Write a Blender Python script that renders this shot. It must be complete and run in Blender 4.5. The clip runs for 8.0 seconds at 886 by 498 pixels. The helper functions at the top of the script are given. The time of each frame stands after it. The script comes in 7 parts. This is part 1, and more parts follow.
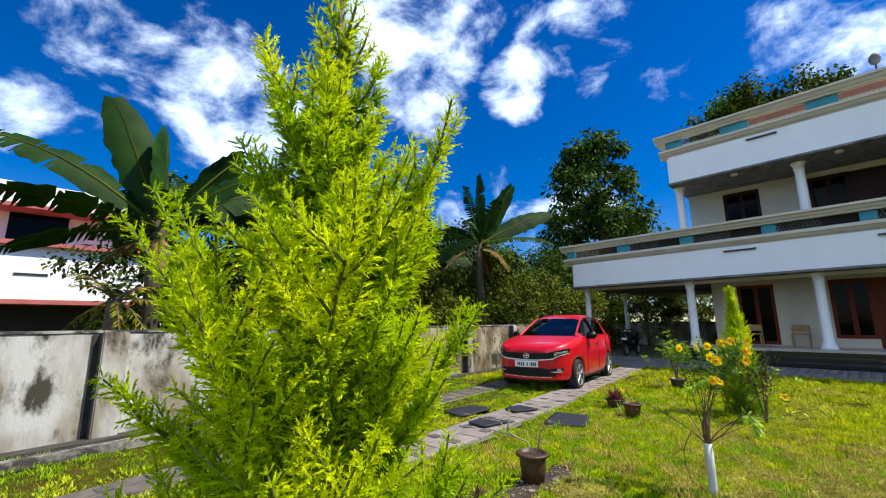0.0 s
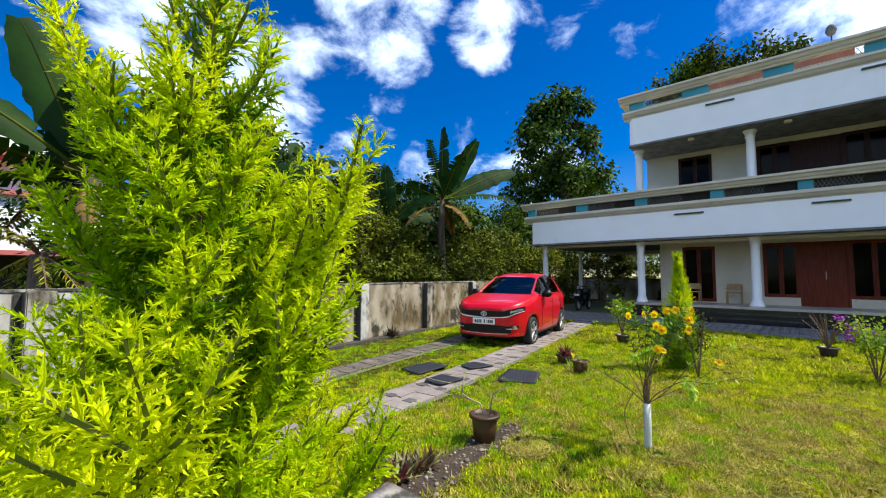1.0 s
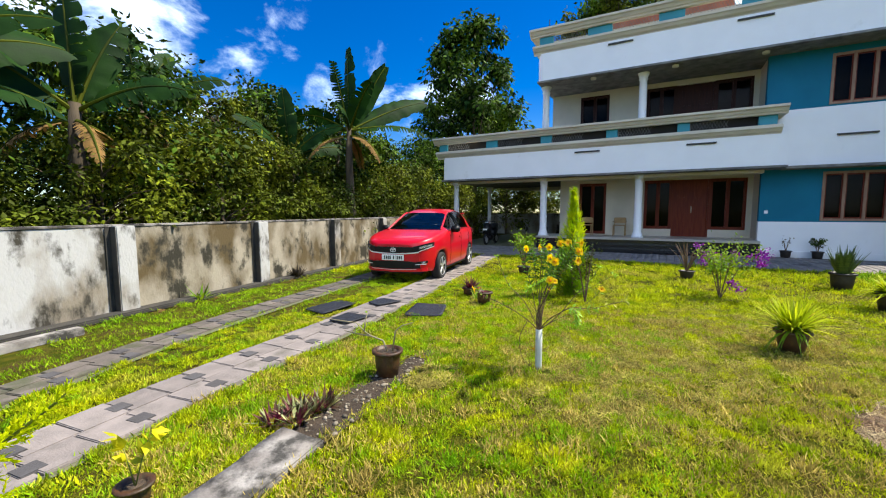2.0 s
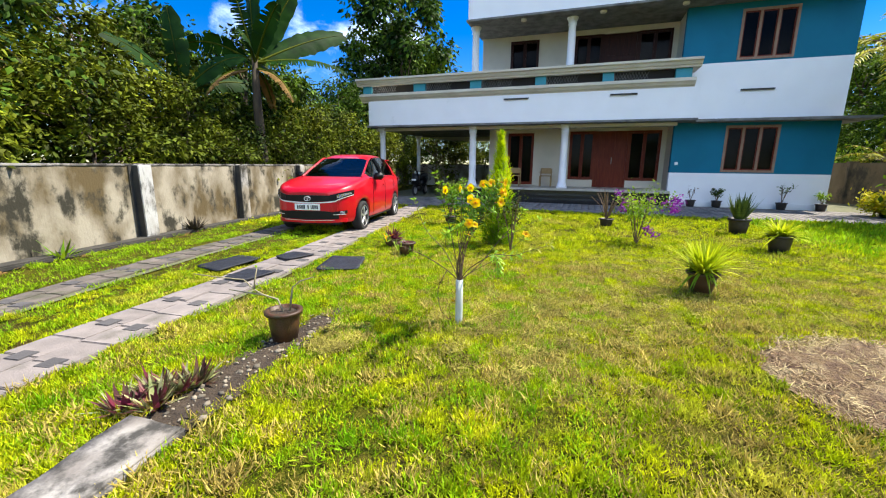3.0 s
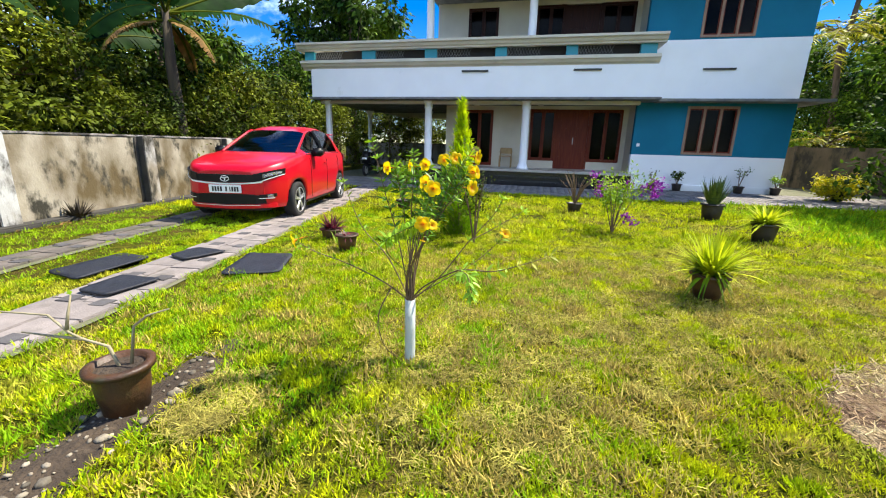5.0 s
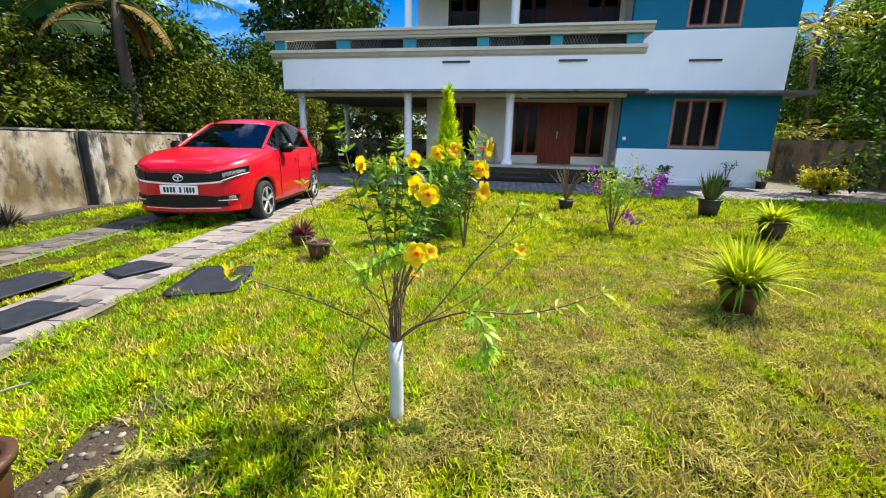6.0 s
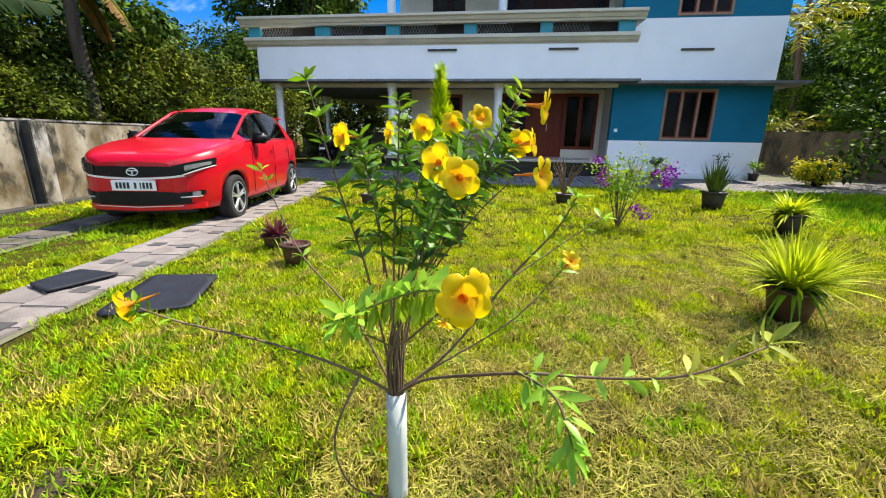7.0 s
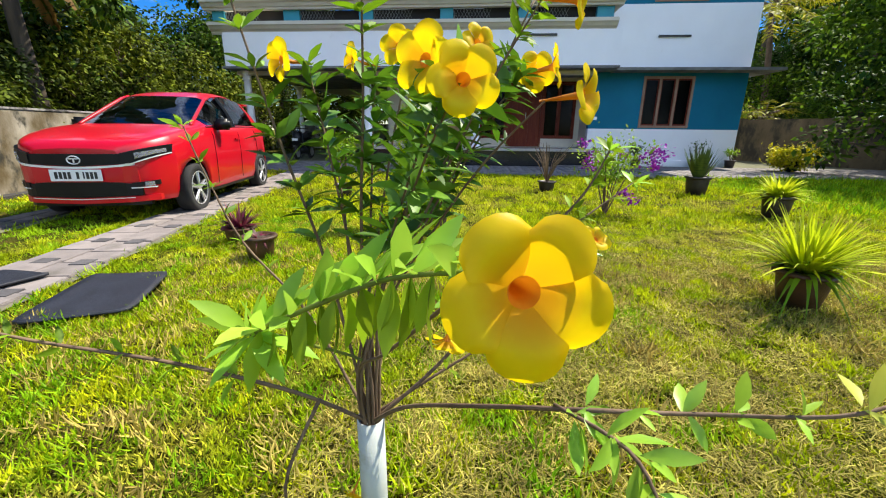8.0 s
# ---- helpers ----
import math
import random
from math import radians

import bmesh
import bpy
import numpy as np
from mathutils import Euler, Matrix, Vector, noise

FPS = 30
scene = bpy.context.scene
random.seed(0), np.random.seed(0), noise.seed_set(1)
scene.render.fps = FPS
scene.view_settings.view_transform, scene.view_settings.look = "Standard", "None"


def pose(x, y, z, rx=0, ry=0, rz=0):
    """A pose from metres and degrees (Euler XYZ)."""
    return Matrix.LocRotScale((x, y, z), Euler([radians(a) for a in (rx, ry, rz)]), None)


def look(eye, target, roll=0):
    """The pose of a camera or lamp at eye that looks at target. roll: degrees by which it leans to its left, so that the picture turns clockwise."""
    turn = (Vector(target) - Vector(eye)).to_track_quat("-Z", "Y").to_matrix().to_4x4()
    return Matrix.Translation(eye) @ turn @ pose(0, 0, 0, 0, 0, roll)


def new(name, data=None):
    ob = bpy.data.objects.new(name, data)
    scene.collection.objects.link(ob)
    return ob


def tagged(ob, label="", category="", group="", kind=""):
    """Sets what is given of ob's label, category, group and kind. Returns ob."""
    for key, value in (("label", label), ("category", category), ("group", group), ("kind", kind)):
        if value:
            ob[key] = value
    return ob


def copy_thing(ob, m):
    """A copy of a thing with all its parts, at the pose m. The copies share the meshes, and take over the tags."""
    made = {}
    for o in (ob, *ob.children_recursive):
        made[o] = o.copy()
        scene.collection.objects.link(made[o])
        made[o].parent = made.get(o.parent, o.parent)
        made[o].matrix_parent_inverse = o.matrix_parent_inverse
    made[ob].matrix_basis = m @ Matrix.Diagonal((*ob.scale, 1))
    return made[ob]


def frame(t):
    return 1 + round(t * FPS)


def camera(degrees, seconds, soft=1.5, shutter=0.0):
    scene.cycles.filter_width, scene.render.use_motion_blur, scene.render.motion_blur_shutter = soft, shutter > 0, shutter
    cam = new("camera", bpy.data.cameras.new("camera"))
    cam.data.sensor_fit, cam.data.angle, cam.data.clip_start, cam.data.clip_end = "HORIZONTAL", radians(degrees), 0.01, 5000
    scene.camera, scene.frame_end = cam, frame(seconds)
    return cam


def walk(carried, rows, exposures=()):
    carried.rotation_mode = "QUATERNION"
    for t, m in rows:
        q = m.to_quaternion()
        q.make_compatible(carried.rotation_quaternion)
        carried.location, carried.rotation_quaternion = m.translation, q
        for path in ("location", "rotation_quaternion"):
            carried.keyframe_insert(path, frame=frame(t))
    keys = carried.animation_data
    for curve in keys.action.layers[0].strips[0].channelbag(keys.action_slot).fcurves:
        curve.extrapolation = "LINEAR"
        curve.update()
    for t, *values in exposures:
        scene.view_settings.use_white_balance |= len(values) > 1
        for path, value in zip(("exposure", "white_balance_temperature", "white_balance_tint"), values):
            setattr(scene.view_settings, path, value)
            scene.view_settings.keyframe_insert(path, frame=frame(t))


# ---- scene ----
cam = camera(95.3, 8.0, 1.1)
PATH = [
    (0, (-0.134, 0.4, 1.354), (1.226, 1.821, 1.717), -0.4),
    (0.5, (-0.096, 0.4, 1.44), (1.314, 1.794, 1.701), 0.1),
    (1, (-0.027, 0.453, 1.481), (1.481, 1.761, 1.612), 0.3),
    (1.5, (0.019, 0.465, 1.518), (1.657, 1.612, 1.489), 0.2),
    (2, (0.191, 0.468, 1.472), (1.936, 1.429, 1.289), -0.1),
    (3.3, (0.823, 0.544, 1.308), (2.682, 1.132, 0.865), 1.0),
    (3.5, (0.903, 0.569, 1.301), (2.767, 1.133, 0.844), 1.3),
    (4, (1.176, 0.61, 1.278), (3.049, 1.12, 0.797), 1.8),
    (4.5, (1.462, 0.687, 1.262), (3.342, 1.155, 0.768), 1.8),
    (4.7, (1.572, 0.732, 1.258), (3.456, 1.186, 0.764), 1.7),
    (6, (2.304, 0.987, 1.222), (4.208, 1.324, 0.709), 1.2),
    (6.5, (2.581, 1.108, 1.182), (4.489, 1.407, 0.662), 1.1),
    (7, (2.801, 1.181, 1.132), (4.712, 1.442, 0.6), 1.0),
    (7.5, (2.982, 1.219, 1.061), (4.893, 1.432, 0.512), 0.9),
    (8, (3.083, 1.234, 1.014), (4.996, 1.395, 0.454), 0.6),
]
walk(cam, [(t, look(eye, target, roll)) for t, eye, target, roll in PATH], [(0, 0.66), (0.7, 0.70), (1.5, 0.86), (2.2, 1.0), (3.5, 1.32), (6.0, 1.24), (8, 1.08)])

# ---- sky, sun ----
SUN_EL, SUN_AZ = radians(56), math.atan2(-0.80, 0.60)
sun = new("sun", bpy.data.lights.new("sun", "SUN"))
sun.data.energy, sun.data.angle, sun.data.color = 4.7, radians(0.6), (1.0, 0.93, 0.80)
sun.matrix_world = look((30 * math.cos(SUN_EL) * math.cos(SUN_AZ), 30 * math.cos(SUN_EL) * math.sin(SUN_AZ), 30 * math.sin(SUN_EL)), (0, 0, 0))

world = bpy.data.worlds.new("sky")
scene.world = world
world.use_nodes = True
wn, wl = world.node_tree.nodes, world.node_tree.links
wn.clear()
sky = wn.new("ShaderNodeTexSky")
sky.sky_type, sky.sun_disc = "NISHITA", False
sky.sun_elevation, sky.sun_rotation = SUN_EL, math.pi / 2 - SUN_AZ
sky.altitude, sky.air_density, sky.dust_density, sky.ozone_density = 200, 1.0, 0.1, 4.0
sat = wn.new("ShaderNodeHueSaturation")
sat.inputs["Saturation"].default_value, sat.inputs["Value"].default_value = 1.5, 0.78
sat.inputs["Hue"].default_value = 0.515
wl.new(sky.outputs[0], sat.inputs["Color"])
tc = wn.new("ShaderNodeTexCoord")
# cumulus: banks in given directions (x, y, z, angular radius, weight), broken up by noise, and scattered cloud elsewhere
# the last two banks are unseen, added to brighten the shaded house front
CLOUDS = [(0.50, 0.61, 0.61, 15, 0.8), (0.44, 0.72, 0.53, 12, 0.6), (0.69, 0.49, 0.53, 7, 0.8), (0.72, 0.36, 0.60, 10, 0.5), (0.90, 0.02, 0.43, 9, 0.75), (0.04, 0.90, 0.43, 15, 0.45), (0.24, 0.87, 0.43, 13, 0.8),
          (-0.10, 0.88, 0.46, 14, 0.45), (0.18, 0.78, 0.60, 12, 0.45), (0.92, -0.16, 0.36, 10, 0.9), (0.82, 0.51, 0.22, 14, 0.65), (0.62, 0.75, 0.20, 16, 0.55), (0.36, 0.87, 0.34, 12, 0.8), (-0.75, -0.15, 0.55, 60, 0.85), (-0.55, -0.62, 0.50, 50, 0.75)]
cover = None
for cx, cy, cz, spread, weight in CLOUDS:
    dp = wn.new("ShaderNodeVectorMath")
    dp.operation = "DOT_PRODUCT"
    dp.inputs[1].default_value = Vector((cx, cy, cz)).normalized()
    wl.new(tc.outputs["Generated"], dp.inputs[0])
    mr_ = wn.new("ShaderNodeMapRange")
    mr_.interpolation_type = "SMOOTHERSTEP"
    mr_.inputs["From Min"].default_value, mr_.inputs["From Max"].default_value, mr_.inputs["To Max"].default_value = math.cos(radians(spread)), 1.0, weight
    wl.new(dp.outputs["Value"], mr_.inputs["Value"])
    if cover is None:
        cover = mr_.outputs[0]
    else:
        mx_ = wn.new("ShaderNodeMath")
        mx_.operation = "MAXIMUM"
        wl.new(cover, mx_.inputs[0]), wl.new(mr_.outputs[0], mx_.inputs[1])
        cover = mx_.outputs[0]
mp = wn.new("ShaderNodeMapping")
mp.inputs["Scale"].default_value, mp.inputs["Location"].default_value = (1.0, 1.0, 1.5), (0.62, 0.35, 0.15)
wl.new(tc.outputs["Generated"], mp.inputs["Vector"])
cl = wn.new("ShaderNodeTexNoise")
cl.inputs["Scale"].default_value, cl.inputs["Detail"].default_value, cl.inputs["Roughness"].default_value = 6.0, 9, 0.60
cl.inputs["Distortion"].default_value = 0.25
wl.new(mp.outputs[0], cl.inputs["Vector"])
ad = wn.new("ShaderNodeMath")
ad.operation = "MULTIPLY_ADD"
ad.inputs[1].default_value = 2.7
wl.new(cl.outputs["Fac"], ad.inputs[0]), wl.new(cover, ad.inputs[2])
ramp = wn.new("ShaderNodeValToRGB")
ramp.color_ramp.interpolation = "EASE"
ramp.color_ramp.elements[0].position, ramp.color_ramp.elements[1].position = 0.69, 1.0
half_ = wn.new("ShaderNodeMath")
half_.operation = "MULTIPLY"
half_.inputs[1].default_value = 0.4
wl.new(ad.outputs[0], half_.inputs[0])
wl.new(half_.outputs[0], ramp.inputs[0])
mixc = wn.new("ShaderNodeMix")
mixc.data_type = "RGBA"
mixc.inputs["B"].default_value = (8.0, 9.6, 12.0, 1)
wl.new(ramp.outputs["Color"], mixc.inputs["Factor"])
wl.new(sat.outputs[0], mixc.inputs["A"])
bg = wn.new("ShaderNodeBackground")
bg.inputs["Strength"].default_value = 0.11
wl.new(mixc.outputs["Result"], bg.inputs["Color"])
wo = wn.new("ShaderNodeOutputWorld")
wl.new(bg.outputs[0], wo.inputs[0])


# ---- materials ----
def surface(name, c1, c2, scale=6.0, rough=0.8, bump=0.2, bump_scale=60.0, stain=None, stain_scale=1.2, stain_at=(0.55, 0.7), metal=0.0,
            isle=0.0, piece=0.0, through_light=0.0, coat=0.0, stretch=(1, 1, 1), contrast=(0.35, 0.65), spec=0.5, bump_far=0.02):
    """Two colours mixed by noise, an optional stain with a shape of its own, fine relief; isle/piece: brightness changed per island or object."""
    m = bpy.data.materials.new(name)
    m.use_nodes = True
    n, l = m.node_tree.nodes, m.node_tree.links
    b = n["Principled BSDF"]
    b.inputs["Roughness"].default_value, b.inputs["Metallic"].default_value = rough, metal
    b.inputs["Specular IOR Level"].default_value = spec
    b.inputs["Coat Weight"].default_value = coat
    g = n.new("ShaderNodeNewGeometry")
    mapping = n.new("ShaderNodeMapping")
    mapping.inputs["Scale"].default_value = stretch
    l.new(g.outputs["Position"], mapping.inputs["Vector"])
    t = n.new("ShaderNodeTexNoise")
    t.inputs["Scale"].default_value, t.inputs["Detail"].default_value = scale, 6
    l.new(mapping.outputs[0], t.inputs["Vector"])
    r = n.new("ShaderNodeMapRange")
    r.inputs["From Min"].default_value, r.inputs["From Max"].default_value = contrast
    l.new(t.outputs["Fac"], r.inputs["Value"])
    x = n.new("ShaderNodeMix")
    x.data_type = "RGBA"
    x.inputs["A"].default_value, x.inputs["B"].default_value = (*c1, 1), (*c2, 1)
    l.new(r.outputs[0], x.inputs["Factor"])
    out = x.outputs["Result"]
    if stain:
        t2 = n.new("ShaderNodeTexNoise")
        t2.inputs["Scale"].default_value, t2.inputs["Detail"].default_value, t2.inputs["Roughness"].default_value = stain_scale, 8, 0.65
        l.new(mapping.outputs[0], t2.inputs["Vector"])
        r2 = n.new("ShaderNodeMapRange")
        r2.inputs["From Min"].default_value, r2.inputs["From Max"].default_value = stain_at
        l.new(t2.outputs["Fac"], r2.inputs["Value"])
        x2 = n.new("ShaderNodeMix")
        x2.data_type = "RGBA"
        x2.inputs["B"].default_value = (*stain, 1)
        l.new(r2.outputs[0], x2.inputs["Factor"])
        l.new(out, x2.inputs["A"])
        out = x2.outputs["Result"]
    if isle or piece:
        h = n.new("ShaderNodeHueSaturation")
        r3 = n.new("ShaderNodeMapRange")
        k = isle or piece
        r3.inputs["To Min"].default_value, r3.inputs["To Max"].default_value = 1 - k, 1 + k
        if isle:
            l.new(g.outputs["Random Per Island"], r3.inputs["Value"])
        else:
            oi = n.new("ShaderNodeObjectInfo")
            l.new(oi.outputs["Random"], r3.inputs["Value"])
        l.new(r3.outputs[0], h.inputs["Value"])
        l.new(out, h.inputs["Color"])
        out = h.outputs["Color"]
    l.new(out, b.inputs["Base Color"])
    if bump:
        tb = n.new("ShaderNodeTexNoise")
        tb.inputs["Scale"].default_value, tb.inputs["Detail"].default_value = bump_scale, 4
        l.new(mapping.outputs[0], tb.inputs["Vector"])
        bp = n.new("ShaderNodeBump")
        bp.inputs["Strength"].default_value, bp.inputs["Distance"].default_value = bump, bump_far
        l.new(tb.outputs["Fac"], bp.inputs["Height"])
        l.new(bp.outputs[0], b.inputs["Normal"])
    if through_light:
        tr = n.new("ShaderNodeBsdfTranslucent")
        l.new(out, tr.inputs["Color"])
        ms = n.new("ShaderNodeMixShader")
        ms.inputs[0].default_value = through_light
        l.new(b.outputs[0], ms.inputs[1])
        l.new(tr.outputs[0], ms.inputs[2])
        l.new(ms.outputs[0], n["Material Output"].inputs["Surface"])
    return m


def glass_dark(name, tint, rough=0.03, ior=1.45, clear=0.75):
    m = bpy.data.materials.new(name)
    m.use_nodes = True
    b = m.node_tree.nodes["Principled BSDF"]
    b.inputs["Base Color"].default_value, b.inputs["Roughness"].default_value = (*tint, 1), rough
    b.inputs["IOR"].default_value, b.inputs["Transmission Weight"].default_value = ior, clear
    return m


M_lawn = surface("lawn_soil", (0.045, 0.062, 0.004), (0.12, 0.11, 0.012), 9, 1.0, 1.0, 70, stain=(0.09, 0.058, 0.022), stain_scale=2.2, stain_at=(0.50, 0.66), spec=0.05, bump_far=0.04)
M_grass = surface("grass", (0.26, 0.37, 0.004), (0.58, 0.60, 0.008), 3.4, 0.6, 0, stain=(0.52, 0.45, 0.08), stain_scale=1.2, stain_at=(0.52, 0.68), isle=0.5, through_light=0.35, spec=0.1)
M_white = surface("white_paint", (0.90, 0.91, 0.93), (0.87, 0.88, 0.90), 1.5, 0.75, 0.05, 90, stain=(0.66, 0.66, 0.64), stain_scale=0.8, stain_at=(0.64, 0.82), spec=0.3)
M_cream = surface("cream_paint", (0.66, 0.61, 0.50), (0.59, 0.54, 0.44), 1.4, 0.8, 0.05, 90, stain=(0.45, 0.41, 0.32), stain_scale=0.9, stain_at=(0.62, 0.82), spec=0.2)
M_blue = surface("blue_paint", (0.006, 0.165, 0.275), (0.005, 0.145, 0.24), 1.2, 0.7, 0.05, 90, spec=0.2)
M_teal = surface("teal_paint", (0.03, 0.28, 0.36), (0.025, 0.24, 0.31), 2.0, 0.6, 0.05, 90)
M_slab = surface("weathered_concrete", (0.22, 0.22, 0.21), (0.12, 0.12, 0.12), 3.0, 0.9, 0.2, 50, stain=(0.05, 0.05, 0.05), stain_scale=2, stain_at=(0.55, 0.75))
M_granite = surface("black_granite", (0.012, 0.012, 0.013), (0.02, 0.02, 0.022), 40, 0.15, 0.0)
M_floor = surface("veranda_floor", (0.45, 0.42, 0.37), (0.38, 0.35, 0.30), 3, 0.35, 0.02)
M_wood = surface("polished_teak", (0.11, 0.011, 0.003), (0.17, 0.026, 0.007), 3.0, 0.45, 0.1, 60, stretch=(6, 6, 0.7), spec=0.2)
M_wood_dark = surface("dark_wood", (0.022, 0.004, 0.003), (0.04, 0.008, 0.005), 3.0, 0.5, 0.1, 60, stretch=(6, 6, 0.7), spec=0.2)
M_frame = surface("window_frame_wood", (0.36, 0.23, 0.16), (0.28, 0.16, 0.11), 4.0, 0.55, 0.1, 60, stretch=(6, 6, 0.7), spec=0.2)
M_glass = glass_dark("dark_glass", (0.006, 0.006, 0.007), 0.05, 1.16)
# dark car trim, and a near-black that stands for shade in rooms and gaps
M_dark = surface("dark_trim_and_room_shade", (0.03, 0.025, 0.02), (0.02, 0.018, 0.015), 2, 0.9, 0)
M_iron = surface("black_iron", (0.02, 0.02, 0.02), (0.03, 0.03, 0.03), 8, 0.5, 0)
M_wall = surface("stained_compound_wall", (0.36, 0.32, 0.24), (0.105, 0.075, 0.03), 1.9, 0.95, 0.35, 35, stain=(0.03, 0.027, 0.016), stain_scale=2.6, stain_at=(0.50, 0.60), stretch=(1, 1, 0.6), contrast=(0.40, 0.60))
M_wallwhite = surface("faded_limewash", (0.48, 0.48, 0.46), (0.25, 0.215, 0.16), 2.0, 0.95, 0.3, 35, stain=(0.045, 0.04, 0.028), stain_scale=2.6, stain_at=(0.51, 0.62), stretch=(1, 1, 0.5), contrast=(0.44, 0.62))
M_black_plaster = surface("black_plaster", (0.03, 0.028, 0.024), (0.055, 0.05, 0.04), 5, 0.95, 0.3, 40)
M_paver = surface("grey_pavers", (0.25, 0.215, 0.195), (0.19, 0.165, 0.15), 7, 0.9, 0.3, 70, stain=(0.11, 0.10, 0.08), stain_scale=2.5, stain_at=(0.55, 0.72), piece=0.15)
M_paver_old = surface("weathered_pavers", (0.15, 0.125, 0.105), (0.10, 0.085, 0.07), 7, 0.95, 0.3, 70, stain=(0.06, 0.065, 0.03), stain_scale=2.5, stain_at=(0.5, 0.66), piece=0.2)
M_variegated_leaf = surface("yellowing_leaf", (0.52, 0.50, 0.08), (0.36, 0.42, 0.05), 8, 0.5, 0, isle=0.3, through_light=0.35, spec=0.25)
M_green_stem = surface("green_shoots", (0.16, 0.20, 0.02), (0.10, 0.13, 0.02), 20, 0.6, 0)
# paler leaf green with the light on the leaves mixed into the colour
M_leaf_pale = surface("lit_tone_leaves", (0.22, 0.45, 0.025), (0.38, 0.58, 0.06), 9, 0.4, 0, isle=0.3, through_light=0.4, spec=0.4)
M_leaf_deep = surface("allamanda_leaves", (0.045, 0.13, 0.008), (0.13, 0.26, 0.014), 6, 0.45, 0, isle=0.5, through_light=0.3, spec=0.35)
M_paver_dark = surface("charcoal_pavers", (0.085, 0.08, 0.08), (0.065, 0.06, 0.06), 7, 0.9, 0.3, 70, piece=0.15)
M_joint = surface("sandy_joint", (0.14, 0.13, 0.08), (0.10, 0.11, 0.05), 9, 1.0, 0.4, 60)
M_soil = surface("garden_soil", (0.034, 0.023, 0.014), (0.062, 0.043, 0.026), 6, 1.0, 0.9, 40, stain=(0.13, 0.095, 0.06), stain_scale=5, stain_at=(0.6, 0.75), bump_far=0.03)
M_pebble = surface("pebbles", (0.28, 0.24, 0.17), (0.15, 0.125, 0.09), 20, 0.9, 0.2, 80, isle=0.6)
M_concrete = surface("old_concrete", (0.36, 0.34, 0.31), (0.20, 0.18, 0.16), 5, 0.95, 0.3, 45, stain=(0.045, 0.042, 0.036), stain_scale=3.4, stain_at=(0.45, 0.57))
M_mat = surface("black_rubber", (0.008, 0.010, 0.016), (0.014, 0.017, 0.026), 12, 0.6, 0.4, 160)
M_pot = surface("brown_clay", (0.075, 0.030, 0.009), (0.038, 0.019, 0.008), 10, 0.5, 0.2, 60, stain=(0.045, 0.04, 0.015), stain_scale=6, stain_at=(0.52, 0.68))
M_pot_dark = surface("dark_plastic_pot", (0.020, 0.014, 0.011), (0.032, 0.024, 0.018), 14, 0.5, 0.1)
# stained plaster, darkened so that its colour carries the tree shade
M_shaded_wall = surface("shaded_old_plaster", (0.15, 0.115, 0.07), (0.07, 0.055, 0.03), 1.6, 0.95, 0.35, 35, stain=(0.03, 0.028, 0.02), stain_scale=2, stain_at=(0.5, 0.62), stretch=(1, 1, 0.5))
M_bark = surface("bark", (0.14, 0.10, 0.065), (0.08, 0.055, 0.035), 12, 0.95, 0.5, 40, stretch=(1, 1, 0.3))
M_stem = surface("brown_stems", (0.11, 0.065, 0.035), (0.17, 0.11, 0.06), 20, 0.8, 0.2, 60)
M_pale_twig = surface("pale_twigs", (0.34, 0.29, 0.17), (0.24, 0.20, 0.11), 20, 0.75, 0.2, 60)
M_pvc = surface("white_pvc", (0.48, 0.51, 0.45), (0.43, 0.45, 0.40), 8, 0.5, 0.05, 60, stain=(0.28, 0.26, 0.17), stain_scale=8, stain_at=(0.58, 0.72), spec=0.3)
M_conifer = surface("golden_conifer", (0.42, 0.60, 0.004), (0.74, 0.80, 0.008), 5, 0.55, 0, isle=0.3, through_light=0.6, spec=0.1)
# darker copy of the conifer green, standing in for shade inside the crown
M_conifer_in = surface("shaded_inner_conifer", (0.12, 0.26, 0.005), (0.22, 0.38, 0.008), 5, 0.7, 0, isle=0.35, through_light=0.5, spec=0.1)
M_leaf_forest = surface("forest_leaves", (0.010, 0.032, 0.004), (0.085, 0.150, 0.009), 0.5, 0.6, 0, isle=0.85, through_light=0.18, spec=0.1)
M_leaf_olive = surface("olive_leaves", (0.026, 0.046, 0.004), (0.165, 0.195, 0.010), 0.6, 0.6, 0, isle=0.85, through_light=0.18, spec=0.1)
M_leaf_side = surface("sunlit_side_leaves", (0.018, 0.055, 0.005), (0.13, 0.22, 0.012), 0.5, 0.6, 0, isle=0.7, through_light=0.42, spec=0.15)
M_leaf_bright = surface("bright_leaves", (0.13, 0.27, 0.008), (0.28, 0.40, 0.016), 3, 0.55, 0, isle=0.4, through_light=0.4, spec=0.25)
M_banana = surface("banana_leaf", (0.006, 0.026, 0.003), (0.016, 0.056, 0.005), 2, 0.6, 0.15, 40, isle=0.3, through_light=0.10, spec=0.10)
M_banana_stem = surface("banana_stem", (0.075, 0.055, 0.03), (0.04, 0.03, 0.018), 5, 0.9, 0.4, 30, stretch=(2, 2, 0.4))
M_variegated = surface("cream_striped_leaf", (0.42, 0.42, 0.20), (0.16, 0.20, 0.05), 12, 0.5, 0, isle=0.4, through_light=0.2)
M_banana_dry = surface("dry_banana_leaf", (0.30, 0.17, 0.04), (0.16, 0.09, 0.025), 4, 0.9, 0.2, 40, through_light=0.2)
M_palm = surface("palm_frond", (0.22, 0.25, 0.012), (0.46, 0.42, 0.02), 2, 0.5, 0, isle=0.35, through_light=0.35, spec=0.2)
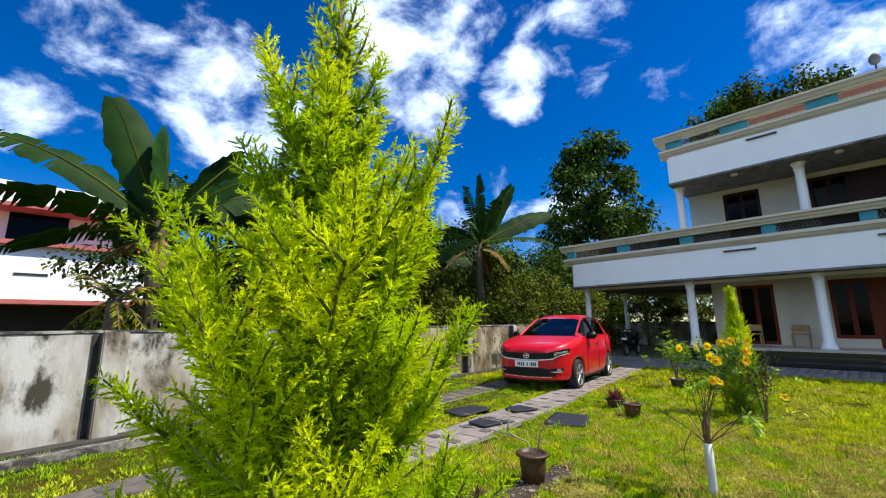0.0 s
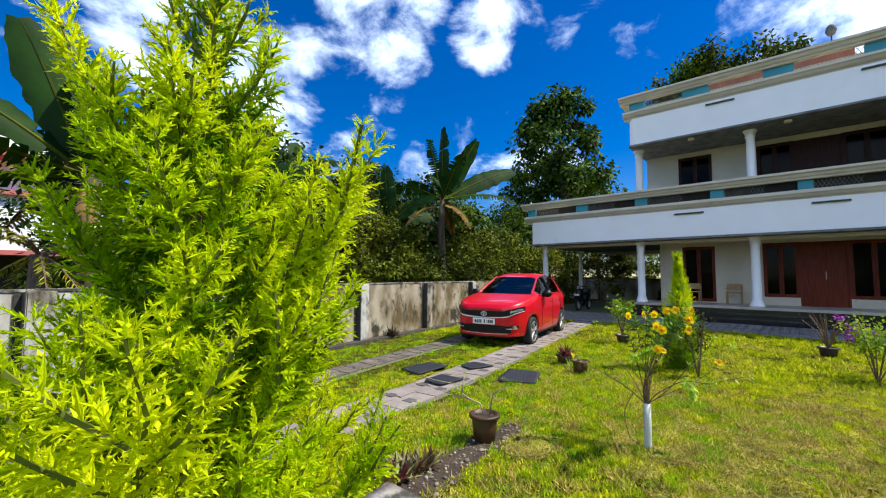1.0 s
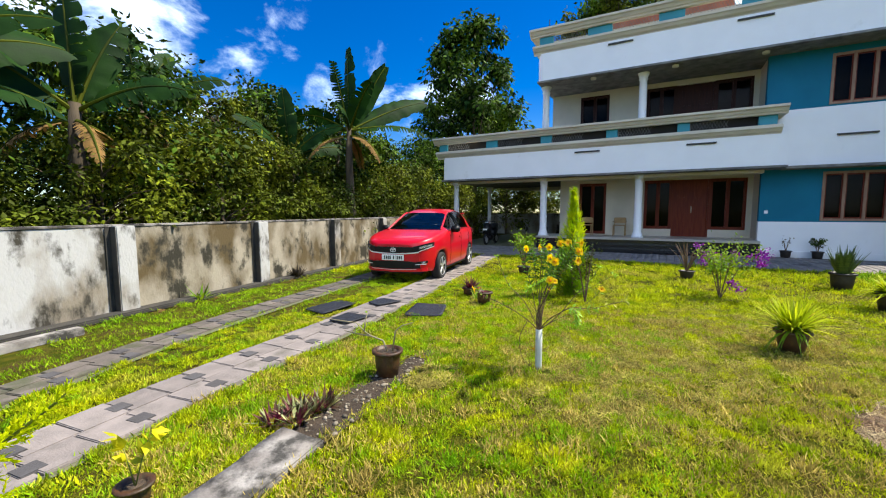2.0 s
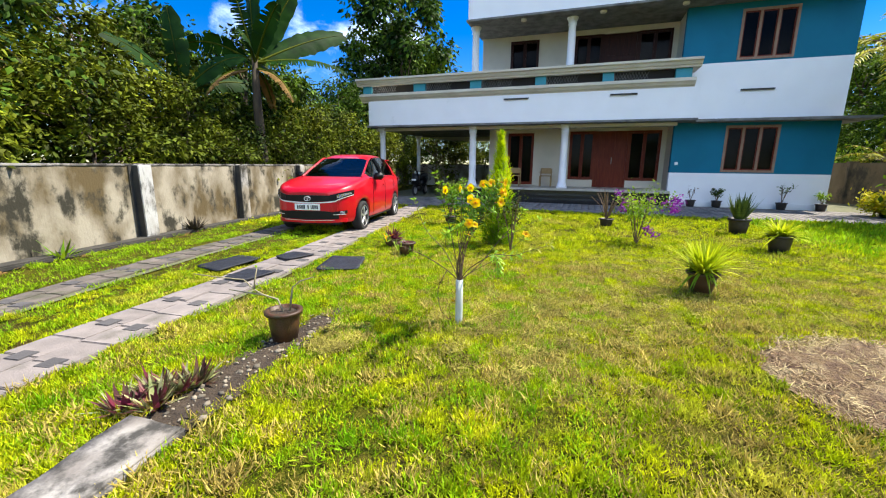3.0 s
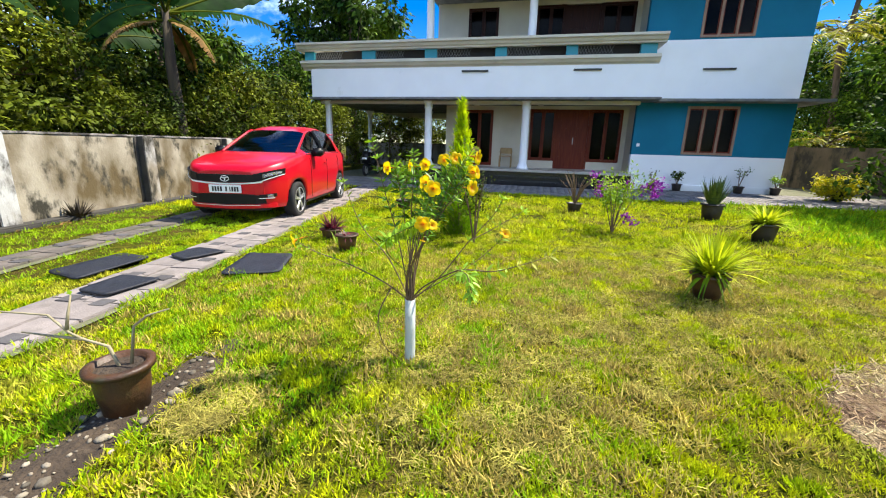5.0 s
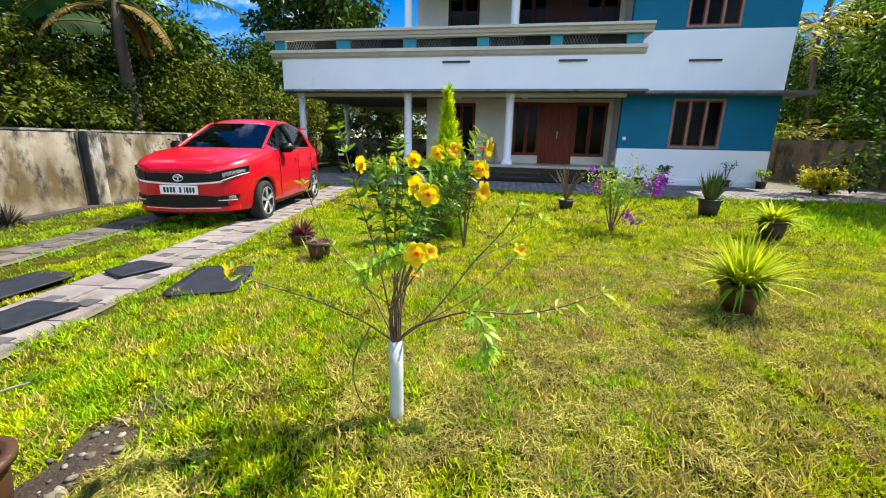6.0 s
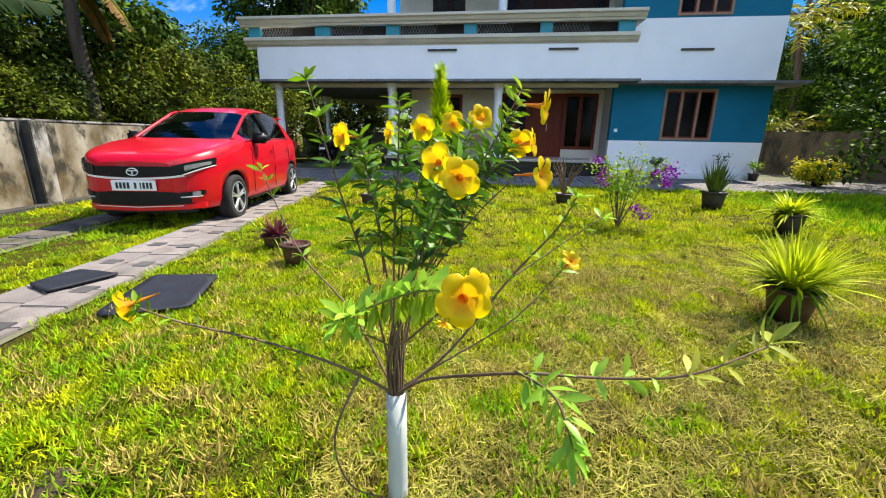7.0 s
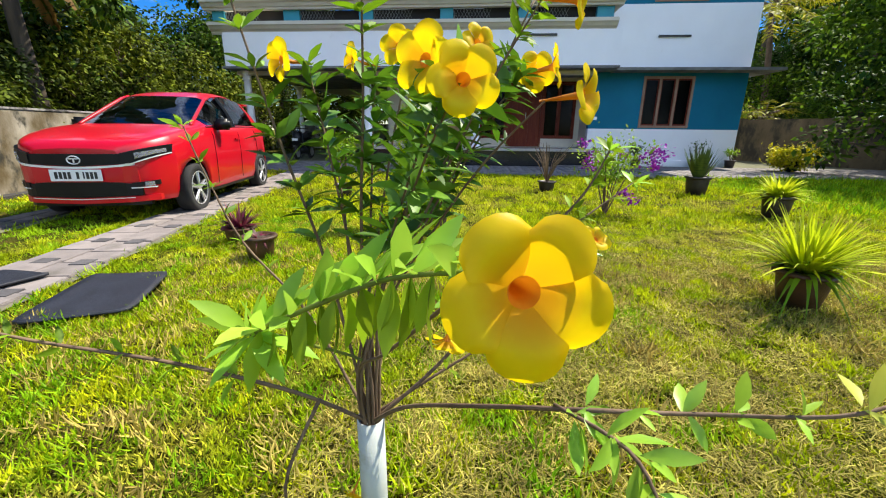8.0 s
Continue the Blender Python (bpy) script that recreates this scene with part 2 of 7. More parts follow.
M_yellow = surface("yellow_petal", (0.95, 0.74, 0.004), (0.95, 0.66, 0.004), 20, 0.45, 0.05, 90, through_light=0.6, spec=0.25)


def petal_blush(m):
    """Orange pigment in the throat that fades into the yellow of the lobe."""
    n, l = m.node_tree.nodes, m.node_tree.links
    tc_ = n.new("ShaderNodeTexCoord")
    ln = n.new("ShaderNodeVectorMath")
    ln.operation = "LENGTH"
    l.new(tc_.outputs["Object"], ln.inputs[0])
    mr = n.new("ShaderNodeMapRange")
    mr.inputs["From Min"].default_value, mr.inputs["From Max"].default_value = 0.20, 0.66
    l.new(ln.outputs["Value"], mr.inputs["Value"])
    mx = n.new("ShaderNodeMix")
    mx.data_type = "RGBA"
    mx.inputs["A"].default_value = (0.80, 0.27, 0.006, 1)
    b = n["Principled BSDF"]
    old = b.inputs["Base Color"].links[0].from_socket
    users = [k.to_socket for k in old.links]
    l.new(mr.outputs[0], mx.inputs["Factor"])
    l.new(old, mx.inputs["B"])
    for u in users:
        l.new(mx.outputs["Result"], u)


petal_blush(M_yellow)
M_throat = surface("orange_throat", (0.78, 0.28, 0.005), (0.66, 0.20, 0.004), 30, 0.6, 0, through_light=0.2)
M_purple = surface("purple_petal", (0.19, 0.008, 0.27), (0.34, 0.02, 0.38), 10, 0.6, 0, isle=0.3, through_light=0.3)
M_rhoeo = surface("purple_green_leaf", (0.20, 0.022, 0.06), (0.10, 0.09, 0.035), 9, 0.5, 0, isle=0.5, through_light=0.25, spec=0.25)
M_snake = surface("snake_plant_leaf", (0.12, 0.17, 0.03), (0.045, 0.09, 0.02), 25, 0.45, 0, isle=0.3, stretch=(0.4, 0.4, 2.5))
M_fern = surface("fern_frond", (0.40, 0.50, 0.010), (0.58, 0.62, 0.015), 6, 0.55, 0, isle=0.3, through_light=0.45, spec=0.2)
M_croton = surface("croton_leaf", (0.80, 0.68, 0.008), (0.30, 0.34, 0.015), 5, 0.5, 0, isle=0.4, through_light=0.35, spec=0.2)
M_tail = surface("tail_lamp_red", (0.10, 0.002, 0.004), (0.08, 0.002, 0.004), 4, 0.2, 0, spec=0.4)
M_red = surface("red_car_paint", (0.52, 0.001, 0.012), (0.48, 0.001, 0.010), 2, 0.35, 0, coat=0.55, spec=0.3)
M_black = surface("gloss_black_trim", (0.006, 0.006, 0.007), (0.009, 0.009, 0.010), 6, 0.35, 0, spec=0.25)
M_tyre = surface("tyre_rubber", (0.010, 0.010, 0.010), (0.018, 0.017, 0.017), 10, 0.85, 0.2, 80)
M_chrome = surface("chrome", (0.86, 0.87, 0.88), (0.82, 0.83, 0.84), 8, 0.15, 0, metal=0.35)
M_alloy = surface("machined_alloy", (0.62, 0.62, 0.63), (0.52, 0.52, 0.53), 8, 0.3, 0, metal=0.6)
M_plate = surface("white_plate", (0.82, 0.82, 0.80), (0.78, 0.78, 0.76), 8, 0.4, 0)
M_tint = glass_dark("car_glass", (0.30, 0.38, 0.40), 0.0, 1.55, 1.0)
M_lens = glass_dark("lamp_lens", (0.75, 0.78, 0.8), 0.05)
M_tile = surface("terracotta", (0.40, 0.14, 0.08), (0.30, 0.10, 0.06), 3, 0.85, 0.2, 40)
M_pinkred = surface("faded_red_paint", (0.48, 0.14, 0.12), (0.40, 0.11, 0.10), 3, 0.8, 0.1, 40)
M_rattan = surface("yellow_wood", (0.40, 0.27, 0.12), (0.32, 0.2, 0.08), 9, 0.6, 0.1, 60)


# ---- building helpers ----
def thing(name, x=0.0, y=0.0, z=0.0, label="", category="", group="", kind=""):
    ob = new(name)
    ob.location = (x, y, z)
    ob.empty_display_size = 0.2
    return tagged(ob, label, category, group, kind)


def root_of(ob):
    while ob.parent:
        ob = ob.parent
    return ob


def finish(name, mesh, material, parent=None, label="", smooth=False):
    """Link a mesh, given in world places, under a thing, or at top level."""
    if parent:
        mesh.transform(Matrix.Translation(-root_of(parent).location))
    if smooth:
        mesh.shade_smooth()
    mesh.materials.append(material)
    ob = new(name, mesh)
    ob.parent = parent
    if label:
        tagged(ob, label)
    return ob


def part(name, bm, material, parent=None, label="", smooth=False):
    me = bpy.data.meshes.new(name)
    bmesh.ops.recalc_face_normals(bm, faces=bm.faces[:])
    bm.to_mesh(me)
    bm.free()
    return finish(name, me, material, parent, label, smooth)


def box(x0, x1, y0, y1, z0, z1, bevel=0.0, bm=None):
    bm = bm or bmesh.new()
    tmp = bmesh.new()
    bmesh.ops.create_cube(tmp, size=1.0)
    for v in tmp.verts:
        v.co = Vector((x0 if v.co.x < 0 else x1, y0 if v.co.y < 0 else y1, z0 if v.co.z < 0 else z1))
    if bevel:
        bmesh.ops.bevel(tmp, geom=tmp.edges[:], offset=bevel, segments=2, affect="EDGES")
    return merge(bm, tmp)


def merge(bm, tmp):
    me = bpy.data.meshes.new("tmp")
    tmp.to_mesh(me)
    tmp.free()
    bm.from_mesh(me)
    bpy.data.meshes.remove(me)
    return bm


def tube(points, radii, seg=8, bm=None, cap=True):
    """A tube through the points with a radius at each."""
    bm = bm or bmesh.new()
    pts = [Vector(p) for p in points]
    rings = []
    for i, p in enumerate(pts):
        d = (pts[min(i + 1, len(pts) - 1)] - pts[max(i - 1, 0)]).normalized()
        a = d.orthogonal().normalized() if i == 0 else (a - d * a.dot(d)).normalized()
        b = d.cross(a)
        rings.append([bm.verts.new(p + float(radii[i]) * (math.cos(k * math.tau / seg) * a + math.sin(k * math.tau / seg) * b)) for k in range(seg)])
    for r, s in zip(rings, rings[1:]):
        for k in range(seg):
            bm.faces.new((r[k], r[(k + 1) % seg], s[(k + 1) % seg], s[k]))
    if cap:
        bm.faces.new(rings[0][::-1]), bm.faces.new(rings[-1])
    return bm


def lathe(profile, x=0.0, y=0.0, z=0.0, seg=24, bm=None):
    """Turn (radius, height) pairs about the upright through x, y."""
    bm = bm or bmesh.new()
    rings = [[bm.verts.new((x + r * math.cos(k * math.tau / seg), y + r * math.sin(k * math.tau / seg), z + h)) for k in range(seg)] for r, h in profile]
    for a, b in zip(rings, rings[1:]):
        for k in range(seg):
            bm.faces.new((a[k], a[(k + 1) % seg], b[(k + 1) % seg], b[k]))
    bm.faces.new(rings[0][::-1]), bm.faces.new(rings[-1])
    return bm


def extrude_profile(profile, p0, p1, bm=None):
    """Sweep a closed (out, up) profile along y from p0 to p1: p = (x, y, z), out goes towards -x."""
    bm = bm or bmesh.new()
    a = [bm.verts.new((p0[0] - o, p0[1], p0[2] + u)) for o, u in profile]
    b = [bm.verts.new((p1[0] - o, p1[1], p1[2] + u)) for o, u in profile]
    n = len(a)
    for k in range(n):
        bm.faces.new((a[k], a[(k + 1) % n], b[(k + 1) % n], b[k]))
    bm.faces.new(a[::-1]), bm.faces.new(b)
    return bm


def mesh_np(name, verts, faces):
    """A mesh from arrays: verts (n, 3), faces (m, k)."""
    me = bpy.data.meshes.new(name)
    verts, faces = np.asarray(verts, np.float32), np.asarray(faces, np.int32)
    m, k = faces.shape
    me.vertices.add(len(verts))
    me.vertices.foreach_set("co", verts.ravel())
    me.loops.add(m * k)
    me.loops.foreach_set("vertex_index", faces.ravel())
    me.polygons.add(m)
    me.polygons.foreach_set("loop_start", np.arange(m, dtype=np.int32) * k)
    me.update(calc_edges=True)
    return me


def scatter(tv, tf, pos, ax, size, rng, up=(0, 0, 1)):
    """Copies of a small template (along +y, face up +z) at pos, along ax, scaled by size. Returns verts and faces."""
    tv, tf = np.asarray(tv, float), np.asarray(tf, int)
    pos, ax = np.asarray(pos, float), np.asarray(ax, float)
    ax = ax / (np.linalg.norm(ax, axis=1, keepdims=True) + 1e-9)
    u = np.asarray(up, float) + rng.normal(0, 0.45, ax.shape)
    sx = np.cross(ax, u)
    sx /= np.linalg.norm(sx, axis=1, keepdims=True) + 1e-9
    nz = np.cross(sx, ax)
    size = np.broadcast_to(np.asarray(size, float), (len(pos),))[:, None, None]
    v = tv[None, :, 0:1] * sx[:, None] + tv[None, :, 1:2] * ax[:, None] + tv[None, :, 2:3] * nz[:, None]
    v = pos[:, None] + v * size
    f = tf[None] + (np.arange(len(pos)) * len(tv))[:, None, None]
    return v.reshape(-1, 3), f.reshape(-1, tf.shape[1])


LEAF = ([(0, 0, 0), (0.28, 0.4, -0.04), (0, 0.45, 0.05), (-0.28, 0.4, -0.04), (0, 1, -0.08)], [(0, 1, 2, 2), (0, 2, 3, 3), (1, 4, 2, 2), (2, 4, 3, 3)])
LEAF = (LEAF[0], [f[:3] for f in LEAF[1]])
BLADE = ([(-0.5, 0, 0), (0.5, 0, 0), (0, 1, 0.15)], [(0, 1, 2)])


# ---- ground ----
bm = bmesh.new()
bmesh.ops.create_grid(bm, x_segments=90, y_segments=90, size=1.0)
for v in bm.verts:
    v.co = Vector((math.copysign(abs(v.co.x) ** 3, v.co.x) * 900 + 6, math.copysign(abs(v.co.y) ** 3, v.co.y) * 900, 0))
    if v.co.length < 60:
        v.co.z += 0.012 * noise.noise(v.co * 0.9)
    v.co.z -= 0.012
ground = tagged(part("ground", bm, M_lawn, None, "", True), "sunlit yellow-green garden lawn with dry patches", "lawn", kind="structure")


def smoothed(xs, pts):
    return np.interp(xs, [p[0] for p in pts], [p[1] for p in pts])


STRIP_R = [(-6, 3.0), (0.8, 3.72), (2.7, 4.0), (3.7, 4.08), (5.9, 4.40), (8.0, 4.78), (10.3, 5.16), (13.3, 5.7)]
STRIP_L = [(-6, 3.6), (1.2, 5.05), (2.65, 5.47), (3.65, 5.72), (5.05, 5.97), (6.9, 6.27), (8.0, 6.48), (10.3, 6.86), (13.3, 7.35)]


def strip_sheet(name, pts, width, label):
    """The sandy bed of a wheel track, on which the pavers lie."""
    bm = bmesh.new()
    xs = np.linspace(-6, 13.2, 60)
    ys = smoothed(xs, pts)
    rows = []
    for i, x in enumerate(xs):
        w = width / 2 + 0.03 + 0.03 * noise.noise(Vector((x * 2.3, 1.7, 0)))
        rows.append([bm.verts.new((x, ys[i] - w, 0.002)), bm.verts.new((x, ys[i] - w + 0.02, 0.012)), bm.verts.new((x, ys[i] + w - 0.02, 0.012)), bm.verts.new((x, ys[i] + w, 0.002))])
    for a, b in zip(rows, rows[1:]):
        for k in range(3):
            bm.faces.new((a[k], b[k], b[k + 1], a[k + 1]))
    return tagged(part(name, bm, M_joint), label, "driveway", kind="structure")


drive_right = strip_sheet("driveway_strip", STRIP_R, 0.66, "paved wheel track of grey pavers through the lawn")
drive_left = strip_sheet("driveway_strip", STRIP_L, 0.52, "paved wheel track beside the compound wall")

# forecourt of pavers before the house
bm = box(13.1, 16.35, -14, 9.5, -0.05, 0.010)
bm = box(16.35, 30, 4.6, 9.5, -0.05, 0.009, 0, bm)
bm = box(16.35, 30, -14, -6.75, -0.05, 0.009, 0, bm)
forecourt = tagged(part("pavement", bm, M_joint), "grey paved forecourt along the house front", "pavement", kind="structure")

# ---- house ----
house = thing("house", 17.0, 0.0, 0.0, "two-storey white and blue house with deep balconies", "house")
FX, WX, BX = 16.03, 16.81, 18.1   # balcony face, wing face, back wall of the veranda


def wall_x(name, x, thick, y0, y1, z0, z1, holes, material, label=""):
    """A wall facing -x with rectangular holes (y0, y1, z0, z1) through it."""
    ys = sorted({y0, y1, *[h[0] for h in holes], *[h[1] for h in holes]})
    zs = sorted({z0, z1, *[h[2] for h in holes], *[h[3] for h in holes]})
    bm = bmesh.new()
    for a, b in zip(ys, ys[1:]):
        for c, d in zip(zs, zs[1:]):
            if not any(h[0] <= a and b <= h[1] and h[2] <= c and d <= h[3] for h in holes):
                box(x, x + thick, a, b, c, d, 0, bm)
    bmesh.ops.remove_doubles(bm, verts=bm.verts[:], dist=1e-4)
    return part(name, bm, material, house, label)


W1, W2 = (-5.19, -3.70, 1.18, 2.68), (-5.19, -3.70, 4.68, 6.16)
wall_x("wall", WX, 0.25, -6.70, -2.19, 0.0, 1.14, [], M_white, "white painted lower wall band")
wall_x("wall", WX, 0.25, -6.70, -2.19, 1.14, 2.86, [W1], M_blue, "deep blue painted wall")
wall_x("wall", WX, 0.25, -6.70, -2.19, 2.86, 4.63, [], M_white, "white painted wall band")
wall_x("wall", WX, 0.25, -6.70, -2.19, 4.63, 6.40, [W2], M_blue, "deep blue painted wall")
part("plinth", box(WX - 0.06, WX, -6.74, -2.19, 0.0, 0.20, 0.01), M_white, house)
# side walls, rear and floors
part("wall", box(WX + 0.25, 27.0, -6.70, -6.45, 0.0, 6.40), M_white, house)
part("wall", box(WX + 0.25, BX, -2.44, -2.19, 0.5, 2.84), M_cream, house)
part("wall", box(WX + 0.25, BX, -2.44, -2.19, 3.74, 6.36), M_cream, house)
part("wall", box(BX + 0.25, 27.0, 4.27, 4.52, 0.0, 2.84), M_cream, house)
part("wall", box(BX + 0.25, 27.0, 4.67, 4.92, 3.74, 6.36), M_cream, house)
part("wall", box(26.75, 27.0, -6.45, 4.9, 0.0, 6.40), M_white, house)
MD, MW = (-2.02, 1.25, 0.52, 2.67), (2.66, 3.72, 0.56, 2.63)
UD, UW = (-2.02, 1.30, 3.76, 6.16), (2.65, 3.76, 3.76, 6.16)
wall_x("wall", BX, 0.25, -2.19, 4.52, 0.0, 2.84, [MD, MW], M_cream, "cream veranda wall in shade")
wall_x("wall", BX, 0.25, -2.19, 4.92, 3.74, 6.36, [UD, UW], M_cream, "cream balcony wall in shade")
part("floor_slab", box(16.02, 27.0, -2.19, 9.05, 2.84, 3.74), M_cream, house)
part("floor_slab", box(WX + 0.26, 26.7, -6.44, -2.45, 2.84, 3.7), M_cream, house)
part("roof_slab", box(16.06, 27.2, -6.9, 4.86, 6.36, 7.5), M_cream, house)
# solid near-black boxes stand in for the unlit rooms
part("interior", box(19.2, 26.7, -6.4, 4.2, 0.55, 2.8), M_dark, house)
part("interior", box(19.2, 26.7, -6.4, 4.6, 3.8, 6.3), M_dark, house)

# fascias: white band with a dark weathered drip edge
part("fascia", box(FX - 0.10, FX - 0.01, -2.64, 9.05, 2.86, 3.80, 0.006), M_white, house, "white fascia band")
part("fascia", box(FX - 0.01, 22.0, 9.05, 9.13, 2.86, 3.80, 0.006), M_white, house)
part("fascia", box(FX - 0.01, WX - 0.002, -2.64, -2.56, 2.86, 3.80, 0.006), M_white, house)
part("drip_edge", box(FX - 0.16, 22.0, -2.66, 9.16, 2.79, 2.858, 0.004), M_slab, house, "grey weathered slab edge")
part("sunshade", box(WX - 0.60, WX + 0.0, -7.35, -2.665, 2.77, 2.85, 0.006), M_slab, house, "thin grey concrete sunshade")
part("sunshade", box(WX, 27.0, -7.35, -6.702, 2.77, 2.85, 0.006), M_slab, house)
part("fascia", box(FX - 0.10, FX + 0.03, -7.0, 4.88, 6.42, 7.42, 0.006), M_white, house, "white roof fascia band")
part("fascia", box(FX + 0.03, 27.2, 4.88, 4.98, 6.42, 7.42, 0.006), M_white, house)
part("drip_edge", box(FX - 0.14, 27.2, -7.02, 5.0, 6.35, 6.418, 0.004), M_slab, house)

# cornices: stepped mouldings
LOW = [(0, 0), (0.02, 0), (0.05, 0.07), (0.14, 0.12), (0.20, 0.20), (0.24, 0.21), (0.24, 0.28), (0.16, 0.29), (0.16, 0.32), (0, 0.32)]
TOP = [(0, 0), (0.16, 0), (0.18, 0.06), (0.22, 0.07), (0.27, 0.15), (0.33, 0.18), (0.33, 0.25), (0, 0.25)]


def parapet(x, y0, y1, z, y_in):
    """A balcony edge: lower moulding, teal blocks with lattice between them, upper moulding, returned at both ends."""
    part("cornice", extrude_profile(LOW, (x, y0 - 0.22, z), (x, y1 + 0.22, z)), M_cream, house, "cream stepped cornice")
    part("coping", extrude_profile(TOP, (x, y0 - 0.33, z + 0.62), (x, y1 + 0.33, z + 0.62)), M_cream, house, "cream moulded coping")
    for ye, s in ((y0, -1), (y1, 1)):
        part("cornice", box(x + 0.002, x + y_in, min(ye, ye + 0.22 * s), max(ye, ye + 0.22 * s), z + 0.12, z + 0.32, 0.01), M_cream, house)
        part("coping", box(x + 0.002, x + y_in, min(ye, ye + 0.33 * s), max(ye, ye + 0.33 * s), z + 0.62, z + 0.87, 0.01), M_cream, house)


def lattice(x, y0, y1, z0, z1):
    """A precast screen of crossing bars."""
    bm = bmesh.new()
    h = z1 - z0
    step = h / 3
    y = y0
    while y < y1 - 0.01:
        for s in (0, 1):
            za, zb = (z0, z1) if s else (z1, z0)
            tube([(x, y, za), (x, min(y + h * 0.55, y1), zb)], [0.008, 0.008], 4, bm)
        y += step
    return part("lattice", bm, M_slab, house, "grey precast lattice")


parapet(FX, -2.25, 9.20, 3.76, 2.0)
parapet(FX, -6.9, 4.95, 7.40, 4.0)
for ya, yb in ((9.32, 8.95), (7.11, 6.62), (4.84, 4.42), (2.47, 2.10), (0.26, -0.09), (-1.90, -2.36)):
    part("block", box(FX - 0.06, FX + 0.10, yb, ya, 4.08, 4.38, 0.005), M_teal, house, "teal painted block")
for ya, yb in ((8.95, 7.11), (6.62, 4.84), (4.42, 2.47), (2.10, 0.26), (-0.09, -1.90)):
    lattice(FX + 0.02, yb + 0.75 * (ya - yb) * 0.55, ya, 4.09, 4.37)
# added panel puts a near-black shade into the lattice gaps
part("shade_backing", box(FX + 0.12, FX + 0.15, -2.3, 9.25, 4.06, 4.40), M_dark, house, "dark panel added as the shade behind the lattice")
for ya, yb in ((4.95, 4.45), (3.2, 2.4), (0.95, 0.2), (-1.3, -2.1), (-3.6, -4.4), (-6.3, -6.9)):
    part("block", box(FX - 0.06, FX + 0.10, yb, ya, 7.72, 8.02, 0.005), M_teal, house, "teal painted block")
for ya, yb in ((4.45, 3.2), (2.4, 0.95), (0.2, -1.3), (-2.1, -3.6), (-4.4, -6.3)):
    lattice(FX + 0.02, yb, ya, 7.73, 8.01)
part("parapet_back", box(FX + 0.30, FX + 0.36, -6.9, 4.9, 7.5, 7.95), M_cream, house)
# dark drain slots under the cornices
for y0, y1, z, x in ((2.66, 3.54, 3.66, FX - 0.102), (-0.85, -0.02, 3.66, FX - 0.102), (-4.85, -3.94, 3.775, WX - 0.004), (1.7, 2.5, 7.3, FX - 0.102), (-2.1, -1.2, 7.3, FX - 0.102)):
    part("drain_slot", box(x - 0.05, x + 0.02, y0, y1, z - 0.025, z + 0.025), M_iron, house, "dark slit under the cornice")


def column(x, y, z0, z1, r=0.125):
    prof = [(0.20, 0), (0.20, 0.06), (0.18, 0.08), (0.165, 0.16), (r + 0.02, 0.20), (r + 0.012, 0.24), (r, z1 - z0 - 0.28), (r + 0.01, z1 - z0 - 0.26),
            (r + 0.03, z1 - z0 - 0.22), (r + 0.01, z1 - z0 - 0.19), (r + 0.02, z1 - z0 - 0.14), (0.19, z1 - z0 - 0.05), (0.20, z1 - z0)]
    return part("column", lathe(prof, x, y, z0, 24), M_white, house, "white round column", True)


for y in (4.82, 1.37):
    column(16.5, y, 0.52, 2.79)
    column(16.6, y, 3.74, 6.36)
column(16.5, 8.75, 0.01, 2.79, 0.11)
column(21.0, 9.0, 0.01, 2.79, 0.09)
column(21.0, 6.0, 0.01, 2.79, 0.09)
part("beam", box(16.38, 16.62, -2.19, 9.0, 2.68, 2.788, 0.01), M_cream, house)

# veranda floor, black granite plinth and steps
part("veranda_floor", box(16.25, BX, -2.19, 5.05, 0.44, 0.52, 0.008), M_floor, house, "pale tiled veranda floor")
part("plinth", box(16.28, BX, -2.19, 5.02, 0.0, 0.438), M_granite, house, "black granite plinth")
for i in range(2):
    part("step", box(15.98 - 0.30 * i, 16.28 - 0.30 * i, -1.0, 3.0, 0.0, 0.29 - 0.145 * i, 0.008), M_granite, house, "black granite step")


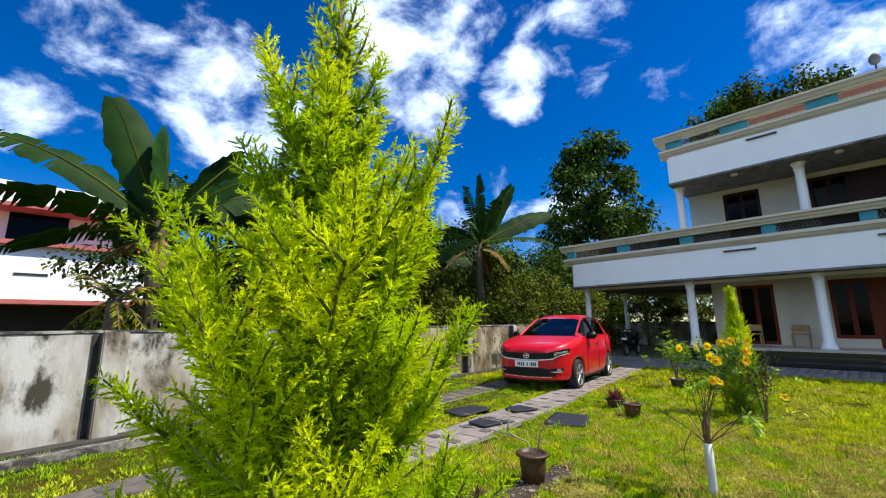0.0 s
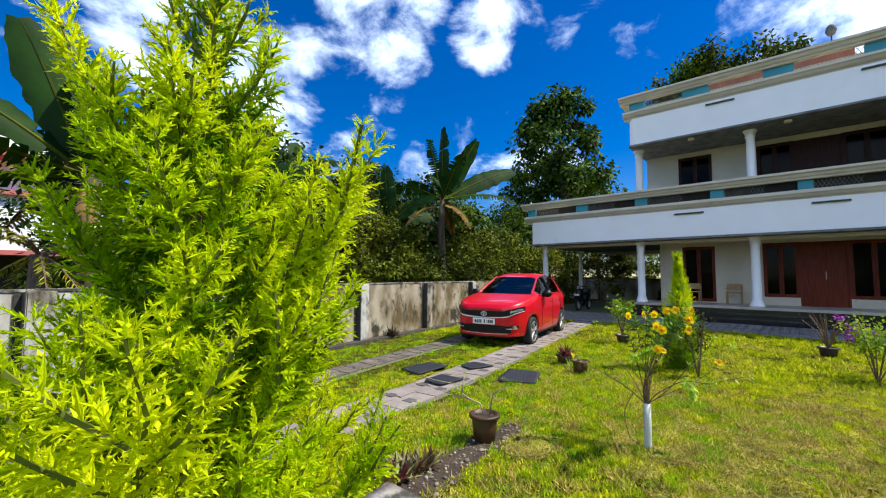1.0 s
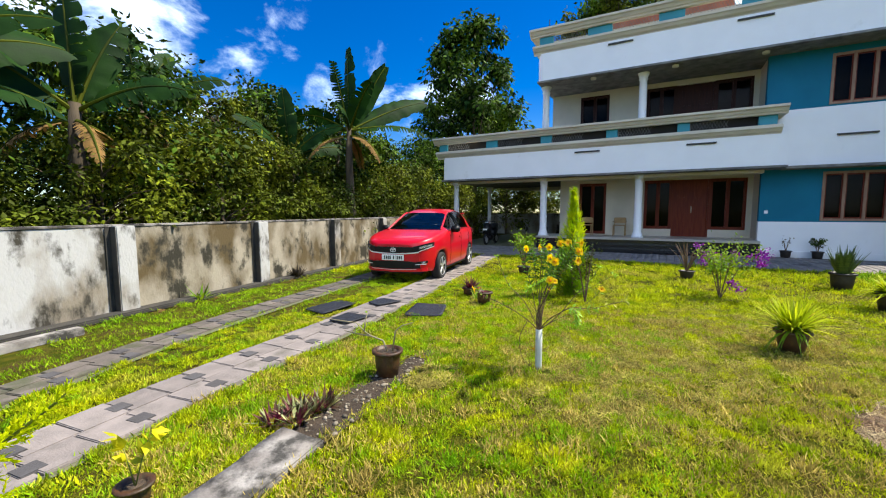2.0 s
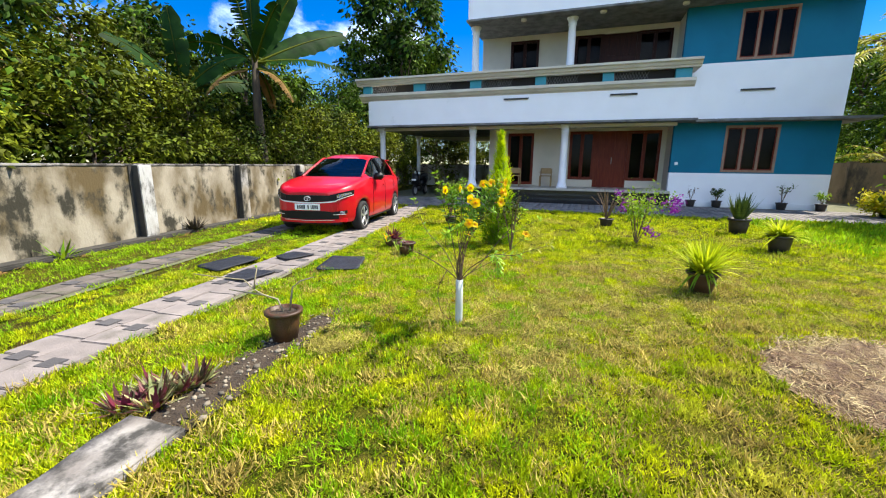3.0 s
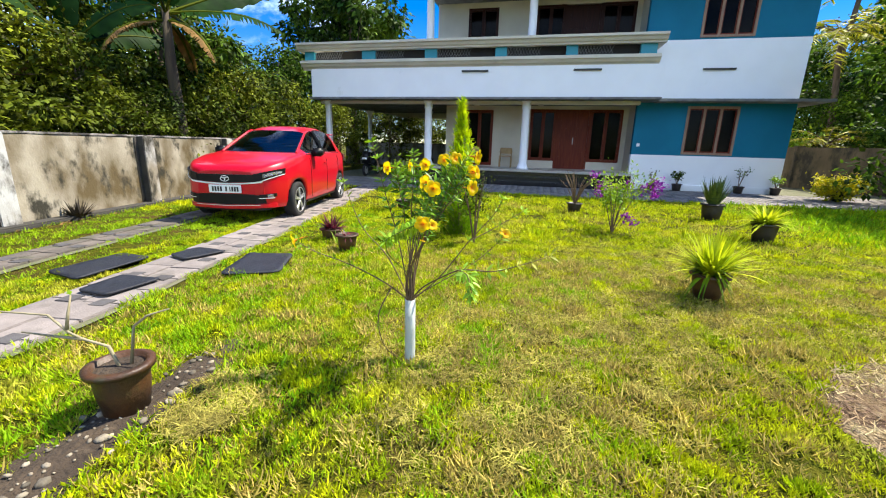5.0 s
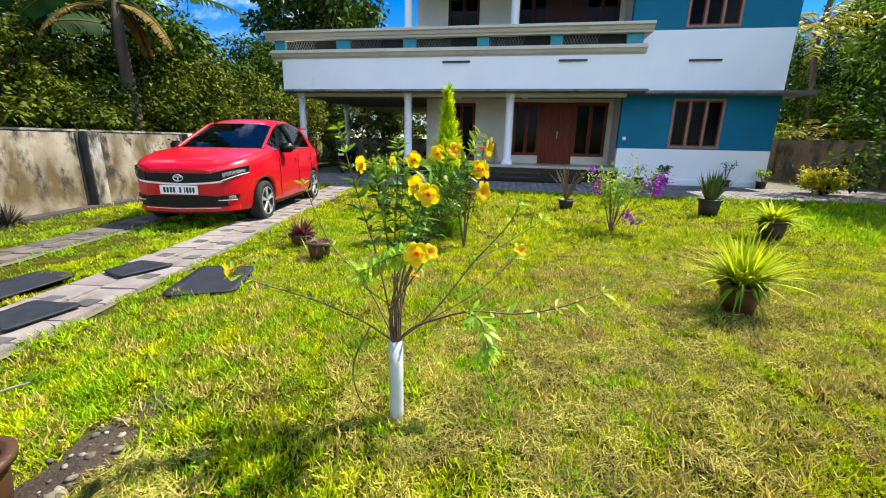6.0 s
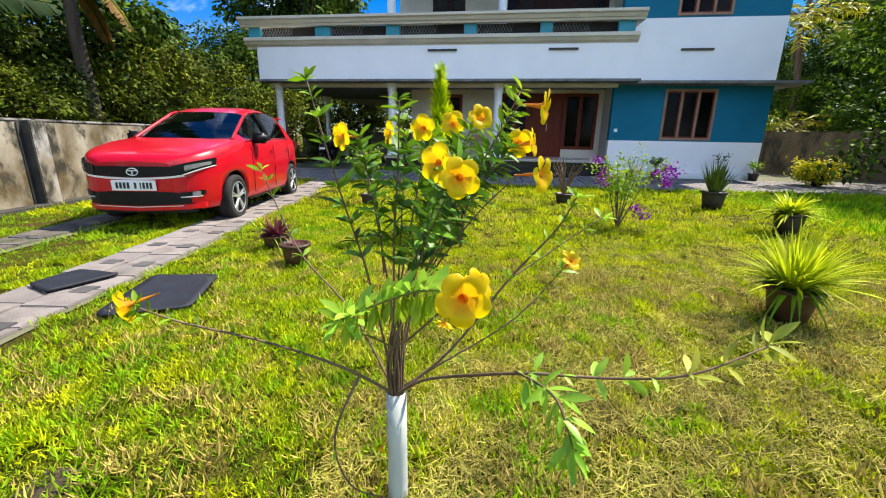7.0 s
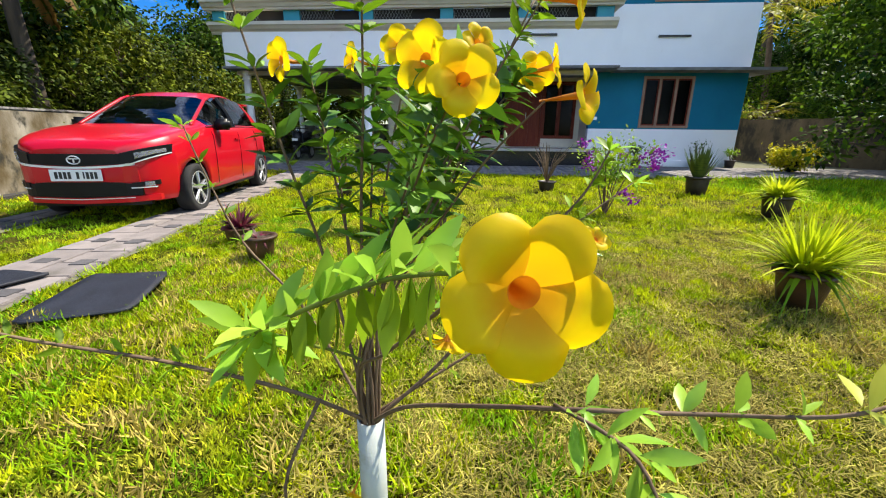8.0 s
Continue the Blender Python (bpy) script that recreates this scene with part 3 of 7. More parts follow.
def window_unit(x, y0, y1, z0, z1, lights, frame_mat, name="window", grille=True, depth=0.09, sash_mat=None):
    """Frame, mullions, panes with an iron grille behind, set into the wall."""
    # near-black sheet behind the panes stands for the unlit room
    win = finish(name, box_mesh(x + 0.30, x + 0.31, y0, y1, z0, z1), M_dark, house)
    f = 0.07
    bm = box(x - 0.025, x + depth, y0, y0 + f, z0, z1, 0.006)
    box(x - 0.025, x + depth, y1 - f, y1, z0, z1, 0.006, bm)
    box(x - 0.025, x + depth, y0 + f, y1 - f, z1 - f, z1, 0.006, bm)
    box(x - 0.025, x + depth, y0 + f, y1 - f, z0, z0 + f, 0.006, bm)
    part("frame", bm, frame_mat, win)
    w = (y1 - y0 - f) / lights
    for i in range(lights):
        a = y0 + f + i * w
        if i:
            part("mullion", box(x - 0.018, x + depth, a - f, a, z0 + f, z1 - f, 0.005), frame_mat, win)
        b = a + w - f
        part("pane", box(x + 0.05, x + 0.056, a, b, z0 + f, z1 - f), M_glass, win)
        s = bmesh.new()
        box(x + 0.02, x + 0.05, a, a + 0.03, z0 + f, z1 - f, 0, s), box(x + 0.02, x + 0.05, b - 0.03, b, z0 + f, z1 - f, 0, s)
        box(x + 0.02, x + 0.05, a + 0.03, b - 0.03, z1 - f - 0.04, z1 - f, 0, s), box(x + 0.02, x + 0.05, a + 0.03, b - 0.03, z0 + f, z0 + f + 0.04, 0, s)
        part("sash", s, sash_mat or M_wood, win)
        if grille:
            g = bmesh.new()
            for k in range(1, 4):
                yk = a + 0.05 + (b - a - 0.1) * k / 4
                tube([(x + 0.075, yk, z0 + f), (x + 0.075, yk, z1 - f)], [0.006, 0.006], 4, g)
            for zk in (0.15, 0.3, 0.85):
                zz = z0 + zk * (z1 - z0)
                tube([(x + 0.075, a, zz), (x + 0.075, b, zz)], [0.006, 0.006], 4, g)
            part("grille", g, M_iron, win)
    return win


def box_mesh(*a):
    me = bpy.data.meshes.new("box")
    b = box(*a)
    b.to_mesh(me)
    b.free()
    return me


window_unit(WX, *W1, 3, M_frame)
window_unit(WX, *W2, 3, M_frame)
window_unit(BX, *MW, 2, M_wood)
window_unit(BX, *UW, 2, M_wood_dark, grille=False, sash_mat=M_wood_dark)
# main entrance: glazed lights on both sides of a panelled door
window_unit(BX, 0.30, 1.25, 0.80, 2.67, 2, M_wood)
window_unit(BX, -2.02, -0.90, 0.80, 2.67, 2, M_wood)
part("sill", box(BX - 0.01, BX + 0.2, 0.30, 1.25, 0.52, 0.80), M_cream, house)
part("sill", box(BX - 0.01, BX + 0.2, -2.02, -0.90, 0.52, 0.80), M_cream, house)


def panel_door(y0, y1, z0, z1, leaves, wood=M_wood, say="polished reddish teak door"):
    d = part("door", box(BX + 0.03, BX + 0.09, y0, y1, z0, z1, 0.004), wood, house, say)
    w = (y1 - y0) / leaves
    for i in range(leaves):
        for za, zb in ((0.06, 0.30), (0.34, 0.64), (0.68, 0.95)):
            h = z1 - z0
            part("panel", box(BX + 0.005, BX + 0.03, y0 + i * w + 0.12, y0 + (i + 1) * w - 0.12, z0 + za * h, z0 + zb * h, 0.012), wood, d)
    part("frame", box(BX - 0.02, BX + 0.1, y0 - 0.05, y0, z0, z1 + 0.0, 0.004), wood, d)
    part("frame", box(BX - 0.02, BX + 0.1, y1, y1 + 0.05, z0, z1 + 0.0, 0.004), wood, d)
    part("handle", tube([(BX - 0.03, y0 + w * 0.92, z0 + 0.9), (BX - 0.03, y0 + w * 0.92, z0 + 1.15)], [0.012, 0.012], 6), M_chrome, d, "brass handle")


panel_door(-0.85, 0.25, 0.52, 2.67, 2)
panel_door(-0.85, 0.25, 3.76, 6.14, 2, M_wood_dark, "dark wooden door")
window_unit(BX, 0.30, 1.30, 3.76, 6.16, 2, M_wood_dark, grille=False, sash_mat=M_wood_dark)
window_unit(BX, -2.02, -0.90, 3.76, 6.16, 2, M_wood_dark, grille=False, sash_mat=M_wood_dark)
part("switch_plate", box(WX - 0.012, WX, -2.42, -2.32, 1.40, 1.50, 0.003), M_white, house, "small white switch box")
for y, z in ((3.2, 2.78), (0.9, 2.78), (3.0, 6.34), (0.4, 6.34), (-2.0, 6.34)):
    part("ceiling_lamp", lathe([(0.09, -0.07), (0.10, -0.05), (0.10, 0)], 16.2 if z > 3 else 17.3, y, z, 16), M_cream, house)

# ---- compound wall ----
WALL_A, WALL_B = 6.93, 0.15


def wall_y(x):
    return WALL_A + WALL_B * x


compound = thing("compound_wall", 4.0, wall_y(4.0), 0.0, "stained plaster compound wall with black mould streaks, pier shade painted on", "wall", kind="structure")
POSTS = [-4.95, -2.25, 0.35, 2.95, 5.52, 8.04, 10.6, 13.2, 15.8]
ang = math.atan(WALL_B)
ca, sa = math.cos(ang), math.sin(ang)


def on_wall(bm):
    for v in bm.verts:
        s, d = v.co.x / ca, v.co.y
        v.co = Vector((v.co.x - d * sa, wall_y(v.co.x) + d * ca, v.co.z))
    return bm


for i, (a, b) in enumerate(zip(POSTS, POSTS[1:])):
    bm = bmesh.new()
    nx, nz = 26, 14
    grid = [[bm.verts.new((a + (b - a) * k / nx, -0.010 * abs(noise.noise(Vector((a + (b - a) * k / nx * 3, j * 0.4, 3)))), 1.26 * j / nz)) for j in range(nz + 1)] for k in range(nx + 1)]
    for k in range(nx):
        for j in range(nz):
            bm.faces.new((grid[k][j], grid[k + 1][j], grid[k + 1][j + 1], grid[k][j + 1]))
    box(a, b, 0.012, 0.15, 0, 1.26, 0, bm)
    part("panel", on_wall(bm), M_wall if i > 2 else M_wallwhite, compound, "", True)
    part("coping", on_wall(box(a, b, -0.015, 0.165, 1.262, 1.30, 0.008)), M_concrete, compound)
for p in POSTS:
    part("pier", on_wall(box(p - 0.02, p + 0.24, -0.13, -0.002, 0, 1.28, 0.012)), M_wallwhite, compound, "pale plaster pier")
    # black strips stand in for each pier's shaded side and its cast shadow
    part("shade_face", on_wall(box(p - 0.034, p - 0.022, -0.128, -0.004, 0, 1.27, 0.003)), M_black_plaster, compound, "black strip painted as the pier's shaded side")
    part("shadow_strip", on_wall(box(p - 0.10, p - 0.036, -0.022, -0.012, 0, 1.26, 0.003)), M_black_plaster, compound)
part("footing", on_wall(box(POSTS[0], POSTS[-1], -0.28, -0.02, -0.02, 0.06, 0.02)), M_black_plaster, compound, "dark low footing")
part("drain_kerb", on_wall(box(-4.9, 2.2, -0.66, -0.52, -0.02, 0.085, 0.012)), M_concrete, compound, "old concrete drain edge")


# ---- red hatchback ----
CAR_M = pose(7.02, 5.40, 0.0, 0, 0, 10.8)
car = thing("car", 0, 0, 0, "glossy red hatchback parked on the paved wheel tracks", "car")
WHEEL_X, WHEEL_R, ARCH = (0.76, 3.16), 0.30, 0.355


def lerp(x, pts):
    return float(np.interp(x, [p[0] for p in pts], [p[1] for p in pts]))


HOOD = [(0, 0.78), (0.05, 0.835), (0.14, 0.88), (0.35, 0.935), (0.7, 1.0), (1.0, 1.035), (1.12, 1.045), (3.55, 1.045), (3.66, 0.98), (3.77, 0.88)]      # shoulder line
ROOF = [(1.0, 1.035), (1.12, 1.055), (1.5, 1.265), (1.85, 1.455), (2.05, 1.515), (2.4, 1.552), (2.8, 1.545), (3.2, 1.50), (3.4, 1.44), (3.55, 1.30), (3.70, 1.02), (3.77, 0.90)]
HALF = [(0, 0.44), (0.04, 0.55), (0.10, 0.625), (0.2, 0.70), (0.4, 0.775), (0.76, 0.828), (1.5, 0.84), (2.6, 0.84), (3.2, 0.832), (3.5, 0.80), (3.68, 0.73), (3.77, 0.62)]
BELT = [(0, 0.0), (1.0, 0.0), (1.12, 1.0), (3.6, 1.0)]


def arch_z(x, base):
    for w in WHEEL_X:
        if abs(x - w) < ARCH:
            base = max(base, WHEEL_R + math.sqrt(ARCH ** 2 - (x - w) ** 2))
    return base


def section(x):
    """Half outline of the body at x: sill to roof centre, as (y, z)."""
    w, sh, rf = lerp(x, HALF), lerp(x, HOOD), max(lerp(x, ROOF), lerp(x, HOOD))
    if x < 1.0:
        rf = sh
    bot = 0.235 if x > 0.1 else 0.27 + 0.3 * (0.1 - x)
    z0 = arch_z(x, bot)
    cabin = max(0.0, min(1.0, (rf - sh) / 0.3))
    rise = rf - sh
    pts = [(w - 0.05, z0), (w - 0.012, max(z0 + 0.004, 0.33)), (w, max(z0 + 0.008, 0.50)), (w + 0.008 if 0.3 < x < 3.5 else w, max(z0 + 0.012, 0.68)), (w - 0.005, max(z0 + 0.016, sh - 0.13)), (w - 0.035, sh - 0.02)]
    if cabin > 0.02:
        pts += [(w - 0.055 - 0.02 * cabin, sh + 0.02 * cabin), (w - 0.12 - 0.10 * min(1, rise / 0.45) * 0.6, sh + 0.52 * rise), (w - 0.17 - 0.13 * min(1, rise / 0.45), sh + 0.88 * rise),
                (w - 0.25 - 0.15 * min(1, rise / 0.45), sh + 0.965 * rise), (0.30, rf - 0.004), (0.0, rf)]
    else:
        pts += [(w * 0.89, sh + 0.004), (w * 0.79, sh + 0.012), (w * 0.66, sh + 0.018), (w * 0.5, sh + 0.022), (w * 0.24, sh + 0.026), (0.0, sh + 0.028)]
    return pts


xs = sorted({0.0, 0.02, 0.05, 0.10, 0.16, 0.24, 0.32, 0.40, 1.12, 1.14, 1.2, 1.3, 1.42, 1.55, 1.7, 1.85, 2.0, 2.18, 2.2, 2.4, 2.55, 2.60, 2.66, 3.52, 3.58, 3.64, 3.70, 3.74, 3.77,
             *[w + ARCH * math.sin(radians(a)) for w in WHEEL_X for a in range(-90, 91, 15)], 0.46, 0.9, 1.0, 2.75, 3.0, 3.3, 3.45})
secs = [section(x) for x in xs]
NV = len(secs[0])


def car_faces(pick, inset=0.0, sides=(1, -1)):
    """The faces of the shell for which pick(x, j) is true, on both sides."""
    bm = bmesh.new()
    for s in sides:
        vs = {}

        def vert(i, j):
            if (i, j) not in vs:
                y, z = secs[i][j]
                vs[i, j] = bm.verts.new((xs[i] + inset * 0.3 * (1 if xs[i] < 2.2 else -1), s * max(0.0, y - inset), z - inset * 0.5))
            return vs[i, j]
        for i in range(len(xs) - 1):
            for j in range(NV - 1):
                if pick((xs[i] + xs[i + 1]) / 2, j):
                    q = (vert(i, j), vert(i + 1, j), vert(i + 1, j + 1), vert(i, j + 1))
                    bm.faces.new(q if s > 0 else q[::-1])
    bmesh.ops.remove_doubles(bm, verts=bm.verts[:], dist=0.0008)
    return bm


def side_glass(x, j):
    return (1.28 < x < 2.18 or 2.20 < x < 3.0 or 3.0 < x < 3.2) and j in (6, 7)


def front_glass(x, j):
    return 1.14 < x < 1.85 and j in (8, 9, 10)


def rear_glass(x, j):
    return 3.40 < x < 3.62 and j in (9, 10)


body = part("body", car_faces(lambda x, j: not (side_glass(x, j) or front_glass(x, j) or rear_glass(x, j))), M_red, car, "glossy red body shell", True)
for i_end, nm in ((0, "front_panel"), (len(xs) - 1, "tail_panel")):
    cap = bmesh.new()
    ring = [(y, z) for y, z in secs[i_end] if y > 0.001] + [(0.0, secs[i_end][-1][1])] + [(-y, z) for y, z in reversed(secs[i_end]) if y > 0.001]
    cap.faces.new([cap.verts.new((xs[i_end], y, z)) for y, z in ring])
    part(nm, cap, M_red, car)
part("windscreen", car_faces(front_glass, 0.004), M_tint, car, "tinted windscreen reflecting the sky", True)
part("rear_window", car_faces(rear_glass, 0.004), M_tint, car, "", True)
for sd in (1, -1):
    part("side_window", car_faces(lambda x, j: side_glass(x, j) and x < 2.19, 0.004, (sd,)), M_tint, car, "dark side glass", True)
    part("side_window", car_faces(lambda x, j: side_glass(x, j) and x > 2.19, 0.004, (sd,)), M_tint, car, "dark side glass", True)
for sd in (1, -1):
    run = [(xs[i], sd * secs[i][8][0], secs[i][8][1] + 0.004) for i in range(len(xs)) if 1.12 <= xs[i] <= 2.0]
    part("windscreen_pillar", tube(run, [0.024] * len(run), 6), M_red, car, "", True)
part("cabin", box(1.75, 3.3, -0.55, 0.55, 0.4, 1.0, 0.05), M_dark, car)
for y in (-0.33, 0.33):
    sb = box(2.1, 2.28, y - 0.24, y + 0.24, 0.7, 1.12, 0.05)
    box(2.14, 2.24, y - 0.13, y + 0.13, 1.13, 1.32, 0.04, sb)
    part("seat", sb, M_dark, car)
part("dashboard", box(1.2, 1.6, -0.62, 0.62, 0.85, 0.985, 0.04), M_black, car)
part("underbody", box(0.45, 3.5, -0.66, 0.66, 0.21, 0.42, 0.03), M_black, car)
# front: upper grille, lower intake, chrome line, plate, lamps
def nose(y, out=0.0):
    return float(np.interp(abs(y), [0.0, 0.22, 0.44, 0.55, 0.625, 0.70, 0.775], [-0.02, -0.015, 0.0, 0.04, 0.10, 0.2, 0.4])) - out


def nose_band(y0, y1, z_at, thick, out, n=18):
    """A band round the nose: z_at(y) gives its lower and upper edge."""
    bm = bmesh.new()
    rows = []
    for k in range(n + 1):
        y = y0 + (y1 - y0) * k / n
        lo, hi = z_at(y)
        x = nose(y, out)
        rows.append([bm.verts.new(c) for c in ((x, y, lo), (x, y, hi), (x + thick, y, hi), (x + thick, y, lo))])
    for a, b in zip(rows, rows[1:]):
        for k in range(4):
            bm.faces.new((a[k], b[k], b[(k + 1) % 4], a[(k + 1) % 4]))
    bm.faces.new(rows[0]), bm.faces.new(rows[-1][::-1])
    return bm


grille = part("grille", nose_band(-0.50, 0.50, lambda y: (0.625 + 0.05 * abs(y), 0.752), 0.05, 0.010), M_black, car, "black upper grille")
part("chrome_strip", nose_band(-0.54, 0.54, lambda y: (0.600 + 0.12 * abs(y) ** 2, 0.622 + 0.12 * abs(y) ** 2), 0.04, 0.020), M_chrome, car, "bright chrome strip")
bm = bmesh.new()
for k in range(28):
    a0, a1 = k * math.tau / 28, (k + 1) * math.tau / 28
    tube([(-0.036, 0.062 * math.cos(a0), 0.690 + 0.040 * math.sin(a0)), (-0.036, 0.062 * math.cos(a1), 0.690 + 0.040 * math.sin(a1))], [0.006, 0.006], 5, bm)
box(-0.040, -0.030, -0.045, 0.045, 0.698, 0.708, 0, bm), box(-0.040, -0.030, -0.006, 0.006, 0.66, 0.698, 0, bm)
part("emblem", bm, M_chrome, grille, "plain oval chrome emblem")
part("lower_intake", nose_band(-0.57, 0.57, lambda y: (0.300 + 0.03 * abs(y), 0.462 - 0.10 * max(0, abs(y) - 0.30)), 0.05, 0.016), M_black, car, "black lower intake")
part("bumper_mid", nose_band(-0.56, 0.56, lambda y: (0.46, 0.598 + 0.05 * abs(y)), 0.05, 0.012), M_red, car)
part("bumper_lip", nose_band(-0.68, 0.68, lambda y: (0.232 + 0.03 * abs(y), 0.292 + 0.03 * abs(y)), 0.06, 0.014), M_red, car, "red lower bumper lip")
# bright band set in as the thin highlight along the red lip
part("lip_highlight", nose_band(-0.50, 0.50, lambda y: (0.276 + 0.03 * abs(y), 0.284 + 0.03 * abs(y)), 0.02, 0.020), M_chrome, car)
part("front_valance", nose_band(-0.60, 0.60, lambda y: (0.205, 0.240), 0.05, -0.03), M_black, car)
plate = part("number_plate", box(-0.052, -0.040, -0.25, 0.25, 0.475, 0.595, 0.004), M_plate, car, "white number plate with dark bars")
for k, w in ((-0.195, 0.028), (-0.155, 0.028), (-0.115, 0.028), (-0.078, 0.014), (-0.02, 0.026), (0.06, 0.028), (0.102, 0.028), (0.144, 0.028), (0.186, 0.028)):
    part("plate_bar", box(-0.055, -0.0522, k - w / 2, k + w / 2, 0.50, 0.57), M_iron, plate)
for s in (-1, 1):
    ya, yb = (0.44, 0.765) if s > 0 else (-0.765, -0.44)
    lamp = part("headlight", nose_band(ya, yb, lambda y: (0.655 + 0.42 * max(0, abs(y) - 0.52), 0.765 + 0.26 * max(0, abs(y) - 0.46)), 0.05, 0.020), M_black, car, "dark swept headlight")
    part("lens", nose_band(s * 0.56, s * 0.745, lambda y: (0.69 + 0.36 * (abs(y) - 0.53), 0.745 + 0.22 * (abs(y) - 0.48)), 0.02, 0.028), M_lens, lamp, "clear lamp lens")
    part("chrome_edge", nose_band(s * 0.48, s * 0.765, lambda y: (0.642 + 0.42 * max(0, abs(y) - 0.52), 0.655 + 0.42 * max(0, abs(y) - 0.52)), 0.02, 0.028), M_chrome, lamp)
    fog = part("fog_pocket", nose_band(s * 0.50, s * 0.69, lambda y: (0.400 + 0.10 * (abs(y) - 0.5), 0.450 + 0.10 * (abs(y) - 0.5)), 0.03, 0.024), M_black, car, "black fog lamp recess")
    part("chrome_line", nose_band(s * 0.49, s * 0.67, lambda y: (0.392, 0.403), 0.02, 0.030), M_chrome, fog)
    part("fog_lamp", nose_band(s * 0.60, s * 0.66, lambda y: (0.410, 0.456), 0.02, 0.030, 6), M_lens, fog)
    # mirrors, handles, seams, tail lamps
    y = s * 0.90
    mirror = part("door_mirror", box(1.44, 1.60, y - 0.10, y + 0.10, 1.0, 1.15, 0.03), M_black, car, "black door mirror", True)
    part("mirror_arm", tube([(1.52, s * 0.79, 1.01), (1.53, s * 0.86, 1.03)], [0.025, 0.02], 8), M_black, mirror)
    for hx in (2.02, 2.86):
        part("door_handle", box(hx, hx + 0.16, min(s * 0.842, s * 0.862), max(s * 0.842, s * 0.862), 0.86, 0.885, 0.006), M_red, car)
    for sx in (1.30, 2.19, 2.95):
        part("door_seam", tube([(sx, s * 0.8415, 0.30), (sx + 0.01, s * 0.849, 0.62), (sx + 0.02, s * 0.838, 0.92), (sx + 0.02, s * 0.797, 1.02)], [0.0045] * 4, 4), M_black, car)
    part("window_trim", tube([(1.22, s * 0.795, 1.035), (2.2, s * 0.790, 1.045), (3.2, s * 0.78, 1.045)], [0.010] * 3, 5), M_black, car)
    part("pillar", tube([(2.19, s * 0.79, 1.04), (2.19, s * 0.70, 1.25), (2.19, s * 0.575, 1.455)], [0.028] * 3, 6), M_black, car)
    part("tail_light", box(3.55, 3.74, min(s * 0.60, s * 0.785), max(s * 0.60, s * 0.785), 0.86, 1.02, 0.03), M_tail, car)
    part("side_skirt", box(1.15, 2.8, min(s * 0.76, s * 0.80), max(s * 0.76, s * 0.80), 0.20, 0.25, 0.01), M_black, car)
part("wiper", tube([(1.12, 0.5, 1.045), (1.16, 0.1, 1.065), (1.18, -0.2, 1.075)], [0.008] * 3, 5), M_black, car)
part("wiper", tube([(1.11, 0.05, 1.05), (1.15, -0.3, 1.06), (1.18, -0.58, 1.055)], [0.008] * 3, 5), M_black, car)
part("cowl", box(1.03, 1.15, -0.66, 0.66, 1.005, 1.035, 0.01), M_black, car)
part("aerial", tube([(3.1, 0, 1.48), (3.3, 0, 1.62)], [0.006, 0.003], 5), M_black, car)
part("spoiler", box(3.38, 3.60, -0.56, 0.56, 1.41, 1.44, 0.012), M_red, car)
for wx in WHEEL_X:
    for s in (-1, 1):
        y = s * 0.735
        yo = y + s * 0.095
        bm = bmesh.new()
        prof = [(0.20, -0.09), (0.27, -0.095), (0.297, -0.08), (0.30, -0.04), (0.30, 0.04), (0.297, 0.08), (0.27, 0.095), (0.20, 0.09)]
        rings = [[bm.verts.new((wx + r * math.cos(k * math.tau / 36), y + d, WHEEL_R + r * math.sin(k * math.tau / 36))) for k in range(36)] for r, d in prof]
        for a, b in zip(rings, rings[1:] + rings[:1]):
            for k in range(36):
                bm.faces.new((a[k], a[(k + 1) % 36], b[(k + 1) % 36], b[k]))
        wheel = part("wheel", bm, M_tyre, car, "black tyre on a two-tone alloy rim", True)
        bm = bmesh.new()
        tube([(wx, y - s * 0.05, WHEEL_R), (wx, yo - s * 0.035, WHEEL_R)], [0.205, 0.205], 30, bm)
        rim = part("rim", bm, M_black, wheel)
        bm = bmesh.new()
        for k in range(5):
            for off in (-0.13, 0.13):
                a = k * math.tau / 5 + 0.3
                ca2, sa2 = math.cos(a + off), math.sin(a + off)
                tube([(wx + 0.03 * math.cos(a), yo - s * 0.012, WHEEL_R + 0.03 * math.sin(a)), (wx + 0.198 * ca2, yo - s * 0.018, WHEEL_R + 0.198 * sa2)], [0.017, 0.013], 5, bm)
        tube([(wx, yo - s * 0.03, WHEEL_R), (wx, yo - s * 0.004, WHEEL_R)], [0.042, 0.036], 16, bm)
        part("spider", bm, M_alloy, wheel, "machined alloy spokes")
        bm = bmesh.new()
        for k in range(36):
            a0, a1 = k * math.tau / 36, (k + 1) * math.tau / 36
            tube([(wx + 0.203 * math.cos(a0), yo - s * 0.006, WHEEL_R + 0.203 * math.sin(a0)), (wx + 0.203 * math.cos(a1), yo - s * 0.006, WHEEL_R + 0.203 * math.sin(a1))], [0.008, 0.008], 4, bm)
        part("rim_edge", bm, M_alloy, wheel)
        bm = bmesh.new()
        for k in range(12):
            a0, a1 = radians(k * 15), radians((k + 1) * 15)
            q = [bm.verts.new((wx + 0.352 * math.cos(a), s * yy, WHEEL_R + 0.352 * math.sin(a))) for a, yy in ((a0, 0.55), (a1, 0.55), (a1, 0.80), (a0, 0.80))]
            bm.faces.new(q)
        part("arch_liner", bm, M_black, car)
car.matrix_basis = CAR_M

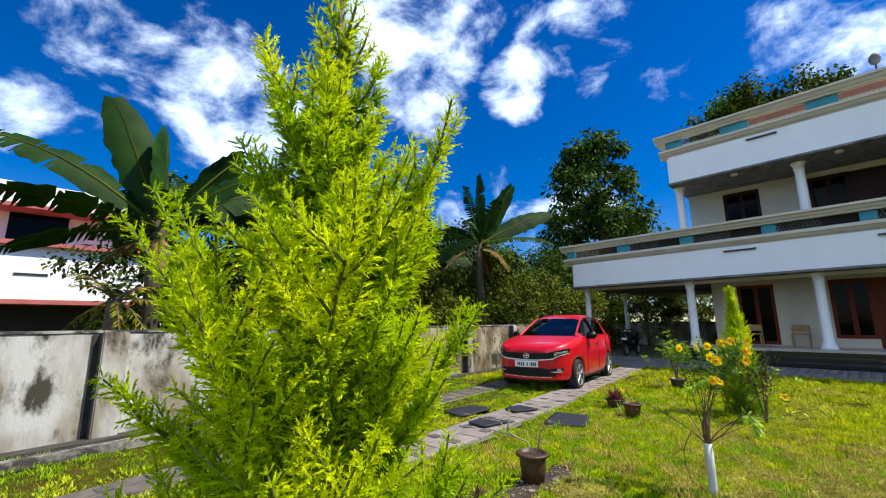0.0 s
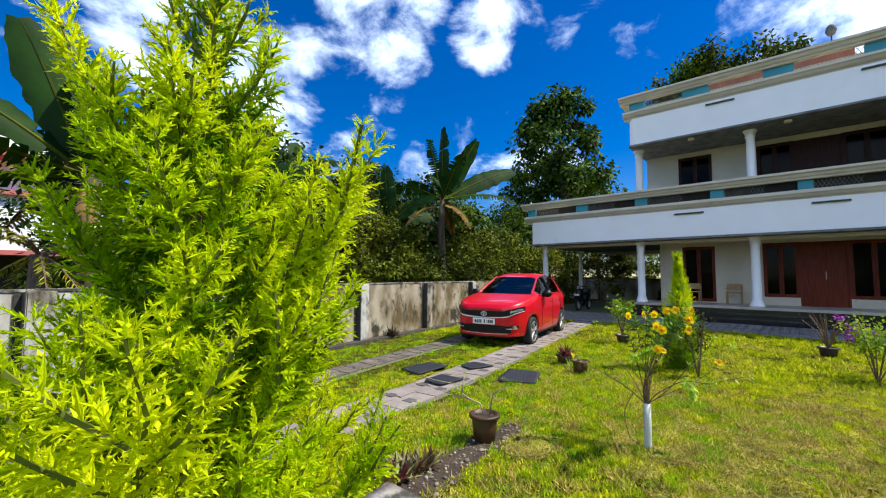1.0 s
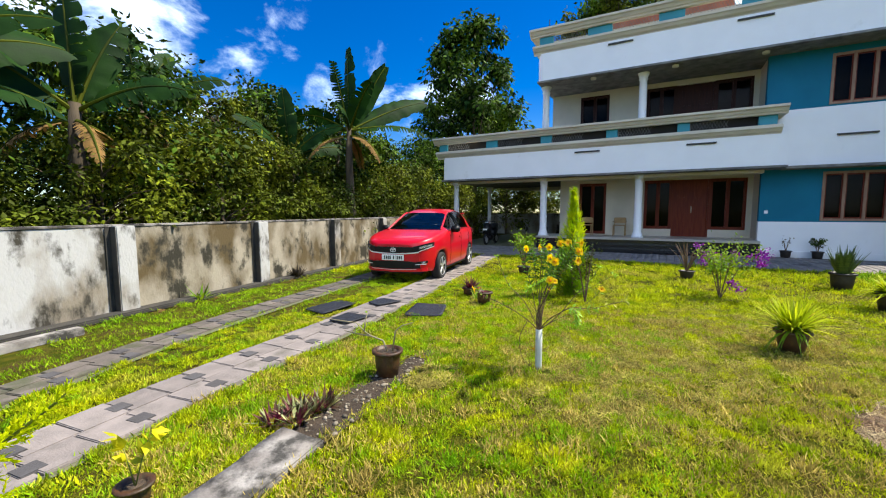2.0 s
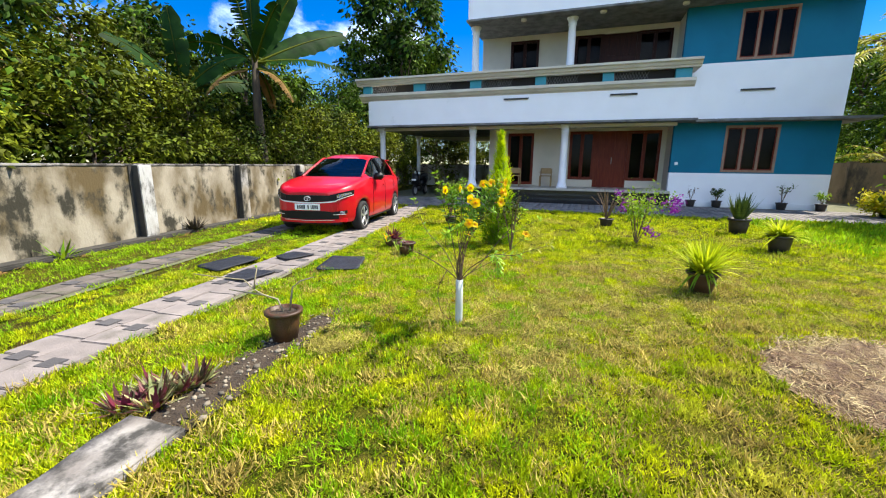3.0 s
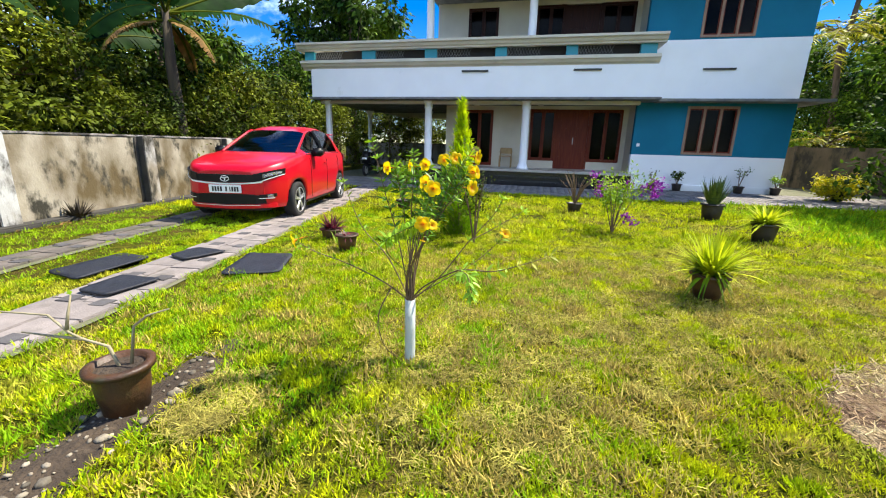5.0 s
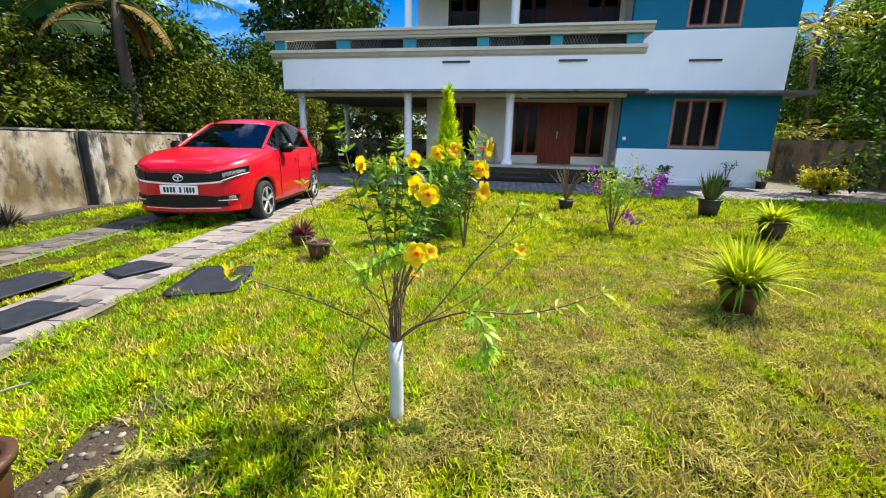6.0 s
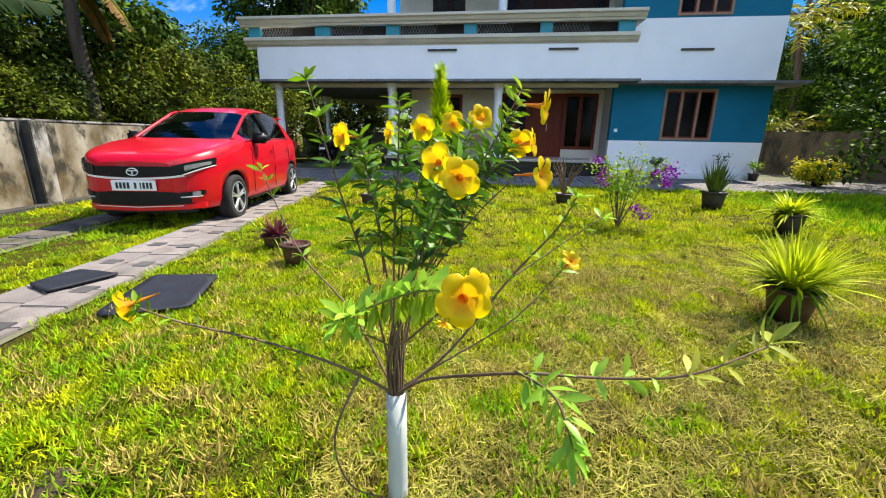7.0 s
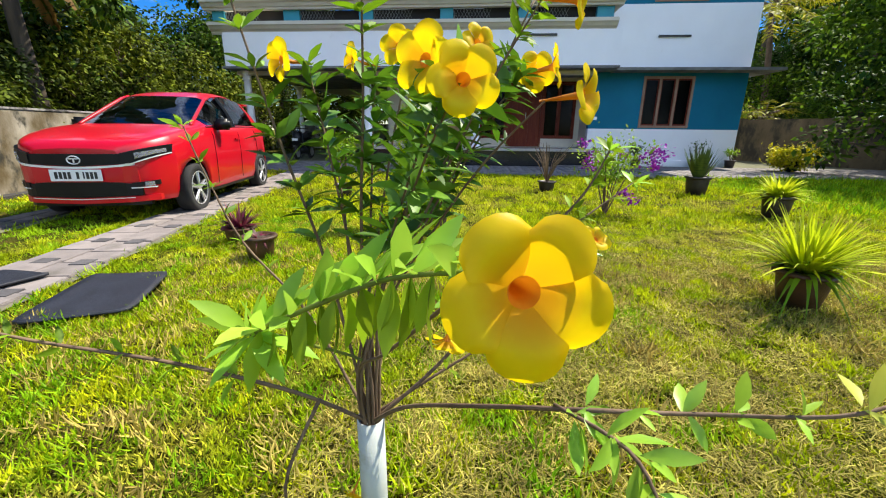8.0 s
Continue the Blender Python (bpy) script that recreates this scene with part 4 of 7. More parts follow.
# ---- scooter under the porch ----
scooter = thing("scooter", 17.4, 7.45, 0.01, "black scooter on its stand under the porch", "scooter")
bm = bmesh.new()
SX, SY = 17.4, 7.45
tube([(SX - 0.55, SY, 0.30), (SX - 0.42, SY, 0.62), (SX - 0.35, SY, 1.02)], [0.05, 0.10, 0.05], 10, bm)
tube([(SX - 0.35, SY, 0.35), (SX + 0.1, SY, 0.32)], [0.14, 0.15], 10, bm)
tube([(SX + 0.0, SY, 0.45), (SX + 0.35, SY, 0.62), (SX + 0.75, SY, 0.72)], [0.14, 0.19, 0.10], 12, bm)
part("body", bm, M_black, scooter, "", True)
part("seat", tube([(SX + 0.05, SY, 0.80), (SX + 0.4, SY, 0.84), (SX + 0.72, SY, 0.86)], [0.09, 0.13, 0.10], 10), M_tyre, scooter, "", True)
part("handlebar", tube([(SX - 0.30, SY - 0.34, 1.04), (SX - 0.36, SY, 1.06), (SX - 0.30, SY + 0.34, 1.04)], [0.018] * 3, 6), M_iron, scooter)
part("headlight", lathe([(0.02, 0), (0.085, 0.03), (0.09, 0.10), (0.04, 0.13)], SX - 0.42, SY, 0.93, 14), M_lens, scooter)
part("front_shield", tube([(SX - 0.46, SY, 0.5), (SX - 0.42, SY, 0.95)], [0.20, 0.16], 12), M_black, scooter, "", True)
part("number_plate", box(SX - 0.665, SX - 0.655, SY - 0.10, SY + 0.10, 0.66, 0.73), M_plate, scooter)
for s in (-1, 1):
    part("mirror", tube([(SX - 0.34, SY + s * 0.25, 1.05), (SX - 0.34, SY + s * 0.30, 1.22), (SX - 0.34, SY + s * 0.34, 1.27)], [0.008, 0.008, 0.045], 8), M_iron, scooter)
for wx2 in (SX - 0.56, SX + 0.62):
    bm = bmesh.new()
    for k in range(24):
        a0, a1 = k * math.tau / 24, (k + 1) * math.tau / 24
        tube([(wx2 + 0.19 * math.cos(a0), SY, 0.25 + 0.19 * math.sin(a0)), (wx2 + 0.19 * math.cos(a1), SY, 0.25 + 0.19 * math.sin(a1))], [0.05, 0.05], 8, bm)
    w2 = part("wheel", bm, M_tyre, scooter)
    part("rim", tube([(wx2, SY - 0.04, 0.25), (wx2, SY + 0.04, 0.25)], [0.15, 0.15], 20), M_alloy, w2)
part("stand", tube([(SX + 0.1, SY - 0.18, 0.0), (SX + 0.1, SY, 0.3), (SX + 0.1, SY + 0.18, 0.0)], [0.015] * 3, 6), M_iron, scooter)


# ---- veranda chairs ----
def veranda_chair(x, y):
    ch = thing("chair", x, y, 0.52, "small yellowish wooden armchair on the veranda", "chair", "chairs on the veranda")
    for dx in (-0.2, 0.2):
        for dy in (-0.21, 0.21):
            top = 1.22 if dx > 0 else 0.94
            part("leg", tube([(x + dx, y + dy, 0.52), (x + dx * 0.95, y + dy, top)], [0.02, 0.018], 8), M_rattan, ch)
    part("seat", box(x - 0.22, x + 0.22, y - 0.22, y + 0.22, 0.92, 0.95, 0.012), M_rattan, ch)
    part("backrest", box(x + 0.18, x + 0.205, y - 0.2, y + 0.2, 1.02, 1.24, 0.012), M_rattan, ch, "woven cane backrest")
    for dy in (-0.23, 0.23):
        part("armrest", box(x - 0.22, x + 0.2, y + dy - 0.02, y + dy + 0.02, 1.07, 1.095, 0.008), M_rattan, ch)
    return ch


veranda_chair(17.5, 2.06)
veranda_chair(17.5, 3.30)


# ---- rubber mats drying on the drive ----
def rubber_mat(corners, z, label):
    cx, cy = sum(c[0] for c in corners) / 4, sum(c[1] for c in corners) / 4
    mat_ob = thing("car_mat", cx, cy, z, label, "car mat", "car mats on the drive")
    a, b, c, d = [Vector((*p, 0)) for p in corners]
    bm = bmesh.new()
    n = 10
    tops, bots = [], []
    for i in range(n + 1):
        rt, rb = [], []
        for j in range(n + 1):
            u, v = i / n, j / n
            p = a * (1 - u) * (1 - v) + b * u * (1 - v) + c * u * v + d * (1 - u) * v
            e = min(u, 1 - u, v, 1 - v)
            h = z + 0.006 + (0.004 if e < 0.01 else 0.0) + 0.010 * abs(noise.noise(p * 3.1)) + 0.03 * max(0, abs(u - 0.5) - 0.3)
            if (u in (0, 1)) and (v in (0, 1)):
                p = p.lerp((a + b + c + d) / 4, 0.05)
            rt.append(bm.verts.new((p.x, p.y, h)))
            rb.append(bm.verts.new((p.x, p.y, z)))
        tops.append(rt), bots.append(rb)
    for i in range(n):
        for j in range(n):
            bm.faces.new((tops[i][j], tops[i + 1][j], tops[i + 1][j + 1], tops[i][j + 1]))
            bm.faces.new((bots[i][j], bots[i][j + 1], bots[i + 1][j + 1], bots[i + 1][j]))
    for i in range(n):
        bm.faces.new((tops[i][0], bots[i][0], bots[i + 1][0], tops[i + 1][0])), bm.faces.new((tops[i][n], tops[i + 1][n], bots[i + 1][n], bots[i][n]))
        bm.faces.new((tops[0][i], tops[0][i + 1], bots[0][i + 1], bots[0][i])), bm.faces.new((tops[n][i], bots[n][i], bots[n][i + 1], tops[n][i + 1]))
    part("sheet", bm, M_mat, mat_ob, "", True)


rubber_mat([(4.36, 5.12), (4.28, 4.66), (5.04, 4.70), (5.06, 5.08)], 0.03, "black rubber car mat laid half on the grass")
rubber_mat([(4.05, 4.32), (4.03, 4.0), (4.48, 3.96), (4.46, 4.36)], 0.045, "black rubber car mat lying on the pavers")
rubber_mat([(5.12, 4.54), (5.02, 4.26), (5.45, 4.12), (5.47, 4.50)], 0.045, "black rubber car mat lying on the pavers")
rubber_mat([(4.76, 3.62), (5.0, 3.14), (5.60, 3.38), (5.5, 3.86)], 0.03, "larger black rubber car mat on the grass")


# ---- plants ----
rng = np.random.default_rng(7)


def leaves(name, pos, ax, size, material, parent, template=LEAF, label="", up=(0, 0, 1)):
    v, f = scatter(*template, pos, ax, size, rng, up)
    return finish(name, mesh_np(name, v, f), material, parent, label)


def unit(v):
    return v / (np.linalg.norm(v, axis=-1, keepdims=True) + 1e-9)


def tree(name, x, y, h, crown_r, crown_lo, material, label, n_leaf=2600, leaf=0.16, lean=0.0, trunk_r=0.12, clumps=38, droop=0.5, category="tree", seed=0):
    """A tapered trunk with limbs and a crown of leaf clumps round the limbs' ends."""
    r = np.random.default_rng(seed)
    t = thing(name, x, y, 0, label, category)
    bm = bmesh.new()
    top = Vector((x + lean * h, y + 0.03 * h, h * 0.92))
    pts = [Vector((x, y, -0.05)).lerp(top, k / 6) + Vector((r.normal(0, 0.03 * h / 6), r.normal(0, 0.03 * h / 6), 0)) * (k > 0) for k in range(7)]
    tube(pts, [trunk_r * (1 - 0.13 * k) for k in range(7)], 8, bm)
    cs = []
    for k in range(clumps):
        a, u = r.uniform(0, math.tau), r.uniform(0, 1) ** 0.8
        z = h * (crown_lo + (1 - crown_lo) * u)
        rad = crown_r * (0.35 + 0.75 * math.sin(math.pi * min(1, 0.12 + 0.86 * u))) * r.uniform(0.35, 1.1)
        f = min(0.95, max(0.12, z / h - 0.12))
        base = pts[0].lerp(pts[-1], f)
        c = Vector((base.x + rad * math.cos(a), base.y + rad * math.sin(a), z))
        cs.append(c)
        if k < 22:
            mid = base.lerp(c, 0.5) + Vector((0, 0, 0.06 * h * r.uniform(-0.3, 1)))
            tube([base, mid, c], [trunk_r * 0.32, trunk_r * 0.2, trunk_r * 0.07], 5, bm, False)
    part("trunk", bm, M_bark, t, "", True)
    cs = np.array([tuple(c) for c in cs])
    idx = r.integers(0, len(cs), n_leaf)
    spread = crown_r * 0.30
    d = unit(r.normal(0, 1, (n_leaf, 3))) * (r.uniform(0, 1, (n_leaf, 1)) ** 0.5) * np.array([1, 1, 0.75])
    pos = cs[idx] + d * spread * r.uniform(0.6, 1.3, (len(cs), 1))[idx]
    ax = unit(d + r.normal(0, 0.5, d.shape)) - np.array([0, 0, droop])
    v, f = scatter(*LEAF, pos, ax, leaf * r.uniform(0.6, 1.3, n_leaf), rng)
    finish("crown", mesh_np("crown", v, f), material, t, "")
    return t


# wood behind the compound wall: a few grown trees, then copies turned and scaled
kinds = [
    tree("tree", 4.2, 11.2, 5.4, 2.0, 0.18, M_leaf_forest, "dense green tree behind the compound wall", 5200, 0.17, 0.02, 0.11, 60, seed=1),
    tree("tree", 8.0, 12.4, 5.0, 1.9, 0.15, M_leaf_olive, "olive-green bushy tree behind the compound wall", 5200, 0.15, -0.02, 0.10, 60, seed=2),
    tree("tree", 12.6, 12.0, 5.6, 2.0, 0.2, M_leaf_forest, "dark leafy tree behind the compound wall", 5200, 0.19, 0.03, 0.12, 60, seed=3),
    tree("tree", 6.2, 9.9, 3.2, 1.5, 0.1, M_leaf_olive, "low spreading tree leaning over the wall", 4200, 0.13, 0.05, 0.06, 50, seed=4),
]
for k in kinds:
    tagged(k, group="trees behind the wall")
r5 = np.random.default_rng(11)
PLACES = [(2.0, 12.8, 0, 0.95), (5.9, 13.6, 1, 1.12), (10.4, 13.8, 2, 1.0), (15.2, 12.6, 1, 0.98), (17.8, 14.4, 2, 0.95), (20.5, 13.4, 0, 1.0), (23.5, 15.5, 2, 1.05), (2.3, 10.6, 3, 0.8),
          (3.6, 9.4, 3, 0.85), (8.7, 10.5, 3, 0.95), (11.3, 11.2, 3, 1.0), (13.6, 10.6, 3, 1.05), (15.6, 11.2, 3, 0.95), (18.4, 11.9, 3, 1.1), (20.8, 11.0, 3, 1.0), (7.4, 15.8, 0, 1.25),
          (12.5, 16.2, 0, 1.2), (17.0, 17.0, 1, 1.35), (22.5, 18.6, 0, 1.2), (27.0, 14.0, 2, 1.15), (27.5, 9.0, 3, 1.25), (29.5, 6.5, 1, 1.0), (25.8, 9.8, 3, 1.2), (30.5, 11.5, 0, 1.1), (23.6, 11.9, 3, 1.1), (33, 9.2, 2, 1.1),
          (30.5, 3.8, 3, 1.1), (32, 15, 1, 1.2), (5.0, 10.6, 3, 1.1), (9.7, 9.6, 3, 0.72), (11.9, 10.0, 3, 0.8), (2.0, 9.1, 3, 0.72), (7.2, 11.3, 3, 1.15), (10.0, 12.2, 1, 0.9), (14.4, 13.2, 0, 0.9)]
for x, y, k, s in PLACES:
    copy_thing(kinds[k], pose(x, y, 0, 0, 0, r5.uniform(0, 360)) @ Matrix.Diagonal((s, s, s * r5.uniform(0.92, 1.06), 1)))

tall = tree("tree", 26.0, 12.0, 13.6, 3.2, 0.28, M_leaf_forest, "tall airy broad-leaved tree behind the house", 14000, 0.33, 0.0, 0.20, 85, 0.7, seed=21)
copy_thing(tall, pose(31.5, 17.0, 0, 0, 0, 120) @ Matrix.Scale(0.85, 4))
# trees beyond the far side of the house
dark = tree("tree", 17.2, -14.2, 6.8, 2.6, 0.08, M_leaf_side, "dense green tree at the garden's edge", 9000, 0.19, 0.0, 0.16, 90, 0.3, seed=31)
# the (12.2, -9.8) tree is added for its shade on the right lawn
for x, y, s in ((13.4, -9.0, 0.9), (12.2, -9.8, 1.0), (19.8, -12.6, 0.7), (24.5, -12.2, 0.6), (30, -17, 1.3), (25, -17, 1.2), (16.4, -13.4, 0.8), (21.5, -15.5, 1.25), (25.5, -13.6, 0.75), (27.5, -18.5, 1.5), (33, -14.5, 1.1), (35, -22, 1.6), (22, -21, 1.5), (30, -11.5, 0.55), (39, -16, 1.4), (34, -13.5, 1.2), (37, -13, 1.3), (28, -11.2, 0.6)):
    copy_thing(dark, pose(x, y, 0, 0, 0, r5.uniform(0, 360)) @ Matrix.Scale(s, 4))
# far trees close the garden on the open sides
for x, y, s in ((-24, 10, 1.4), (-26, -6, 1.5), (-16, -22, 1.5), (2, -26, 1.6)):
    copy_thing(dark, pose(x, y, 0, 0, 0, r5.uniform(0, 360)) @ Matrix.Scale(s, 4))


def frond(root, tip_dir, length, material, parent, droop=0.9, n=34, width=0.42, name="frond"):
    """A feathered palm leaf: an arching rachis with hanging leaflets."""
    root, d = np.array(root, float), unit(np.array(tip_dir, float))
    s = np.linspace(0, 1, 14)
    pts = root + d * (length * s)[:, None] + np.array([0, 0, -1]) * (droop * length * 0.5 * s ** 2)[:, None]
    rach = part(name, tube([tuple(p) for p in pts], list(0.022 * (1 - 0.85 * s)), 5), M_stem, parent)
    u = rng.uniform(0.10, 1.0, n * 2)
    p = np.stack([np.interp(u, s, pts[:, k]) for k in range(3)], 1)
    side = unit(np.cross(d, [0, 0, 1]))
    sg = np.where(np.arange(n * 2) % 2, 1, -1)[:, None]
    ax = side * sg + d * 0.7 + np.array([0, 0, -0.55]) + rng.normal(0, 0.12, (n * 2, 3))
    tv = [(-0.05, 0, 0), (0.05, 0, 0), (0.05, 0.5, -0.03), (-0.05, 0.5, -0.03), (0, 1, -0.22)]
    tf = [(0, 1, 2), (0, 2, 3), (3, 2, 4)]
    v, f = scatter(tv, tf, p, ax, width * length * 0.42 * (1 - 0.55 * np.abs(u - 0.45)), rng)
    finish("blade", mesh_np("blade", v, f), material, rach)


def palm(x, y, h, n, length, label, seed, lean=(0, 0), droop=1.0):
    r = np.random.default_rng(seed)
    p = thing("palm_tree", x, y, 0, label, "palm")
    top = (x + lean[0], y + lean[1], h)
    pts = [(x + lean[0] * u ** 1.5, y + lean[1] * u ** 1.5, h * u) for u in np.linspace(0, 1, 10)]
    part("trunk", tube(pts, list(np.linspace(0.16, 0.10, 10)), 10), M_bark, p, "slender ringed trunk", True)
    for k in range(n):
        a = k * 2.399 + r.uniform(-0.2, 0.2)
        e = r.uniform(-0.25, 1.0)
        frond(top, (math.cos(a) * math.cos(e), math.sin(a) * math.cos(e), math.sin(e)), length * r.uniform(0.8, 1.1), M_palm, p, droop)


palm(24.0, -11.9, 6.4, 18, 3.0, "tall slender palm with sunlit fronds", 1, (0.3, 0.5))
palm(29.0, -14.0, 11.0, 15, 3.4, "tall slender palm with sunlit fronds", 2, (-0.4, -0.3))
palm(24.0, 14.6, 4.6, 14, 3.0, "young palm with pale arching fronds behind the wall", 3, (0.0, 0.2))
palm(21.6, -10.4, 1.7, 16, 2.0, "low palm with spreading fronds beyond the house", 4)
palm(0.55, 8.6, 1.75, 11, 1.0, "small palm behind the compound wall", 5)


def banana_leaf(root, azim, elev, length, width, parent, material=None, bend=0.6, split=0.25, seed=0, fold=0.25, roll=0.0):
    """A broad paddle leaf on a midrib, its blade torn here and there towards the rib."""
    r = np.random.default_rng(seed)
    root = Vector(root)
    d = Vector((math.cos(azim) * math.cos(elev), math.sin(azim) * math.cos(elev), math.sin(elev)))
    side = d.cross(Vector((0, 0, 1)))
    side = (side if side.length > 0.1 else Vector((math.sin(azim), -math.cos(azim), 0))).normalized()
    side = Matrix.Rotation(roll, 3, d) @ side
    n = 26
    rib = []
    dirn, p = d.copy(), root.copy()
    for k in range(n + 1):
        rib.append(p.copy())
        dirn = (dirn + Vector((math.cos(azim) * 0.3, math.sin(azim) * 0.3, -1)) * (bend * 1.6 / n) * (k / n)).normalized()
        p = p + dirn * (length / n)
    leaf = part("leaf", tube(rib, [0.035 * (1 - 0.8 * k / n) + 0.004 for k in range(n + 1)], 6), M_leaf_olive, parent)
    bm = bmesh.new()
    for s in (-1, 1):
        prev = None
        for k in range(3, n + 1):
            u = (k - 3) / (n - 3)
            w = width * 0.5 * (math.sin(math.pi * min(0.97, 0.10 + 0.86 * u)) ** 0.55) * (0.9 + 0.2 * r.uniform())
            t = (rib[min(k + 1, n)] - rib[k - 1]).normalized()
            nz = side.cross(t)
            e = rib[k] + side * s * w + t * 0.10 * width + nz * (-fold if nz.z > 0 else fold) * w * (0.7 + 0.6 * r.uniform())
            m = rib[k] + (e - rib[k]) * 0.5 + nz * (0.08 * w if nz.z > 0 else -0.08 * w)
            row = [rib[k] + nz * 0.006, m, e]
            if prev and r.uniform() > split:
                a = [bm.verts.new(q) for q in prev]
                b = [bm.verts.new(q) for q in row]
                for j in range(2):
                    bm.faces.new((a[j], b[j], b[j + 1], a[j + 1]))
            elif prev:
                mid = [bm.verts.new(prev[0]), bm.verts.new(row[0]), bm.verts.new(prev[1].lerp(row[1], 0.75)), bm.verts.new(prev[1])]
                bm.faces.new(mid)
                tip = [bm.verts.new(prev[1]), bm.verts.new(prev[1].lerp(row[1], 0.75)), bm.verts.new(prev[2].lerp(row[2], 0.55) + Vector((0, 0, -0.06 * width)))]
                bm.faces.new(tip)
            prev = row
    bmesh.ops.remove_doubles(bm, verts=bm.verts[:], dist=1e-4)
    part("blade", bm, material or M_banana, leaf, "", True)


def banana(x, y, h, leaf_rows, label, dry=3):
    b = thing("banana_plant", x, y, 0, label, "banana plant")
    part("stem", tube([(x, y, -0.05), (x + 0.03, y, h * 0.35), (x - 0.02, y + 0.02, h * 0.7), (x, y, h)], [0.16, 0.14, 0.12, 0.08], 12), M_banana_stem, b, "fibrous brown stem", True)
    for i, (az, el, ln, wd, bend, split) in enumerate(leaf_rows):
        banana_leaf((x, y, h - 0.15), radians(az), radians(el), ln, wd * (1.25 if x > 2 else 1.12), b, None, bend, split, i + int(x * 7), 0.18, radians(62 if i % 2 else -58) if el > 20 else 0.5)
    for i in range(dry):
        a = i * 2.1 + 0.4
        banana_leaf((x, y, h - 0.3), a, radians(-10), h * 0.42, 0.3, b, M_banana_dry, 2.6, 0.5, 50 + i, 0.6)
    return b


banana(10.7, 9.8, 4.3, [(42, 86, 2.7, 0.55, 0.15, 0.05), (150, 78, 2.2, 0.4, 0.2, 0.75), (-35, 62, 2.6, 0.60, 0.15, 0.0), (-28, 30, 3.2, 0.62, 0.35, 0.0), (-60, 10, 2.6, 0.5, 0.9, 0.55), (100, 30, 2.4, 0.5, 1.0, 0.3),
                        (215, 25, 2.0, 0.5, 1.2, 0.3), (20, 5, 2.4, 0.5, 1.1, 0.5), (250, 50, 1.9, 0.5, 0.6, 0.2)], "tall banana plant with upright broad leaves", 7)
banana(1.05, 8.75, 3.15, [(140, 68, 2.7, 0.68, 0.2, 0.0), (95, 82, 1.9, 0.9, 0.15, 0.0), (25, 55, 2.5, 0.8, 0.3, 0.0), (5, 40, 2.4, 0.66, 0.9, 0.1), (172, 40, 2.8, 0.55, 0.9, 0.15), (185, 15, 2.6, 0.5, 0.9, 0.3),
                          (-20, 15, 1.9, 0.6, 1.3, 0.3), (200, -10, 2.2, 0.45, 0.8, 0.4), (270, 35, 1.3, 0.45, 1.4, 0.2), (330, 45, 2.2, 0.5, 1.0, 0.2)], "big banana plant with dark torn leaves", 4)
banana(9.6, 11.4, 3.4, [(70, 80, 2.3, 0.6, 0.2, 0.1), (-20, 25, 2.4, 0.5, 1.0, 0.5), (180, 40, 2.2, 0.5, 0.8, 0.2), (-60, 45, 2.0, 0.5, 0.9, 0.3), (100, 20, 2.0, 0.5, 1.0, 0.3)], "banana plant among the trees", 3)
banana(5.6, 12.0, 4.2, [(100, 80, 2.0, 0.5, 0.3, 0.3), (30, 60, 2.2, 0.5, 0.6, 0.3), (190, 45, 2.2, 0.5, 0.8, 0.3), (-30, 40, 2.2, 0.5, 0.9, 0.4)], "banana plant among the trees", 3)
banana(3.3, 9.2, 3.3, [(80, 84, 2.2, 0.5, 0.1, 0.3), (0, 70, 1.8, 0.5, 0.4, 0.2), (180, 35, 2.2, 0.6, 0.8, 0.2), (-50, 30, 1.8, 0.5, 1.0, 0.4)], "banana plant with upright leaf by the wall", 3)


# feathery flat spray of a golden cypress: an axis with alternate side twigs
def spray_template():
    v, f = [], []

    def blade(a, b, w):
        k = len(v)
        a, b = np.array(a), np.array(b)
        d = b - a
        s = np.array([d[1], -d[0], 0.0])
        s = s / (np.linalg.norm(s) + 1e-9) * w
        v.extend([a, a + d * 0.45 + s, b, a + d * 0.45 - s])
        f.extend([(k, k + 1, k + 2), (k, k + 2, k + 3)])
    blade((0, 0, 0), (0, 1, 0.04), 0.020)
    for i in range(42):
        y = 0.05 + 0.0225 * i
        ph = i * 2.399
        ln = 0.24 * (1 - 0.5 * y) * (0.8 + 0.3 * math.sin(i * 2.3))
        blade((0, y, 0), (ln * 0.70 * math.cos(ph), y + ln * 0.80, ln * 0.5 * math.sin(ph)), 0.0135)
    return np.array(v), np.array(f)


SPRAY = spray_template()


